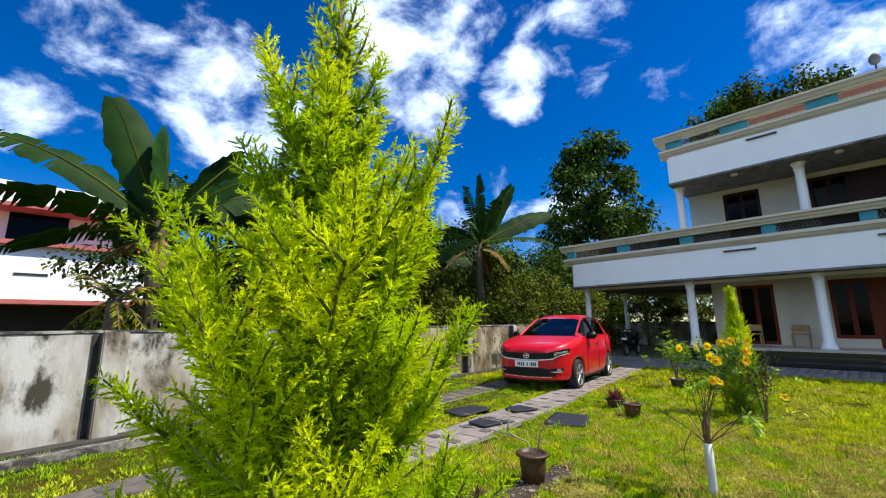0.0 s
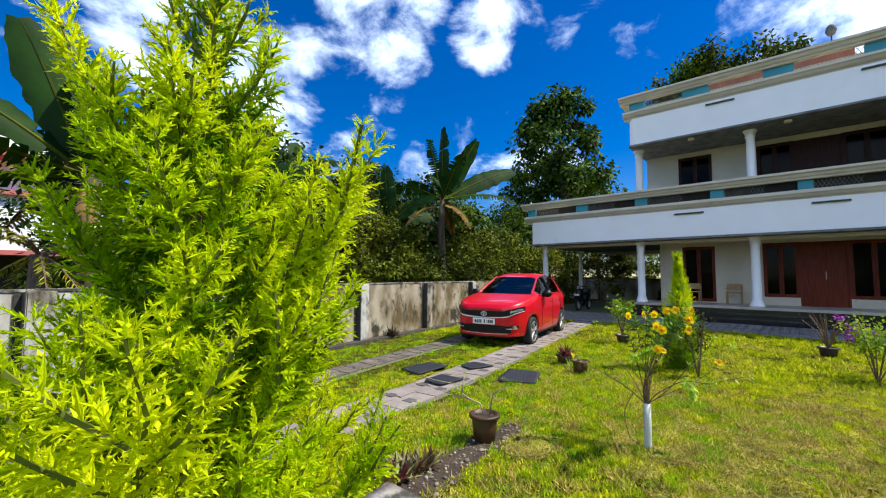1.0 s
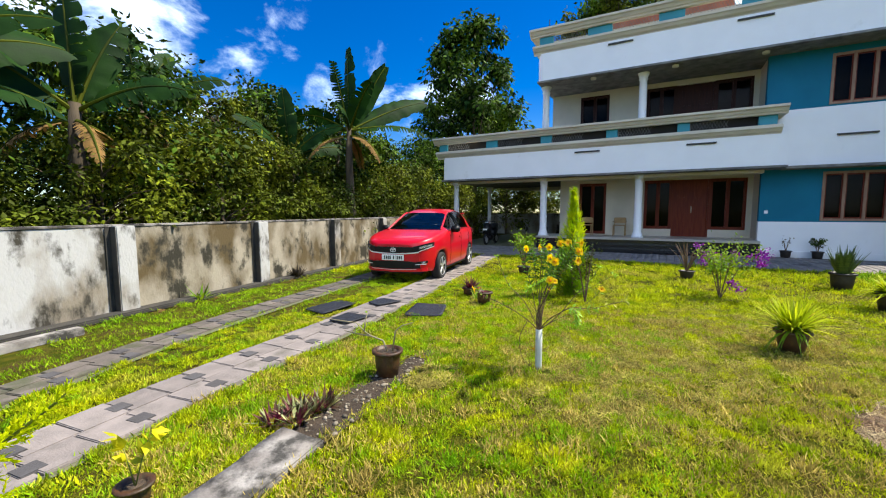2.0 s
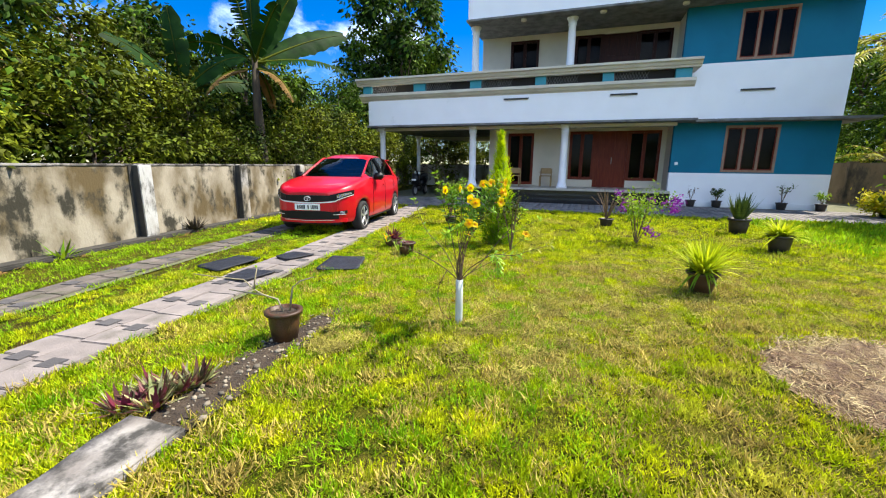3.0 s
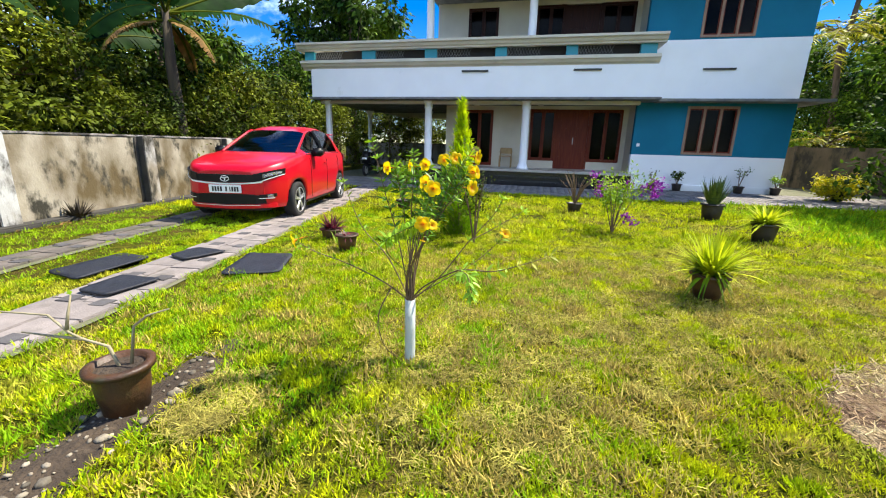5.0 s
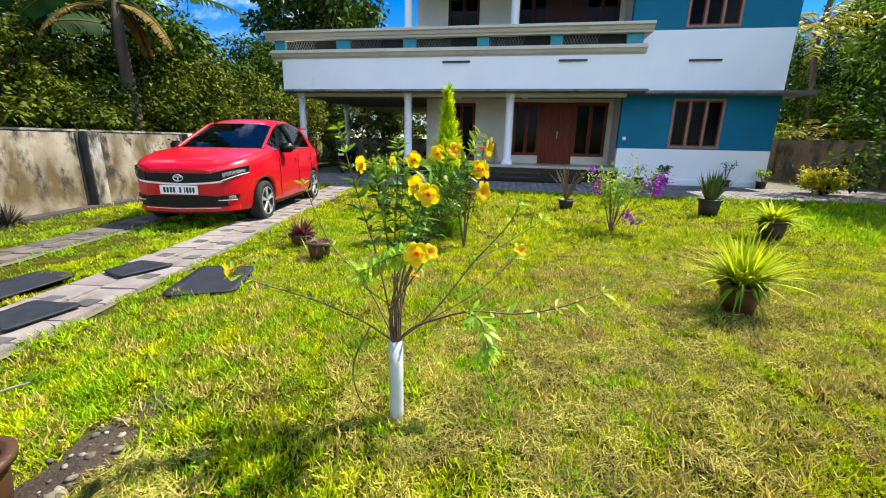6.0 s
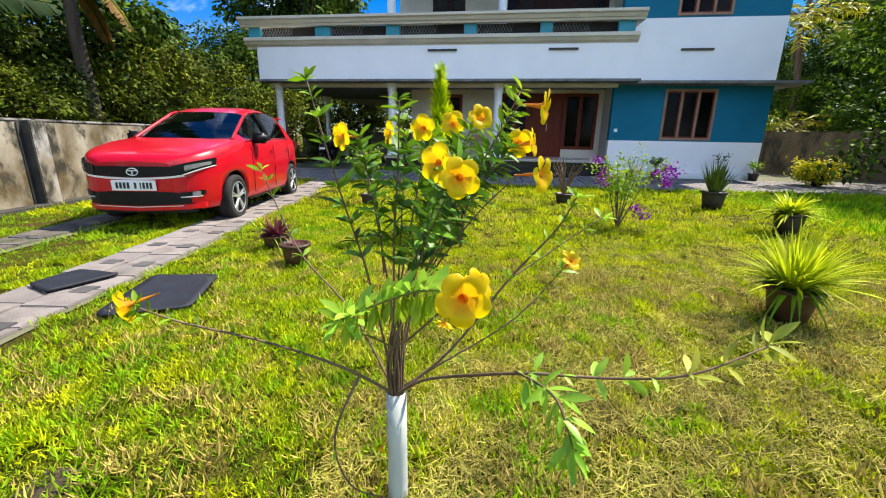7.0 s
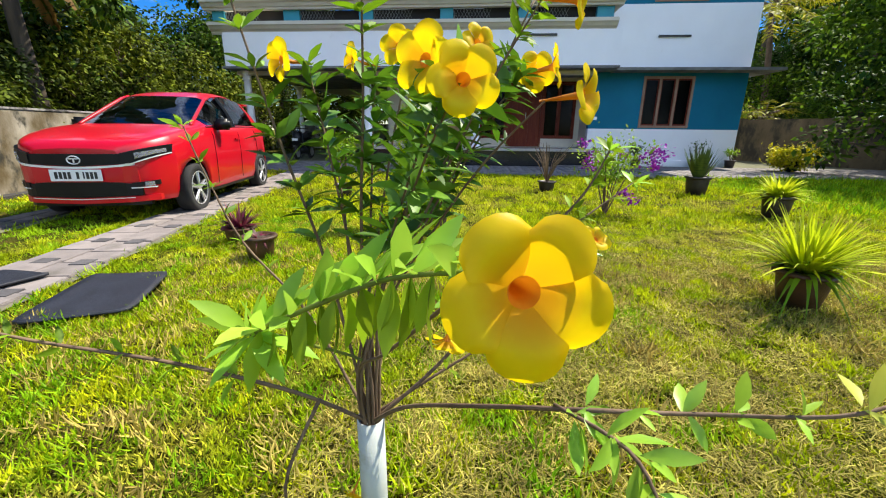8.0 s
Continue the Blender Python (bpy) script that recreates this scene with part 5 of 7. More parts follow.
def cypress(label, leaders, spray, count, x, y, taper=0.74):
    """Leaders of (x, y, height, radius, base): sprays point up and out all over a slender cone; a darker green within
    and low down stands for shade.
    """
    c = thing("conifer", x, y, 0, label, "conifer")
    trunk = bmesh.new()
    twig = bmesh.new()
    outer, inner = [], []
    for lx, ly, h, rad, base, share in leaders:
        tube([(x, y, 0), (lx, ly, base), (lx, ly, h * 0.97)], [0.020 * h / 2, 0.016 * h / 2, 0.003], 7, trunk)
        n = int(count * share)
        u = rng.uniform(0, 1, n) ** 1.25
        z = base + (h - base) * u
        prof = rad * np.clip(np.sin(np.pi * (0.20 + 0.80 * u)) ** 0.8, 0, 1) * (1 - taper * u)
        lump = 1 + 0.30 * np.sin(3 * (a := rng.uniform(0, math.tau, n)) + z * 9) + 0.12 * np.sin(7 * a - z * 17)
        rr = prof * lump * np.sqrt(rng.uniform(0.10, 1.0, n))
        pos = np.stack([lx + rr * np.cos(a), ly + rr * np.sin(a), z], 1)
        out = np.stack([np.cos(a), np.sin(a), np.zeros(n)], 1)
        ax = out * rng.uniform(0.25, 1.0, (n, 1)) + np.array([0, 0, 1]) * rng.uniform(0.45, 1.1, (n, 1)) + rng.normal(0, 0.22, (n, 3))
        pos = pos - unit(ax) * spray * 0.5
        # sprays within, and near a single leader's foot, get the shaded green
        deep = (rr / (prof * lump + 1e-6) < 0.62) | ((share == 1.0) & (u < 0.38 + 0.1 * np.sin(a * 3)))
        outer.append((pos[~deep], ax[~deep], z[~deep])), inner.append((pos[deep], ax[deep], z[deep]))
        for k in range(0, n, 9):
            b = Vector((lx, ly, max(base * 0.8, z[k] - rr[k] * 0.9 - spray * 0.3)))
            tube([b, b.lerp(Vector(pos[k]), 0.6) - Vector((0, 0, 0.02)), Vector(pos[k])], [0.004, 0.003, 0.0015], 4, twig, False)
        # open leading tip: single sprays set round the bare leader
        m = 46
        zt = h * (0.76 + 0.22 * np.arange(m) / m)
        at = np.arange(m) * 2.399
        axt = np.stack([np.cos(at) * 0.75, np.sin(at) * 0.75, np.full(m, 0.75)], 1)
        outer.append((np.stack([np.full(m, lx), np.full(m, ly), zt], 1), axt, zt))
    part("trunk", trunk, M_stem, c, "thin reddish-brown trunk", True)
    part("branchwork", twig, M_stem, c)
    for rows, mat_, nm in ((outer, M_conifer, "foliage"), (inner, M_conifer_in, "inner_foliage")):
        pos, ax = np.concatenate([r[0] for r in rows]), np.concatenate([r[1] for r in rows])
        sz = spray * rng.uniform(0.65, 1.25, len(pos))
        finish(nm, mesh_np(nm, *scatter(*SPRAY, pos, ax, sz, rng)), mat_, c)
    return c


def twig_template():
    """A short scaly twig along +y: two crossed lens blades with alternate nubs."""
    v, f = [], []

    def lens(a, b, side):
        k = len(v)
        a, b, side = np.array(a, float), np.array(b, float), np.array(side, float)
        v.extend([a, a + (b - a) * 0.4 + side, b, a + (b - a) * 0.4 - side])
        f.extend([(k, k + 1, k + 2), (k, k + 2, k + 3)])
    lens((0, 0, 0), (0, 1, 0.06), (0.070, 0, 0))
    lens((0, 0, 0), (0, 1, 0.06), (0, 0, 0.058))
    for i in range(9):
        y, ph = 0.10 + 0.085 * i, i * 2.2
        ln = 0.34 * (1 - 0.45 * y)
        lens((0, y, 0), (ln * 0.72 * math.cos(ph), y + ln * 0.75, ln * 0.72 * math.sin(ph)), (-0.045 * math.sin(ph), 0, 0.045 * math.cos(ph)))
    return np.array(v), np.array(f)


TWIG = twig_template()


def golden_conifer(x, y, h, label):
    """A leader with ascending plumes: every plume bears scaly twigs all round, shade coloured in within, golden
    outside.
    """
    r = np.random.default_rng(77)
    c = thing("conifer", x, y, 0, label, "conifer")
    rows = {"foliage": [], "inner_foliage": []}
    wood = bmesh.new()

    def reach(z):
        return float(np.interp(z, [0.1, 0.8, 1.15, 1.38, 1.52, 1.62, 1.74, h], [0.14, 0.165, 0.168, 0.138, 0.092, 0.066, 0.052, 0.02]))

    def plume(base, out, length, elev, twig, first=0.12, golden_from=0.30, branch=True):
        n = max(6, int(length / 0.0075))
        sv = np.linspace(0, 1, n)
        hor, ver = math.sin(elev) * length, math.cos(elev) * length
        p = np.array(base) + np.outer(sv ** 0.92, out * hor) + np.outer(sv ** 1.18, np.array([0, 0, ver]))
        p += np.cumsum(r.normal(0, 0.0012, (n, 3)), 0)
        tube([tuple(q) for q in p[::4]] + [tuple(p[-1])], list(np.linspace(0.0035 if branch else 0.0018, 0.0008, len(p[::4]) + 1)), 4, wood, False)
        tan = unit(np.gradient(p, axis=0))
        for k in range(n):
            if sv[k] < first:
                continue
            a0 = unit(np.cross(tan[k], [0.3, 0.2, 0.9]))
            b0 = np.cross(tan[k], a0)
            for j in range(4):
                th = k * 1.9 + j * 1.571 + r.uniform(-0.4, 0.4)
                d = tan[k] * r.uniform(0.7, 1.2) + a0 * math.cos(th) + b0 * math.sin(th)
                size = twig * (1.05 - 0.6 * sv[k]) * r.uniform(0.65, 1.3)
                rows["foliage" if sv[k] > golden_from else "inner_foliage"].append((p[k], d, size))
        return p, tan

    tips = [(-0.075, 0.755, 1.40, 0.9), (0.16, 0.70, 1.575, 0.9), (-0.005, 0.80, 1.66, 0.7), (0.02, 0.66, 1.46, 0.8), (0.04, 0.66, 1.28, 0.9)]
    jobs = []
    for k in range(165):
        u = (k / 165) ** 0.85
        zb = 0.10 + (h - 0.22) * u
        a, e = k * 2.399 + r.uniform(-0.3, 0.3), radians(r.uniform(30, 47))
        jobs.append((zb, a, e, reach(min(h, zb + 0.6 * reach(zb))) / math.sin(e) * r.uniform(0.72, 1.12)))
    for tx, ty, tz, _ in tips:
        d, e = math.hypot(tx - x, ty - y), radians(38)
        jobs.append((tz - d / math.tan(e), math.atan2(ty - y, tx - x), e, d / math.sin(e)))
    for zb, a, e, length in jobs:
        out = np.array([math.cos(a), math.sin(a), 0.0])
        high = zb > h - 0.30
        p, tan = plume((x, y, zb), out, length, e, 0.024 if high else 0.036, 0.08 if high else 0.22)
        if length > 0.10:
            for m in range(int(length / 0.032)):
                k = int(len(p) * (0.25 + 0.62 * m / max(1, int(length / 0.032))))
                b = a + (0.95 if m % 2 else -0.95) + r.uniform(-0.4, 0.4)
                plume(p[k], np.array([math.cos(b), math.sin(b), 0.0]), length * r.uniform(0.22, 0.38), radians(r.uniform(25, 55)), 0.026, 0.12, 0.0 if k > len(p) * 0.40 else 0.5, False)
    plume((x, y, h - 0.10), np.array([1.0, 0, 0]), 0.11, 0.03, 0.020, 0.0, 0.0)
    part("trunk", tube([(x, y, -0.02), (x + 0.004, y, h * 0.5), (x, y, h - 0.02)], [0.016, 0.010, 0.0025], 8), M_stem, c, "thin reddish-brown trunk", True)
    part("branchwork", wood, M_green_stem, c)
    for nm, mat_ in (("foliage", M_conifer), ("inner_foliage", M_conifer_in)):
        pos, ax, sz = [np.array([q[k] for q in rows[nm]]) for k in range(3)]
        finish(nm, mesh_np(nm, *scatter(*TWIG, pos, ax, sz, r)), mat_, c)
    return c


golden_conifer(0.10, 0.84, 1.86, "golden cypress with bright feathery yellow-green sprays")
cypress("slender yellow-green cypress on the lawn", [(7.42, 1.87, 1.85, 0.33, 0.05, 1.0)], 0.12, 3600, 7.42, 1.87, 0.76)


# ---- pots and potted plants ----
def pot(x, y, r0, r1, h, material, label, parent_thing):
    """A tapered pot with a rolled rim and soil within."""
    prof = [(r0, 0.0), (r0 + (r1 - r0) * 0.5, h * 0.5), (r1 - 0.012, h * 0.86), (r1 - 0.012, h * 0.87), (r1 + 0.012, h * 0.89), (r1 + 0.014, h * 0.98), (r1, h), (r1 - 0.02, h), (r1 - 0.022, h * 0.90), (0.01, h * 0.88)]
    p = part("pot", lathe(prof, x, y, 0, 28), material, parent_thing, label, True)
    part("soil", lathe([(r1 - 0.026, h * 0.80), (r1 - 0.026, h * 0.905), (0.01, h * 0.93)], x, y, 0, 16), M_soil, p)
    return p


def stems(paths, radius, parent, material, name="stem"):
    for pts in paths:
        part(name, tube(pts, list(np.linspace(radius, radius * 0.4, len(pts))), 6), material, parent, "", True)


plum = thing("potted_plumeria", 2.98, 2.58, 0, "brown clay pot with an almost bare plumeria", "potted plant")
pot(2.98, 2.58, 0.09, 0.126, 0.25, M_pot, "brown clay pot", plum)
stems([[(2.98, 2.58, 0.22), (2.985, 2.63, 0.32), (2.965, 2.75, 0.35), (2.955, 2.81, 0.38), (2.95, 2.91, 0.455), (2.905, 3.11, 0.465), (2.86, 3.31, 0.485)], [(2.955, 2.82, 0.39), (2.98, 2.83, 0.46), (3.0, 2.82, 0.545)],
       [(2.965, 2.75, 0.35), (2.94, 2.87, 0.358), (2.90, 3.01, 0.38)], [(3.01, 2.55, 0.22), (3.035, 2.53, 0.41), (3.06, 2.475, 0.46), (3.09, 2.375, 0.495)]], 0.0085, plum, M_pale_twig, "branch")
p_ = np.array([(2.86, 3.31, 0.485), (3.0, 2.82, 0.545), (3.09, 2.375, 0.495)])
for q in p_:
    leaves("leaf", q[None], rng.normal(0, 0.4, (1, 3)) + np.array([0, 0, 0.7]), 0.04, M_leaf_bright, plum)
plum.location = (3.03, 2.60, 0)


def strap_plant(name, x, y, z, n, length, width, material, parent, spread=0.9, arch=0.6, seed=0):
    """Arching strap leaves from one crown."""
    r = np.random.default_rng(seed)
    V, Fc = [], []
    for k in range(n):
        a, e = r.uniform(0, math.tau), r.uniform(0.25, 1.0) * spread
        L = length * r.uniform(0.65, 1.15)
        d = np.array([math.cos(a) * math.sin(e), math.sin(a) * math.sin(e), math.cos(e)])
        s = unit(np.cross(d, [0, 0, 1]))
        p = np.array([x + 0.03 * math.cos(a), y + 0.03 * math.sin(a), z])
        base = len(V)
        m = 6
        for i in range(m + 1):
            t = i / m
            q = p + d * L * t + np.array([0, 0, -1.0]) * arch * L * t * t * math.sin(e)
            w = width * (0.55 + 0.45 * math.sin(math.pi * min(1, t + 0.25))) * (1 - t ** 3)
            V.append(q - s * w / 2), V.append(q + s * w / 2)
        for i in range(m):
            Fc.append((base + 2 * i, base + 2 * i + 1, base + 2 * i + 3, base + 2 * i + 2))
    return finish(name, mesh_np(name, np.array(V), np.array(Fc)), material, parent)


fern = thing("potted_fern", 5.55, -0.74, 0, "big clump of bright arching fronds in a clay pot", "potted plant")
pot(5.55, -0.74, 0.10, 0.15, 0.24, M_pot, "mossy clay pot", fern)
strap_plant("foliage", 5.55, -0.74, 0.22, 210, 0.52, 0.026, M_fern, fern, 1.1, 0.45, 3)
strap_plant("foliage", 5.55, -0.74, 0.22, 40, 0.36, 0.03, M_leaf_bright, fern, 1.3, 0.9, 4)

snake = thing("snake_plant", 10.3, -2.46, 0, "snake plant with upright mottled leaves in a dark pot", "potted plant")
pot(10.3, -2.46, 0.14, 0.19, 0.33, M_pot_dark, "dark pot", snake)
strap_plant("foliage", 10.3, -2.46, 0.24, 90, 0.60, 0.07, M_snake, snake, 0.60, 0.05, 5)

ros = thing("potted_rosette", 8.35, -2.44, 0, "yellow-green rosette of leaves in a dark pot", "potted plant")
pot(8.35, -2.44, 0.12, 0.17, 0.30, M_pot_dark, "dark rough pot", ros)
strap_plant("foliage", 8.35, -2.44, 0.27, 120, 0.44, 0.05, M_fern, ros, 1.4, 0.5, 6)

brown = thing("potted_succulent", 6.05, 2.95, 0, "brown pot with a trailing brown-leaved plant", "potted plant", "brown pots on the lawn")
pot(6.05, 2.95, 0.085, 0.125, 0.21, M_pot, "brown clay pot", brown)
strap_plant("foliage", 6.05, 2.95, 0.18, 14, 0.16, 0.02, M_rhoeo, brown, 1.2, 0.8, 7)
brown2 = thing("potted_rosette", 6.55, 3.42, 0, "low bowl with a purple-brown spiky rosette", "potted plant", "brown pots on the lawn")
pot(6.55, 3.42, 0.10, 0.14, 0.15, M_pot, "low clay bowl", brown2)
strap_plant("foliage", 6.55, 3.42, 0.14, 90, 0.26, 0.03, M_rhoeo, brown2, 1.25, 0.3, 8)
strap_plant("foliage", 6.3, 3.2, 0.02, 22, 0.22, 0.018, M_leaf_bright, brown2, 1.0, 0.3, 18)


def shrub(name, x, y, z, h, r, n, leaf, material, label, potr=None, stem_n=7, seed=0, flowers=None, category="shrub"):
    """Thin stems that fork upwards, leaves along their outer halves."""
    g = np.random.default_rng(seed)
    t = thing(name, x, y, 0, label, category)
    if potr:
        pot(x, y, potr * 0.72, potr, z + 0.03, M_pot_dark, "dark pot", t)
    P, A = [], []
    for k in range(stem_n):
        a = k * 2.4 + g.uniform(-0.4, 0.4)
        e = Vector((x + r * math.cos(a) * g.uniform(0.3, 1), y + r * math.sin(a) * g.uniform(0.3, 1), z + h * g.uniform(0.6, 1)))
        b = Vector((x, y, z))
        mid = b.lerp(e, 0.5) + Vector((0, 0, 0.12 * h))
        part("stem", tube([b, mid, e], [0.010, 0.007, 0.003], 5), M_stem, t)
        for j in range(n // stem_n):
            u = g.uniform(0.45, 1.05)
            q = (b.lerp(mid, u * 2) if u < 0.5 else mid.lerp(e, u * 2 - 1)) + Vector(g.normal(0, r * 0.17, 3))
            P.append(tuple(q)), A.append(tuple(g.normal(0, 1, 3) + np.array([0, 0, 0.4])))
    leaves("foliage", np.array(P), np.array(A), leaf * g.uniform(0.6, 1.3, len(P)), material, t)
    return t, np.array(P)


purple, pp = shrub("flowering_shrub", 8.3, -0.38, 0.0, 0.92, 0.50, 1000, 0.055, M_leaf_bright, "flowering shrub with clusters of purple blossoms", None, 9, 12)
PET = ([(0, 0, 0), (0.42, 0.45, 0.1), (0.25, 0.95, 0.2), (-0.25, 0.95, 0.2), (-0.42, 0.45, 0.1)], [(0, 1, 2), (0, 2, 3), (0, 3, 4)])
g = np.random.default_rng(5)
clusters = [(8.3 + g.uniform(-0.3, 0.3), -0.42 + g.uniform(-0.52, 0.40), g.uniform(0.60, 0.92)) for k in range(12)] + [(8.3 + g.uniform(-0.2, 0.2), -0.92 + g.uniform(-0.10, 0.08), g.uniform(0.58, 0.86)) for k in range(4)]
clusters += [(8.05, -0.60 + 0.05 * k, 0.24 + 0.04 * k) for k in range(3)]
for c in clusters:
    P = np.array(c) + g.normal(0, 0.036, (26, 3))
    leaves("blossom", P, g.normal(0, 1, (26, 3)), 0.038, M_purple, purple, PET, "purple blossom cluster")

mid_sh, _ = shrub("potted_shrub", 9.3, 3.33, 0.18, 0.85, 0.36, 420, 0.07, M_leaf_bright, "leafy light green shrub in a small dark pot", 0.14, 8, 13, category="potted plant")
dead, _ = shrub("potted_shrub", 10.4, 0.02, 0.16, 0.72, 0.42, 60, 0.03, M_stem, "dry bare shrub in a shallow pot", 0.15, 26, 14, category="potted plant")
shrub("potted_shrub", 6.9, 1.55, 0.0, 0.95, 0.30, 420, 0.05, M_leaf_olive, "sprawling olive shrub beside the cypress", None, 9, 15)
for x, y, hh, n, mt, lb in ((16.35, -2.85, 0.45, 24, M_stem, "almost bare cutting in a dark pot"), (16.4, -3.62, 0.42, 200, M_leaf_forest, "bushy dark green plant in a pot by the house"),
                            (16.4, -5.40, 0.62, 60, M_leaf_forest, "thin tall plant in a pot by the house"), (16.4, -6.42, 0.42, 150, M_leaf_bright, "light green plant in a clay pot by the house corner")):
    t_, _ = shrub("potted_plant", x, y, 0.22, hh, 0.24, n, 0.075, mt, lb, 0.15, 5, int(abs(y) * 10), category="potted plant")
    tagged(t_, group="pots along the house front")
croton, _ = shrub("croton_bush", 15.1, -7.30, 0.0, 0.62, 0.66, 2600, 0.085, M_croton, "yellow and green croton bush spilling over its bed", None, 22, 41)
cr2 = strap_plant("skirt", 15.1, -7.30, 0.02, 60, 0.55, 0.05, M_leaf_forest, croton, 1.1, 0.4, 42)
for x, y, s, mt, lb in ((6.5, 7.72, 80, M_banana_stem, "dark spiky rosette at the foot of the wall"), (4.1, 7.30, 16, M_leaf_bright, "small agave at the foot of the wall")):
    t_ = thing("rosette_plant", x, y, 0, lb, "plant")
    strap_plant("foliage", x, y, 0.0, s, 0.34, 0.045, mt, t_, 1.2, 0.15, s)
rh = thing("rosette_plant", 2.12, 2.72, 0, "clump of purple and green striped spiky leaves", "plant")
for k, (dx, dy) in enumerate(((-0.14, 0.08), (0.0, 0.0), (0.12, -0.02), (0.06, 0.09), (-0.06, -0.05), (0.19, -0.06))):
    strap_plant("foliage", 2.12 + dx, 2.72 + dy, 0.0, 28, 0.17, 0.032, M_rhoeo, rh, 1.15, 0.1, 60 + k)
    strap_plant("foliage", 2.12 + dx, 2.72 + dy, 0.0, 16, 0.18, 0.03, M_variegated, rh, 1.3, 0.12, 160 + k)

seedling = thing("potted_seedling", 1.110, 2.730, 0, "young plant with yellow-green leaves in a small clay pot", "potted plant")
pot(1.110, 2.730, 0.055, 0.075, 0.13, M_pot, "small clay pot", seedling)
stems([[(1.110, 2.730, 0.12), (1.100, 2.760, 0.24), (1.090, 2.800, 0.36)], [(1.110, 2.720, 0.12), (1.140, 2.700, 0.26), (1.170, 2.660, 0.40)]], 0.004, seedling, M_green_stem)
pq = np.array([(1.090, 2.800, 0.36), (1.095, 2.780, 0.30), (1.100, 2.760, 0.24), (1.170, 2.660, 0.40), (1.160, 2.680, 0.34), (1.140, 2.700, 0.27)] * 3)
for q in pq:
    leaves("leaf", q[None], rng.normal(0, 0.7, (1, 3)) + np.array([0, 0, 0.3]), 0.085, M_croton, seedling)

# ---- allamanda bush in its white pipe sleeve ----
bush = thing("allamanda_bush", 3.84, 1.455, 0, "allamanda bush with large yellow trumpet flowers and a pipe sleeve", "flowering bush")
SL = [(3.82, 1.452, 0.0), (3.83, 1.455, 0.2), (3.845, 1.46, 0.385)]
bm = bmesh.new()
seg = 28
rings = [[bm.verts.new((c[0] + r * math.cos(k * math.tau / seg), c[1] + r * math.sin(k * math.tau / seg), c[2])) for k in range(seg)] for c, r in ((SL[0], 0.031), (SL[1], 0.031), (SL[2], 0.031), (SL[2], 0.028), (SL[0], 0.028))]
for a, b in zip(rings, rings[1:]):
    for k in range(seg):
        bm.faces.new((a[k], a[(k + 1) % seg], b[(k + 1) % seg], b[k]))
part("pipe_sleeve", bm, M_pvc, bush, "white plastic pipe sleeve", True)
# centre, facing, radius of each flower
FLOWERS = [((3.217, 1.214, 0.958), (-1, -0.16, 0.20), 0.034), ((3.335, 1.202, 0.935), (-0.5, -0.6, 0.5), 0.022), ((3.51, 1.25, 1.065), (-1, -0.2, 0.1), 0.033), ((3.54, 1.30, 1.088), (-0.8, 0.5, 0.1), 0.033),
           ((3.97, 1.24, 1.19), (-0.8, -0.4, 0.3), 0.032), ((4.05, 1.33, 1.175), (-1, 0.1, 0.3), 0.034), ((3.83, 1.38, 1.155), (-1, 0.3, 0.1), 0.030), ((3.90, 1.133, 1.122), (-0.9, -0.2, 0.0), 0.033),
           ((3.857, 1.10, 1.125), (-0.2, -1, 0.2), 0.033), ((3.66, 1.09, 1.063), (-0.6, -0.9, 0.1), 0.034), ((3.772, 1.085, 1.202), (-0.3, -1, -0.1), 0.034), ((4.03, 0.947, 0.78), (-0.5, -0.4, 0.8), 0.033),
           ((3.818, 1.59, 1.131), (-0.9, 0.6, 0.0), 0.032), ((3.907, 1.489, 1.143), (-0.6, 0.8, 0.1), 0.030), ((3.51, 1.981, 0.764), (-0.5, 0.8, -0.3), 0.035), ((3.80, 1.50, 0.20), (-0.6, 0.3, -0.7), 0.022),
           ((3.36, 1.255, 0.855), (-0.2, 0.3, -1), 0.014)]


def petal_mesh(k):
    """One rounded overlapping petal of a trumpet flower of radius 1, facing +z."""
    bm = bmesh.new()
    n, m = 9, 9
    rows = []
    for i in range(n + 1):
        t = i / n
        row = []
        for j in range(m + 1):
            s = 2 * j / m - 1
            rad = 0.20 + 0.82 * t
            half = radians(36) * float(np.interp(t, [0, 0.3, 0.6, 0.85, 1], [1.0, 1.02, 1.12, 1.14, 1.0]))
            end = math.sqrt(max(0, 1 - (s * 0.94) ** 2))
            rad = rad * (1 - max(0, t - 0.4) / 0.6 * (1 - end) * 0.36)
            a = k * math.tau / 5 + s * half
            z = -0.28 * (1 - t) ** 2 + 0.10 * s * t + 0.04 * math.sin(math.pi * t) - 0.10 * t ** 3 - 0.03 * s * s + 0.02 * math.sin(5 * s + k * 2) * t
            row.append(bm.verts.new((rad * math.cos(a), rad * math.sin(a), z)))
        rows.append(row)
    for a, b in zip(rows, rows[1:]):
        for j in range(m):
            bm.faces.new((a[j], a[j + 1], b[j + 1], b[j]))
    me = bpy.data.meshes.new("petal")
    bm.to_mesh(me)
    bm.free()
    me.shade_smooth()
    me.materials.append(M_yellow)
    return me


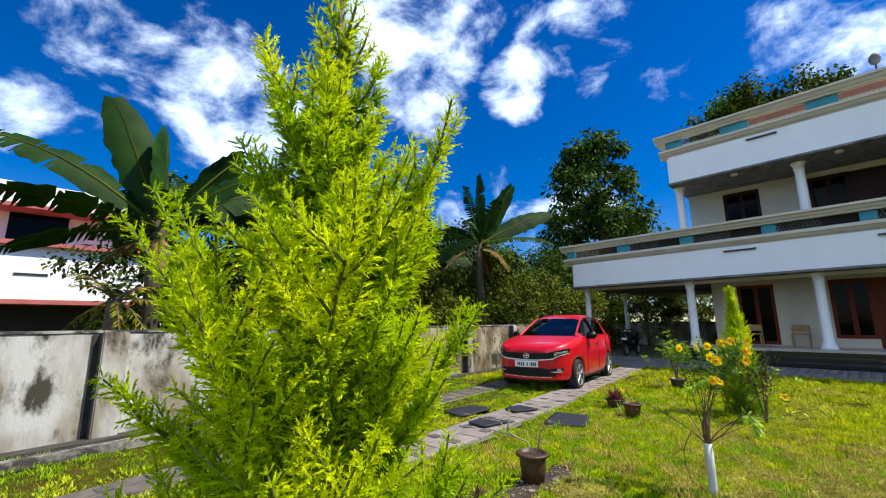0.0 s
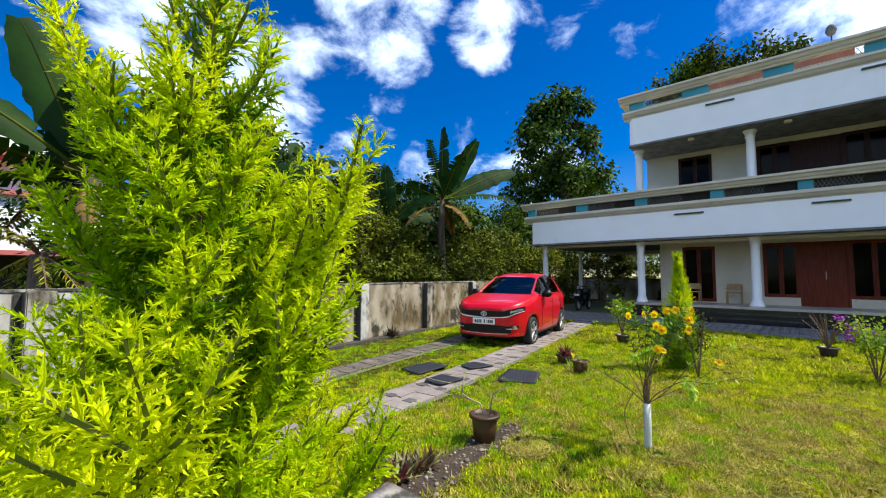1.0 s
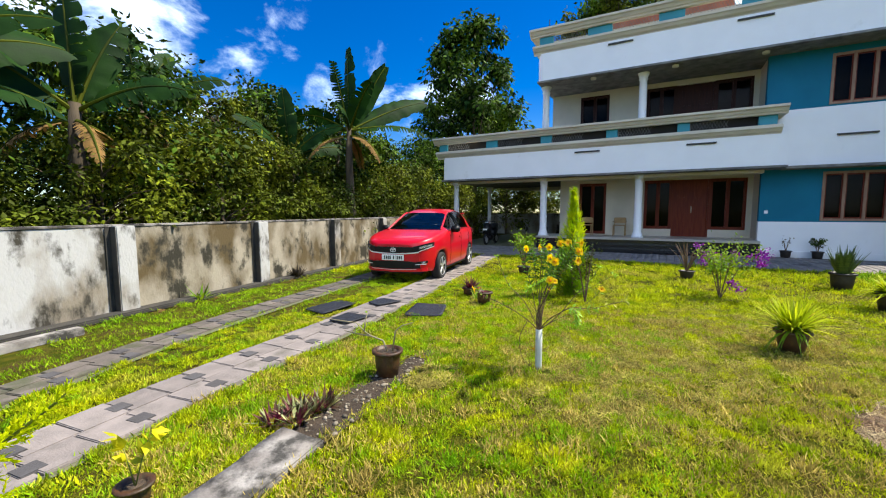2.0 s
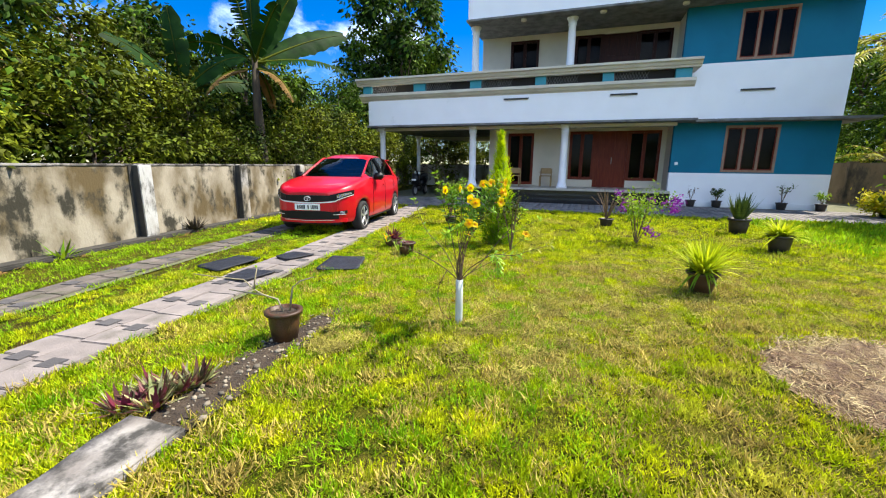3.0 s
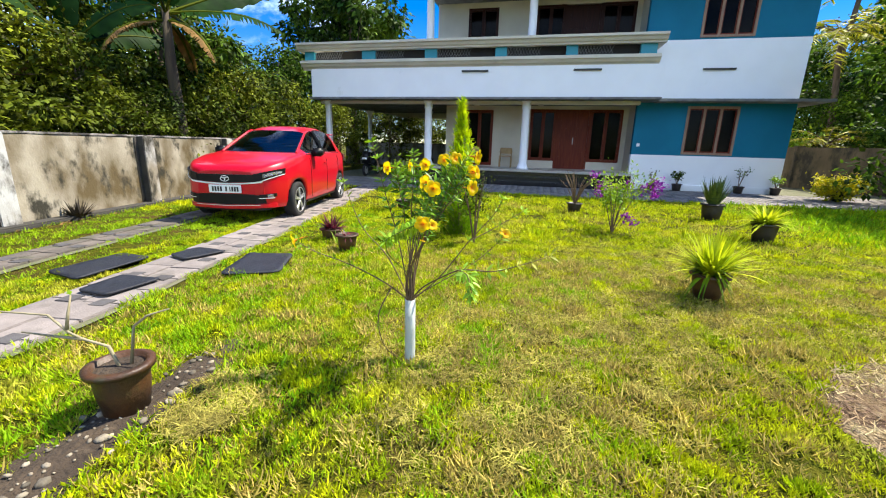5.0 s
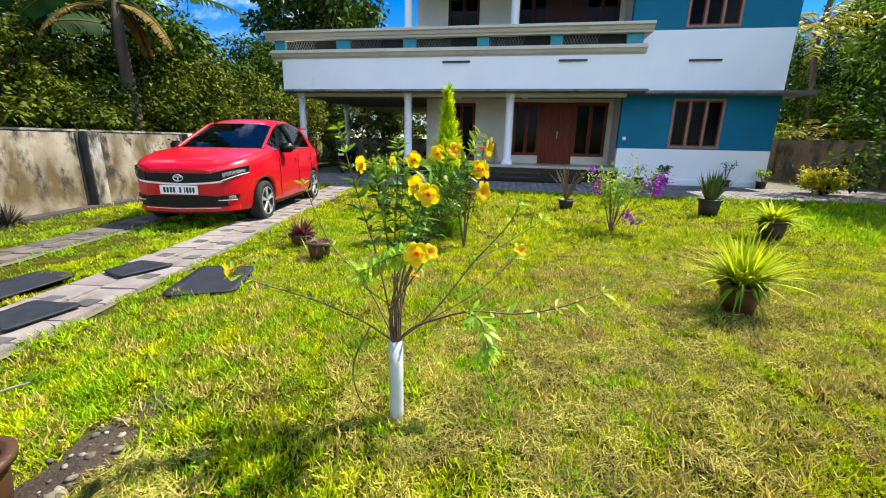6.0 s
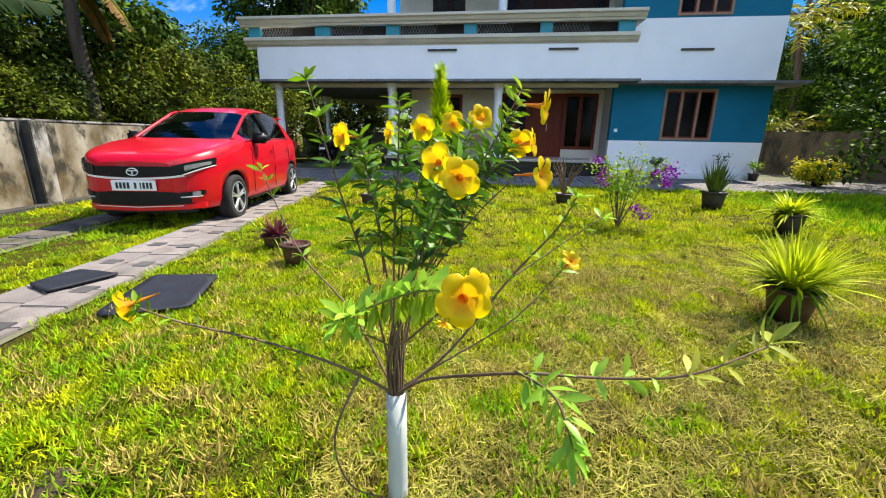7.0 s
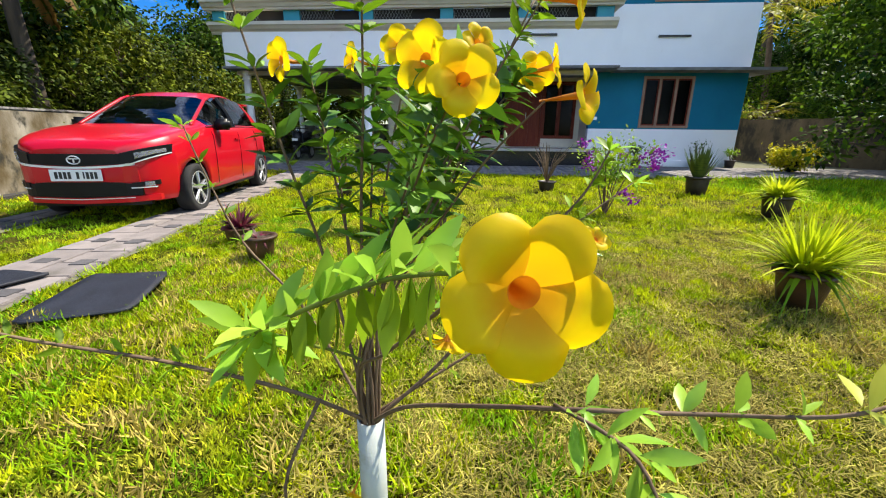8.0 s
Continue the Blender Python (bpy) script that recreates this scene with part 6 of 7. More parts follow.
PETALS = [petal_mesh(k) for k in range(5)]
bm = bmesh.new()
prof = [(0.206, -0.290), (0.165, -0.37), (0.12, -0.56), (0.10, -0.9), (0.05, -1.5), (0.035, -1.9)]
rings = [[bm.verts.new((r * math.cos(k * math.tau / 15), r * math.sin(k * math.tau / 15), h)) for k in range(15)] for r, h in prof]
for a, b in zip(rings, rings[1:]):
    for k in range(15):
        bm.faces.new((a[k], b[k], b[(k + 1) % 15], a[(k + 1) % 15]))
bm.faces.new(rings[-1])
TRUMPET = bpy.data.meshes.new("flower")
bm.to_mesh(TRUMPET)
bm.free()
TRUMPET.shade_smooth()
TRUMPET.materials.append(M_throat)
for i, (c, d, r) in enumerate(FLOWERS):
    fl = new("flower", TRUMPET)
    fl.parent = bush
    q = Vector(d).to_track_quat("Z", "Y").to_matrix().to_4x4() @ pose(0, 0, 0, 0, 0, 52 + 31 * i)
    fl.matrix_basis = Matrix.Translation(Vector(c) - bush.location) @ q @ Matrix.Scale(r * (0.94 if i == 0 else 1.14), 4)
    for me in PETALS:
        pe = new("petal", me)
        pe.parent = fl

TOP = Vector((3.845, 1.46, 0.37))
BR = []


def branch(pts, r0=0.006, r1=0.002, material=M_stem):
    pts = [Vector(p) for p in pts]
    fine = []
    for i in range(len(pts) - 1):
        p0, p1, p2, p3 = pts[max(0, i - 1)], pts[i], pts[i + 1], pts[min(len(pts) - 1, i + 2)]
        for k in range(5):
            t = k / 5
            fine.append(0.5 * ((2 * p1) + (p2 - p0) * t + (2 * p0 - 5 * p1 + 4 * p2 - p3) * t * t + (3 * p1 - p0 - 3 * p2 + p3) * t ** 3))
    fine.append(pts[-1])
    part("branch", tube(fine, list(np.linspace(r0, r1, len(fine))), 6), material, bush, "", True)
    BR.append(fine)


# a tight sheaf of stems rises from the sleeve and fans out well above it
for k, (c, d, r) in enumerate(FLOWERS[:14]):
    c = Vector(c) - Vector(d).normalized() * r * 1.9
    a = k * 2.4
    foot = TOP + Vector((0.018 * math.cos(a), 0.018 * math.sin(a), 0))
    neck = TOP + Vector((0.024 * math.cos(a), 0.024 * math.sin(a), 0.13 + 0.02 * math.sin(k)))
    if k == 0:
        branch([foot, neck, (3.62, 1.50, 0.70), (3.46, 1.455, 0.80), (3.373, 1.417, 0.850), (3.345, 1.345, 0.893), (3.315, 1.285, 0.926), c], 0.0032, 0.0016, M_green_stem)
    elif k == 1:
        branch([foot, neck, (3.60, 1.36, 0.70), (3.42, 1.24, 0.88), c], 0.004, 0.0016)
    elif k == 11:
        branch([foot, (3.88, 1.33, 0.47), (3.95, 1.12, 0.60), c], 0.004, 0.002)
    else:
        hub = TOP.lerp(c, 0.42) * 0.35 + (TOP + Vector((0.01 * math.cos(a), 0.012 * math.sin(a), 0.30))) * 0.65
        branch([foot, neck, hub, hub.lerp(c, 0.6) + Vector((0, 0, 0.03)), c], 0.004, 0.0014)
SHOOTS = len(BR)
branch([TOP, (3.76, 1.58, 0.50), (3.66, 1.74, 0.62), (3.58, 1.90, 0.70), (3.53, 1.96, 0.755)], 0.005, 0.002)
branch([TOP, (3.74, 1.36, 0.50), (3.60, 1.22, 0.62), (3.50, 1.10, 0.70), (3.50, 0.96, 0.705), (3.45, 0.85, 0.755), (3.49, 0.715, 0.80)], 0.005, 0.0016)
branch([(3.52, 1.13, 0.69), (3.44, 1.07, 0.70), (3.40, 1.045, 0.66), (3.39, 1.03, 0.61)], 0.003, 0.0014)
branch([TOP, (3.88, 1.30, 0.52), (3.92, 1.14, 0.74), (3.94, 1.016, 0.89), (3.95, 0.97, 0.98)], 0.005, 0.002)
branch([(3.92, 1.14, 0.74), (4.02, 1.02, 0.80), (4.10, 0.86, 0.90)], 0.003, 0.0015)
branch([(3.78, 1.55, 0.47), (3.70, 1.60, 0.32), (3.74, 1.58, 0.12), (3.80, 1.5, 0.02)], 0.004, 0.002)
branch([TOP, (3.92, 1.62, 0.60), (4.02, 1.82, 0.74), (4.06, 1.92, 0.90), (4.06, 1.96, 1.02)], 0.004, 0.0016)
branch([TOP, (3.83, 1.53, 0.75), (3.82, 1.60, 1.0), (3.80, 1.66, 1.262)], 0.004, 0.0016)
branch([TOP, (3.84, 1.46, 0.8), (3.82, 1.44, 1.05), (3.785, 1.425, 1.215)], 0.004, 0.0016)
branch([TOP, (3.88, 1.38, 0.8), (3.90, 1.24, 1.05), (3.935, 1.14, 1.25)], 0.004, 0.0016)
branch([TOP, (4.0, 1.5, 0.62), (4.2, 1.4, 0.82), (4.36, 1.30, 0.92)], 0.004, 0.0016)
branch([(3.90, 1.42, 0.75), (4.0, 1.36, 0.95), (4.02, 1.30, 1.10)], 0.003, 0.0014)
branch([(3.88, 1.50, 0.75), (3.96, 1.54, 0.92), (3.98, 1.58, 1.06)], 0.003, 0.0014)
LONG = ([(0, 0, 0), (0.10, 0.25, 0.03), (0.155, 0.5, 0.02), (0.10, 0.78, -0.05), (0, 1.0, -0.14), (-0.10, 0.78, -0.05), (-0.155, 0.5, 0.02), (-0.10, 0.25, 0.03), (0, 0.25, -0.005), (0, 0.5, -0.02), (0, 0.78, -0.08)],
        [(0, 1, 8), (0, 8, 7), (1, 2, 9), (1, 9, 8), (8, 9, 7), (7, 9, 6), (2, 3, 10), (2, 10, 9), (9, 10, 6), (6, 10, 5), (3, 4, 10), (10, 4, 5)])
g = np.random.default_rng(17)
FRESH, DEEP, PALE, LIT = ([], [], []), ([], [], []), ([], [], []), ([], [], [])


def whorl(bucket, at, dirn, n, size, lift=0.0, open_=1.0):
    """n lance leaves round a node, spread away from the shoot."""
    dirn = np.array(tuple(dirn), float)
    a0 = unit(np.cross(dirn, [0.3, 0.2, 1]))
    b0 = np.cross(dirn, a0)
    ph = g.uniform(0, math.tau)
    for j in range(n):
        if g.uniform() < 0.92:
            th = ph + j * math.tau / n + g.uniform(-0.25, 0.25)
            bucket[0].append(tuple(np.array(tuple(at)) + g.normal(0, 0.003, 3)))
            bucket[1].append(tuple(dirn * g.uniform(0.3, 0.9) + (a0 * math.cos(th) + b0 * math.sin(th)) * open_ + np.array([0, 0, lift + g.uniform(-0.2, 0.2)])))
            bucket[2].append(size * g.uniform(0.7, 1.25))


for bi, fine in enumerate(BR):
    n = len(fine)
    way = [(fine[min(k + 1, n - 1)] - fine[max(0, k - 1)]).normalized() for k in range(n)]
    if bi == SHOOTS + 1:
        for k in range(int(n * 0.50), n, 2):
            whorl(PALE if k > n * 0.78 else LIT, fine[k], way[k], 5, 0.046 if k % 6 < 4 else 0.034)
        whorl(PALE, fine[-1], way[-1], 7, 0.052)
    elif bi in (SHOOTS, SHOOTS + 3, SHOOTS + 4, SHOOTS + 6, SHOOTS + 10, 11):
        for k in range(int(n * 0.40), n, 2):
            whorl(FRESH, fine[k], way[k], 5, 0.040)
        whorl(LIT, fine[-1], way[-1], 6, 0.046)
    elif bi == SHOOTS + 2:
        for k in range(2, n, 2):
            whorl(LIT, fine[k], way[k], 7, 0.050, -0.2)
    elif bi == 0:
        # the near spray: paler leaves, the light in their colour, above its arching shoot, others hang below
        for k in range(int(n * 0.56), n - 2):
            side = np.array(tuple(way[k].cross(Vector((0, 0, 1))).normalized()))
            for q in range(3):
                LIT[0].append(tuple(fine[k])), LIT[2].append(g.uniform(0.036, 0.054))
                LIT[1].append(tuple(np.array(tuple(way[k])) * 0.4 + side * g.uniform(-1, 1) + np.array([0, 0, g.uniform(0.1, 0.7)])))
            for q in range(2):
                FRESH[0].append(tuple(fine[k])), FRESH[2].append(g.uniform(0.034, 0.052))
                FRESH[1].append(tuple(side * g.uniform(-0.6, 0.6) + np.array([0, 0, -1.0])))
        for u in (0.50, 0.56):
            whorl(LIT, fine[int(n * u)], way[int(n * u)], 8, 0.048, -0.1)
    elif bi == SHOOTS + 5:
        whorl(FRESH, fine[6], way[6], 4, 0.036)
    elif bi in (1, 9):
        for k in range(int(n * 0.7), n - 3, 3):
            whorl(DEEP, fine[k], way[k], 4, 0.034)
    else:
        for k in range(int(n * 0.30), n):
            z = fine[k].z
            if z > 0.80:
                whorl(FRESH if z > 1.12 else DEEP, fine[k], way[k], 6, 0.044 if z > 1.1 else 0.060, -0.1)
for bucket, mat_, say in ((FRESH, M_leaf_bright, "glossy light green lance-shaped leaves"), (DEEP, M_leaf_deep, "darker lance-shaped leaves"), (PALE, M_variegated_leaf, "pale yellowish leaves"), (LIT, M_leaf_pale, "leaves in a bright tone that carries the light")):
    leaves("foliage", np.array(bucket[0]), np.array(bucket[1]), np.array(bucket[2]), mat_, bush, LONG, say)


# ---- neighbour's house beyond the wall ----
nb = thing("neighbour_house", -4.0, 22.0, 0, "white two-storey house with faded red bands beyond the wall", "house")
# near-black colour puts the shade into the neighbour's ground floor
part("wall", box(-16, 3.0, 20.0, 30.0, 0, 2.2), M_dark, nb, "ground floor, its shade given by a dark colour")
part("wall", box(-16, 3.1, 19.2, 30.0, 2.2, 4.0, 0.02), M_white, nb, "white balcony wall")
part("wall", box(-16, 3.0, 20.2, 30.0, 4.0, 5.3), M_white, nb)
part("parapet", box(-16, 3.2, 19.4, 30.0, 5.3, 6.1, 0.02), M_white, nb, "white roof parapet")
for z0, z1, y in ((2.05, 2.2, 19.0), (3.95, 4.1, 19.0), (5.22, 5.36, 19.2)):
    part("band", box(-16.1, 3.3, y, y + 1.0, z0, z1, 0.01), M_pinkred, nb, "faded red painted band")
for x in (-1.6, -6.0, 1.2):
    part("window", box(x, x + 1.5, 20.15, 20.25, 4.1, 5.2), M_glass, nb, "dark window")
for x, z in ((-1.2, 3.0), (-4.5, 3.4), (1.4, 3.0)):
    part("slot", box(x, x + 0.8, 19.17, 19.21, z, z + 0.06), M_iron, nb)

# ---- roof terrace: planters, shrubs, tiled hut edge, dish ----
part("terrace_ridge", box(16.9, 18.2, -1.2, 2.6, 7.9, 8.45, 0.03), M_tile, house, "terracotta tiled ledge on the terrace")
for i, (x, y, h, r, n) in enumerate(((17.4, 4.0, 1.3, 0.55, 800), (17.6, 3.2, 2.1, 0.7, 1300), (17.6, 2.4, 2.3, 0.8, 1500), (17.8, 1.5, 1.7, 0.7, 1100), (17.9, 0.7, 1.9, 0.7, 1200), (17.7, 0.1, 1.5, 0.6, 900), (18.6, 2.0, 2.0, 0.8, 600))):
    t_ = thing("potted_tree", x, y, 7.5, "leafy potted shrub on the roof terrace", "potted plant", "shrubs on the roof terrace")
    part("pot", lathe([(0.20, 0), (0.28, 0.42), (0.30, 0.45), (0.27, 0.46), (0.02, 0.44)], x, y, 7.5, 20), M_pot_dark, t_, "dark planter", True)
    g = np.random.default_rng(80 + i)
    P, A = [], []
    for k in range(11):
        a = k * 2.4
        e = Vector((x + r * math.cos(a) * g.uniform(0.3, 1), y + r * math.sin(a) * g.uniform(0.3, 1), 7.95 + h * g.uniform(0.45, 1)))
        b = Vector((x, y, 7.9))
        part("stem", tube([b, b.lerp(e, 0.5) + Vector((0, 0, 0.15)), e], [0.025, 0.016, 0.006], 5), M_bark, t_)
        q = np.array([tuple(b.lerp(e, u)) for u in g.uniform(0.6, 1.05, n // 11)]) + g.normal(0, 0.16, (n // 11, 3))
        P.append(q), A.append(g.normal(0, 1, q.shape) + np.array([0, 0, -0.2]))
    leaves("foliage", np.concatenate(P), np.concatenate(A), 0.17, M_leaf_forest if i % 2 else M_leaf_olive, t_)
dish = thing("roof_vent", 17.0, -0.72, 8.0, "small grey turbine vent on a pole", "vent")
part("pole", tube([(17.0, -0.72, 7.5), (17.0, -0.72, 9.0)], [0.02, 0.02], 8), M_iron, dish)
part("head", lathe([(0.03, 0), (0.10, 0.05), (0.14, 0.16), (0.12, 0.28), (0.05, 0.36), (0.02, 0.38)], 17.0, -0.72, 8.98, 18), M_slab, dish, "", True)
for dy in (-0.12, 0.12):
    part("stay", tube([(17.0, -0.72 + dy, 7.9), (17.0, -0.72, 8.7)], [0.008, 0.008], 5), M_iron, dish)
rod = thing("pole", 17.2, 4.85, 7.5, "thin dark metal rod on the terrace", "pole")
part("rod", tube([(16.6, 4.75, 7.5), (16.6, 4.75, 8.9)], [0.02, 0.015], 6), M_iron, rod)

# ---- far compound wall beyond the house ----
far = thing("boundary_wall", 19.5, -10.2, 0, "old stained boundary wall beyond the house, tree shade in its dark colour", "wall", kind="structure")
for i in range(4):
    a, b = Vector((23.4, -7.4, 0)).lerp(Vector((12.0, -13.6, 0)), i / 4), Vector((23.4, -7.4, 0)).lerp(Vector((12.0, -13.6, 0)), (i + 1) / 4)
    d = (b - a).normalized()
    nrm = Vector((-d.y, d.x, 0)) * 0.1
    bm = bmesh.new()
    v = [bm.verts.new(p + Vector((0, 0, z))) for z in (0, 1.55) for p in (a - nrm, b - nrm, b + nrm, a + nrm)]
    for f in ((0, 3, 2, 1), (4, 5, 6, 7), (0, 1, 5, 4), (1, 2, 6, 5), (2, 3, 7, 6), (3, 0, 4, 7)):
        bm.faces.new([v[k] for k in f])
    part("panel", bm, M_shaded_wall, far)
    part("pier", box(a.x - 0.14, a.x + 0.14, a.y - 0.14, a.y + 0.14, 0, 1.6, 0.01), M_shaded_wall, far)
hedge, _ = shrub("hedge", 22.6, -9.3, 0.9, 1.1, 1.3, 900, 0.16, M_leaf_bright, "bright green shrubs above the boundary wall", None, 14, 91)
# low wall seen through the porch
pw = thing("boundary_wall", 27.0, 9.0, 0, "low pale wall behind the porch", "wall", kind="structure")
part("panel", box(26.4, 26.6, 4.95, 13.0, 0, 1.3, 0.01), M_wallwhite, pw)
part("coping", box(26.35, 26.65, 4.95, 13.0, 1.3, 1.36, 0.01), M_concrete, pw)

# ---- beds: soil strip with pebbles, old concrete slab, dry mulch patch ----
bm = bmesh.new()
xs2 = np.linspace(1.9, 3.75, 26)
rows = []
for x in xs2:
    c = 2.50 + 0.05 * (x - 2) + 0.02 * math.sin(5 * x)
    w = 0.17 + 0.05 * noise.noise(Vector((x * 3, 0.3, 9))) - 0.07 * max(0, x - 3.2) / 0.55
    rows.append([bm.verts.new((x, c + w * s, 0.004 + 0.016 * (1 - abs(s)) + 0.008 * noise.noise(Vector((x * 6, s * 4, 2))))) for s in (-1, -0.6, -0.2, 0.2, 0.6, 1)])
for a, b in zip(rows, rows[1:]):
    for k in range(5):
        bm.faces.new((a[k], b[k], b[k + 1], a[k + 1]))
bed = tagged(part("soil_bed", bm, M_soil, None, "", True), "bare soil bed edged with small stones", "soil", kind="structure")
g = np.random.default_rng(3)
ico = bmesh.new()
bmesh.ops.create_icosphere(ico, subdivisions=1, radius=1.0)
tv, tf = np.array([tuple(v.co) for v in ico.verts]) * np.array([0.7, 1.0, 0.45]), np.array([[v.index for v in f.verts] for f in ico.faces])
ico.free()
n = 170
px = g.uniform(1.92, 3.6, n)
py = 2.50 + 0.05 * (px - 2) + g.normal(0, 0.09, n)
v, f = scatter(tv, tf, np.stack([px, py, np.full(n, 0.018)], 1), np.stack([g.normal(0, 1, n), g.normal(0, 1, n), np.zeros(n)], 1), 0.007 + 0.024 * g.uniform(0, 1, n) ** 2, rng)
tagged(finish("pebbles", mesh_np("pebbles", v, f), M_pebble), "pale pebbles scattered over the soil bed", "stones", kind="stuff")
slab = thing("concrete_slab", 1.75, 2.45, 0, "weathered concrete slab sunk into the grass", "slab", kind="structure")
bm = box(-0.62, 0.20, -0.17, 0.17, -0.02, 0.05, 0.015)
bmesh.ops.subdivide_edges(bm, edges=bm.edges[:], cuts=3, use_grid_fill=True)
for v_ in bm.verts:
    v_.co += Vector((0.02, 0.02, 0.008)) * noise.noise(v_.co * 9)
bm.transform(pose(1.75, 2.45, 0, 0, 0, 8))
part("block", bm, M_concrete, slab, "", True)
bm = bmesh.new()
cen = bm.verts.new((3.75, -1.55, 0.05))
ring0, ring1 = [], []
for k in range(48):
    a = k * math.tau / 48
    r = 0.86 + 0.10 * noise.noise(Vector((math.cos(a) * 1.5, math.sin(a) * 1.5, 4)))
    ring0.append(bm.verts.new((3.75 + 0.6 * r * math.cos(a), -1.55 + 0.6 * r * math.sin(a), 0.045 + 0.02 * noise.noise(Vector((a * 3, 1, 1))))))
    ring1.append(bm.verts.new((3.75 + r * math.cos(a), -1.55 + r * math.sin(a), 0.0)))
for k in range(48):
    bm.faces.new((cen, ring0[k], ring0[(k + 1) % 48]))
    bm.faces.new((ring0[k], ring1[k], ring1[(k + 1) % 48], ring0[(k + 1) % 48]))
M_mulch = surface("dry_mulch", (0.19, 0.125, 0.055), (0.10, 0.055, 0.030), 14, 1.0, 1.0, 55, stain=(0.36, 0.28, 0.15), stain_scale=6, stain_at=(0.5, 0.7), bump_far=0.04)
M_straw = surface("straw", (0.50, 0.40, 0.18), (0.20, 0.11, 0.06), 5, 0.8, 0, isle=0.5)
tagged(part("mulch_bed", bm, M_mulch, None, "", True), "round bed of dry reddish mulch and straw", "mulch", kind="structure")
n = 5200
a, r = g.uniform(0, math.tau, n), 0.84 * np.sqrt(g.uniform(0, 1, n))
P = np.stack([3.75 + r * np.cos(a), -1.55 + r * np.sin(a), 0.012 + 0.045 * (1 - r)], 1)
v, f = scatter([(-0.035, 0, 0), (0.035, 0, 0), (0.03, 1, 0.1), (-0.03, 1, 0.1)], [(0, 1, 2), (0, 2, 3)], P, np.stack([g.normal(0, 1, n), g.normal(0, 1, n), g.uniform(0, 0.5, n)], 1), g.uniform(0.02, 0.07, n), rng)
tagged(finish("straw", mesh_np("straw", v, f), M_straw), "dry straw litter on the round bed", "straw", kind="stuff")
# dry leaf litter on the forest side of the wall foot
n = 500
px = g.uniform(-3, 9, n)
P = np.stack([px, wall_y(px) - g.uniform(0.12, 0.5, n), np.full(n, 0.02)], 1)
v, f = scatter(*LEAF, P, np.stack([g.normal(0, 1, n), g.normal(0, 1, n), np.zeros(n)], 1), g.uniform(0.02, 0.06, n), rng)
tagged(finish("leaf_litter", mesh_np("leaf_litter", v, f), M_banana_dry), "dry brown leaves along the wall foot", "leaves", kind="stuff")

# ---- pavers: each a bevelled block ----


def paver_mesh(lx, ly, name, material):
    b = box(-lx / 2, lx / 2, -ly / 2, ly / 2, -0.02, 0.03, 0.006)
    me = bpy.data.meshes.new(name)
    b.to_mesh(me)
    b.free()
    me.materials.append(material)
    return me


def lay_strip(pts, width, parent, x0, x1, across, material=M_paver):
    """Rows of slabs across a track, every other one with small dark setts between."""
    w = width / across
    big, small = paver_mesh(0.295, w - 0.008, "paver", material), paver_mesh(0.135, 0.135, "paver", M_paver_dark)
    x, i = x0, 0
    while x < x1:
        y = float(smoothed(x, pts))
        slope = math.degrees(math.atan((float(smoothed(x + 0.3, pts)) - float(smoothed(x - 0.3, pts))) / 0.6))
        for k in range(across):
            p = new("paver", big)
            p.parent = parent
            p.matrix_basis = Matrix.Translation((x, y + (k - (across - 1) / 2) * w + rng.normal(0, 0.002), rng.normal(0, 0.002))) @ pose(0, 0, 0, rng.normal(0, 0.5), rng.normal(0, 0.5), slope + rng.normal(0, 0.6))
        if i % 2 == 0:
            for k in range(across):
                p = new("paver", small)
                p.parent = parent
                p.matrix_basis = Matrix.Translation((x + 0.15, y + (k - (across - 1) / 2) * w, 0.006)) @ pose(0, 0, 0, 0, 0, slope + 0.5)
        x += 0.30
        i += 1


lay_strip(STRIP_R, 0.64, drive_right, -1.0, 13.0, 2)
lay_strip(STRIP_L, 0.44, drive_left, -1.0, 13.0, 2, M_paver_old)
verts, faces = [], []
cube = np.array([(x, y, z) for z in (0, 1) for y in (0, 1) for x in (0, 1)], float)
cf = np.array([(4, 5, 7, 6), (0, 1, 5, 4), (1, 3, 7, 5), (3, 2, 6, 7), (2, 0, 4, 6)])
near, small2 = [], paver_mesh(0.195, 0.195, "paver", M_paver)
for i in range(16):
    for j in range(115):
        x, y = 13.15 + 0.2 * i, -13.6 + 0.2 * j
        if x > 16.2 or (y > -1.1 and y < 3.1 and x > 15.5):
            continue
        if x < 13.7 and -6.0 < y < 9.0 and len(near) < 240:
            p = new("paver", small2)
            p.parent = forecourt
            p.matrix_basis = Matrix.Translation((x + 0.1, y + 0.1, rng.normal(0, 0.002)))
            near.append(p)
        else:
            faces.append(cf + len(verts) * 8)
            verts.append(cube * np.array([0.19, 0.19, 0.018]) + np.array([x + 0.005, y + 0.005, 0.011 + rng.uniform(0, 0.004)]))
M_paver_far = surface("grey_pavers_joined", (0.25, 0.225, 0.21), (0.18, 0.165, 0.155), 7, 0.9, 0.3, 70, stain=(0.12, 0.12, 0.10), stain_scale=1.5, stain_at=(0.55, 0.72), isle=0.2)
pf = finish("pavers", mesh_np("pavers", np.concatenate(verts), np.concatenate(faces)), M_paver_far, None)
pf.parent = forecourt
tagged(pf, "small grey pavers of the forecourt", kind="stuff")

# ---- grass: blades in tufts, denser near the walk, none on beds and tracks ----


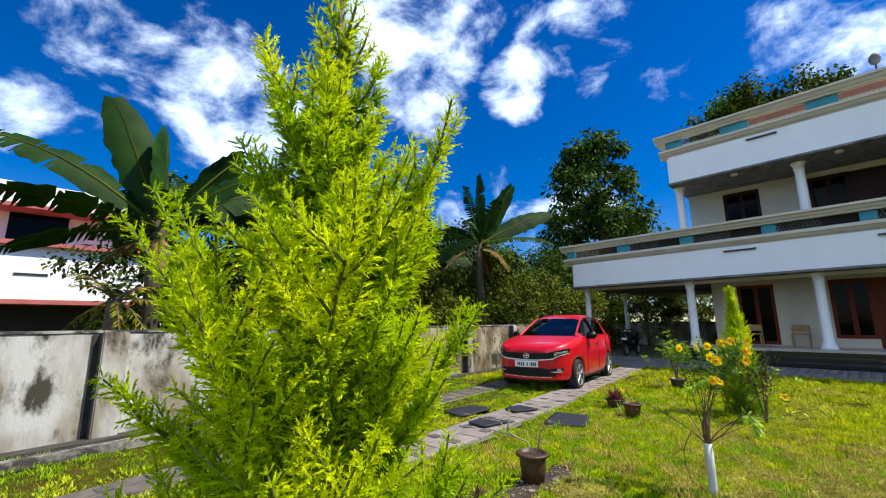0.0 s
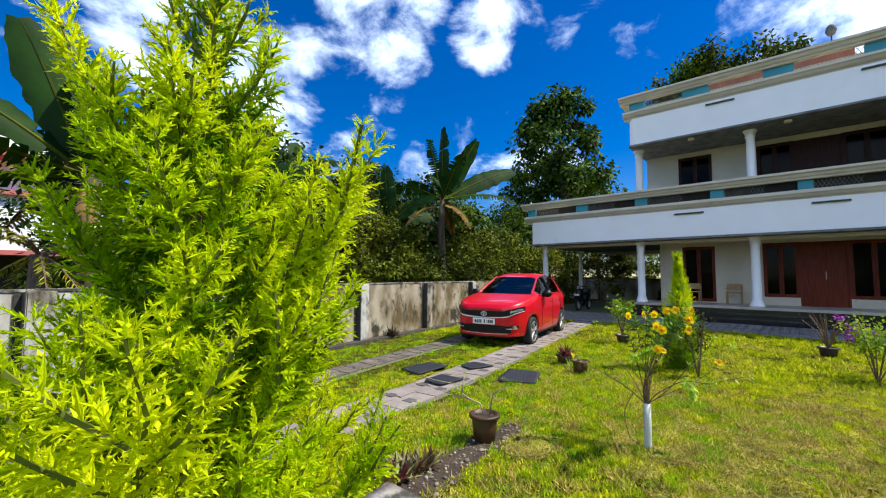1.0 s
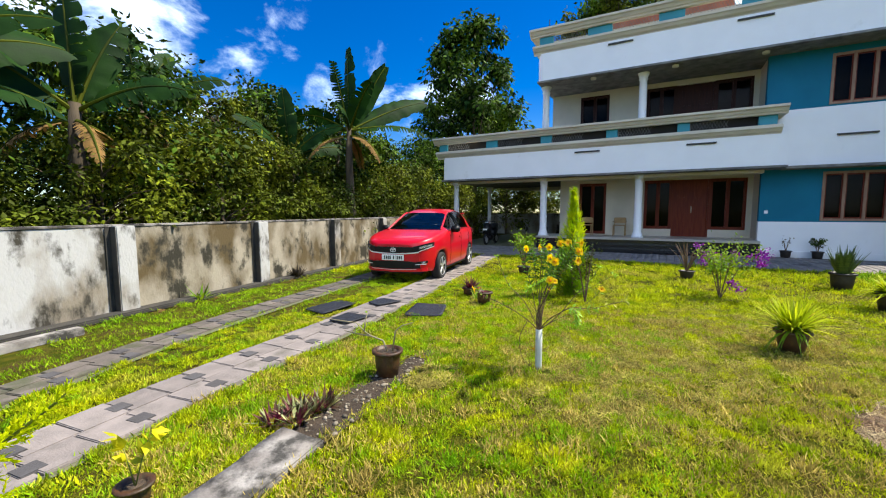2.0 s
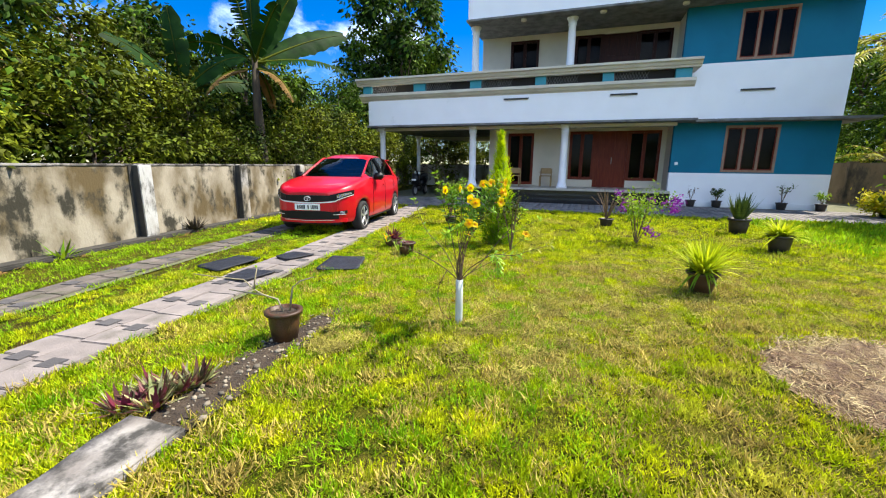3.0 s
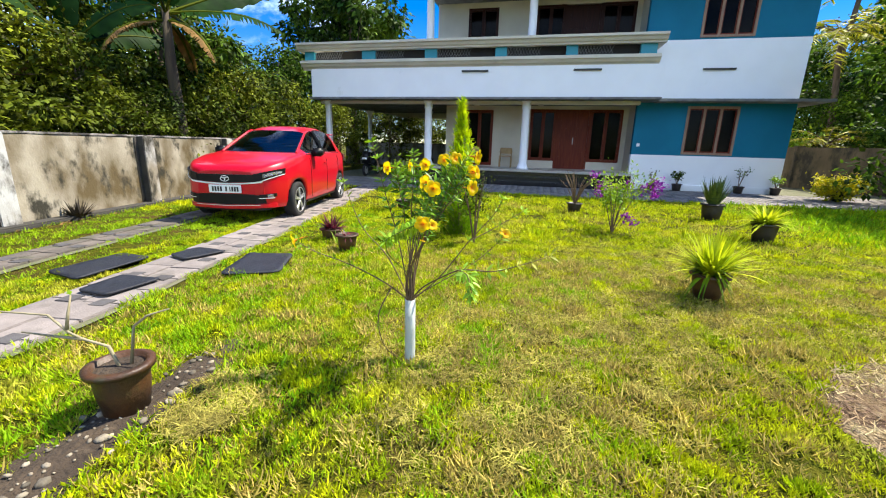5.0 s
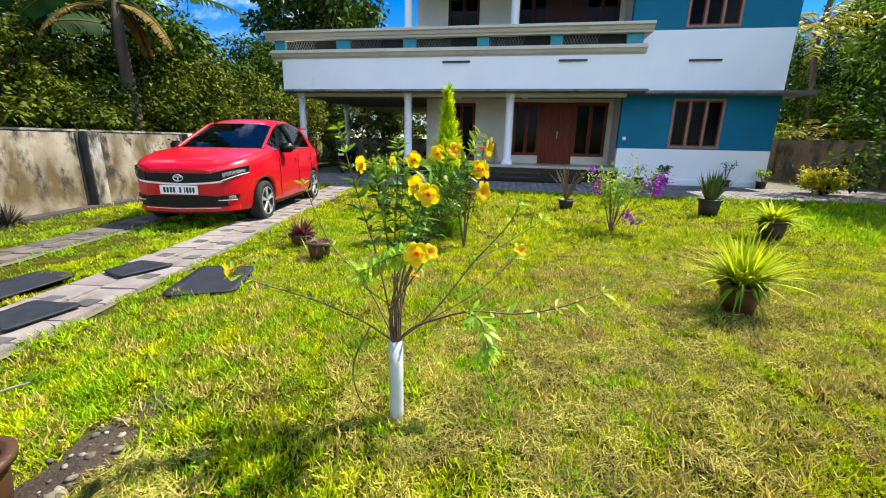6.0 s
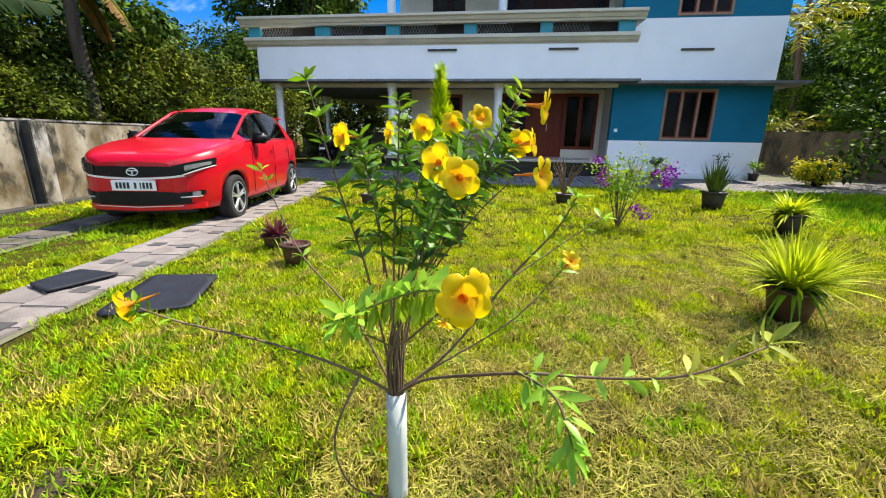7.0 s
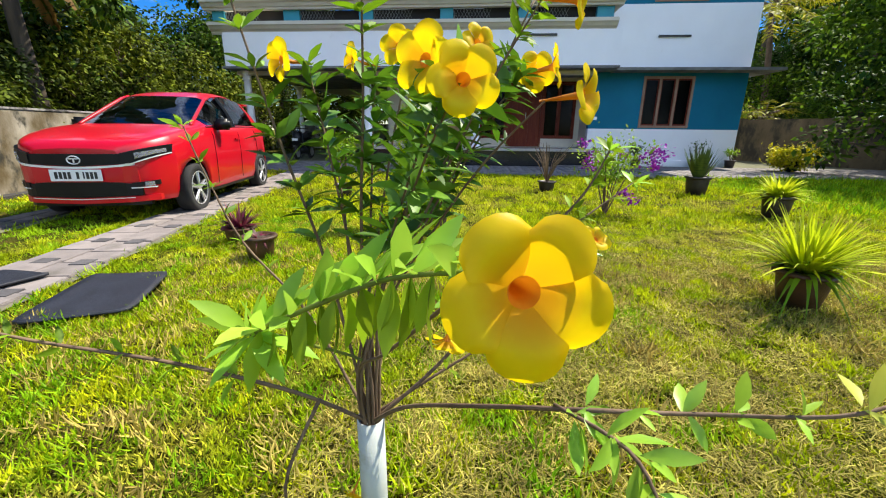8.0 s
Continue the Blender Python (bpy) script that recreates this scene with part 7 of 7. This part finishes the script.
def value_noise(x, y, per_metre, seed):
    """Smooth random values in 0 to 1 over the plan."""
    r = np.random.default_rng(seed).uniform(0, 1, (64, 64))
    u, v = np.asarray(x) * per_metre, np.asarray(y) * per_metre
    i, j = np.floor(u).astype(int), np.floor(v).astype(int)
    a, b = u - i, v - j
    a, b = a * a * (3 - 2 * a), b * b * (3 - 2 * b)
    w = lambda di, dj: r[(i + di) % 64, (j + dj) % 64]
    return (w(0, 0) * (1 - a) + w(1, 0) * a) * (1 - b) + (w(0, 1) * (1 - a) + w(1, 1) * a) * b


def grass(name, n, xlo, xhi, ylo, yhi, h, w, material, label, seed, tuft=0.05, bias=1.0, clump=14):
    g = np.random.default_rng(seed)
    m = n // clump
    u = g.uniform(0, 1, m) ** bias
    cx, cy = xlo + (xhi - xlo) * u, g.uniform(ylo, yhi, m)
    idx = g.integers(0, m, n)
    x, y = cx[idx] + g.normal(0, tuft, n), cy[idx] + g.normal(0, tuft, n)
    ok = np.ones(n, bool)
    for pts, wd in ((STRIP_R, 0.66), (STRIP_L, 0.52)):
        ok &= np.abs(y - smoothed(x, pts)) > wd / 2 - 0.01 + 0.03 * np.sin(x * 9)
    ok &= ~((np.abs(y - (2.50 + 0.05 * (x - 2))) < 0.12 + 0.06 * np.sin(x * 11) * np.sin(y * 17)) & (x > 1.6) & (x < 3.5))
    ok &= ~((np.abs(y - 2.43) < 0.15) & (x > 1.1) & (x <= 1.97))
    ok &= np.hypot(x - 3.75, y + 1.55) > 0.80 + 0.07 * np.sin(7 * np.arctan2(y + 1.55, x - 3.75)) * np.sin(x * 13)
    ok &= (y < wall_y(x) - 0.2) & (x < 13.12)
    for qx, qy in ((4.68, 4.9), (4.26, 4.16), (5.27, 4.35), (5.2, 3.5)):
        ok &= np.hypot(x - qx, y - qy) > 0.30
    x, y = x[ok], y[ok]
    coarse, lump = value_noise(x, y, 1.3, seed), value_noise(x, y, 7.0, seed + 40)
    keep = 0.30 * coarse + 0.50 * lump + 0.45 * value_noise(x, y, 17.0, seed + 80) > 0.38 + 0.24 * g.uniform(0, 1, len(x))
    x, y, lump, coarse = x[keep], y[keep], lump[keep], coarse[keep]
    hh = h * g.uniform(0.45, 1.25, len(x)) * (0.35 + 1.05 * lump + 0.3 * coarse)
    ax = np.stack([g.normal(0, 0.65, len(x)), g.normal(0, 0.65, len(x)), np.ones(len(x)) * g.uniform(0.35, 1.0, len(x))], 1)
    tv = [(0, 0, 0), (w / h / 2, 0.42, 0.03), (0, 1, 0.22), (-w / h / 2, 0.42, 0.03)]
    v, f = scatter(tv, [(0, 1, 2), (0, 2, 3)], np.stack([x, y, -0.006 + 0.022 * np.clip(lump - 0.35, 0, 1)], 1), ax, hh, g, (0, 0, 1))
    return tagged(finish(name, mesh_np(name, v, f), material), label, "grass", kind="stuff")


M_grass_green = surface("fresh_grass", (0.20, 0.40, 0.005), (0.38, 0.54, 0.009), 1.7, 0.5, 0, isle=0.4, through_light=0.4, spec=0.12)
M_straw_lawn = surface("cut_stalks", (0.40, 0.36, 0.07), (0.17, 0.14, 0.035), 4, 0.85, 0, isle=0.6, through_light=0.1, spec=0.1)
M_grass_dry = surface("dry_grass", (0.55, 0.44, 0.10), (0.34, 0.26, 0.06), 3, 0.8, 0, isle=0.4, through_light=0.2, spec=0.2)
grass("grass", 640000, 1.2, 9.0, -4.5, 5.2, 0.036, 0.0066, M_grass, "short trampled yellow-green lawn grass", 1, 0.022, 1.3, 22)
grass("grass", 110000, 1.2, 6.5, -3.5, 3.6, 0.05, 0.006, M_grass_dry, "dry straw-coloured blades among the lawn", 2, 0.03, 1.2, 10)
grass("grass", 240000, 1.0, 7.5, -4.0, 3.4, 0.022, 0.0065, M_grass, "matted low blades under the longer grass", 9, 0.09, 1.25, 3)
grass("grass", 150000, 7.5, 13.1, -12.0, 8.0, 0.07, 0.013, M_grass, "lawn grass towards the house", 3, 0.07)
grass("grass", 110000, -3.0, 9.0, 2.2, 8.5, 0.048, 0.007, M_grass_green, "longer fresh grass along the wheel tracks", 4, 0.05)
grass("grass", 52000, 0.6, 5.6, 0.2, 3.4, 0.040, 0.0066, M_grass_green, "fresh green tufts in the lawn", 5, 0.04, 1.0, 20)
grass("grass", 90000, -6.0, 1.3, -5.5, 5.5, 0.045, 0.014, M_grass, "lawn grass towards the gate", 7, 0.05, 1.0, 18)
grass("grass", 26000, 8.5, 13.0, -12.0, -3.2, 0.12, 0.014, M_grass_green, "longer green grass in tree shade", 6, 0.08)


def matted_straw(n, cx, cy, rx, ry, seed):
    """Cut stalks that lie flat in a worn part of the lawn."""
    g = np.random.default_rng(seed)
    a, r = g.uniform(0, math.tau, n), np.sqrt(g.uniform(0, 1, n)) * (0.8 + 0.3 * g.uniform(0, 1, n))
    x, y = cx + rx * r * np.cos(a), cy + ry * r * np.sin(a)
    ok = value_noise(x, y, 6.0, seed) + 0.4 * value_noise(x, y, 19.0, seed + 1) > 0.45 + 0.3 * g.uniform(0, 1, n) + 0.35 * np.clip(r - 0.6, 0, 1)
    x, y = x[ok], y[ok]
    m = len(x)
    ax = np.stack([g.normal(0, 1, m), g.normal(0, 1, m), g.uniform(-0.05, 0.35, m)], 1)
    v, f = scatter([(-0.035, 0, 0), (0.035, 0, 0), (0.028, 0.55, 0.10), (-0.028, 0.55, 0.10), (0, 1, 0.05)], [(0, 1, 2), (0, 2, 3), (3, 2, 4)], np.stack([x, y, g.uniform(0.006, 0.030, m)], 1), ax, g.uniform(0.022, 0.065, m), g)
    return v, f


STRAW = [matted_straw(38000, 4.0, 0.85, 1.15, 1.0, 21), matted_straw(40000, 5.6, -0.6, 1.6, 1.5, 23), matted_straw(7000, 3.2, 2.22, 0.32, 0.22, 25), matted_straw(42000, 7.6, -1.6, 2.6, 2.4, 27)]
off = np.cumsum([0] + [len(v) for v, f in STRAW[:-1]])
tagged(finish("straw", mesh_np("straw", np.concatenate([v for v, f in STRAW]), np.concatenate([f + o for (v, f), o in zip(STRAW, off)])), M_straw_lawn), "brown and straw-coloured cut stalks matted into the lawn", "straw", kind="stuff")
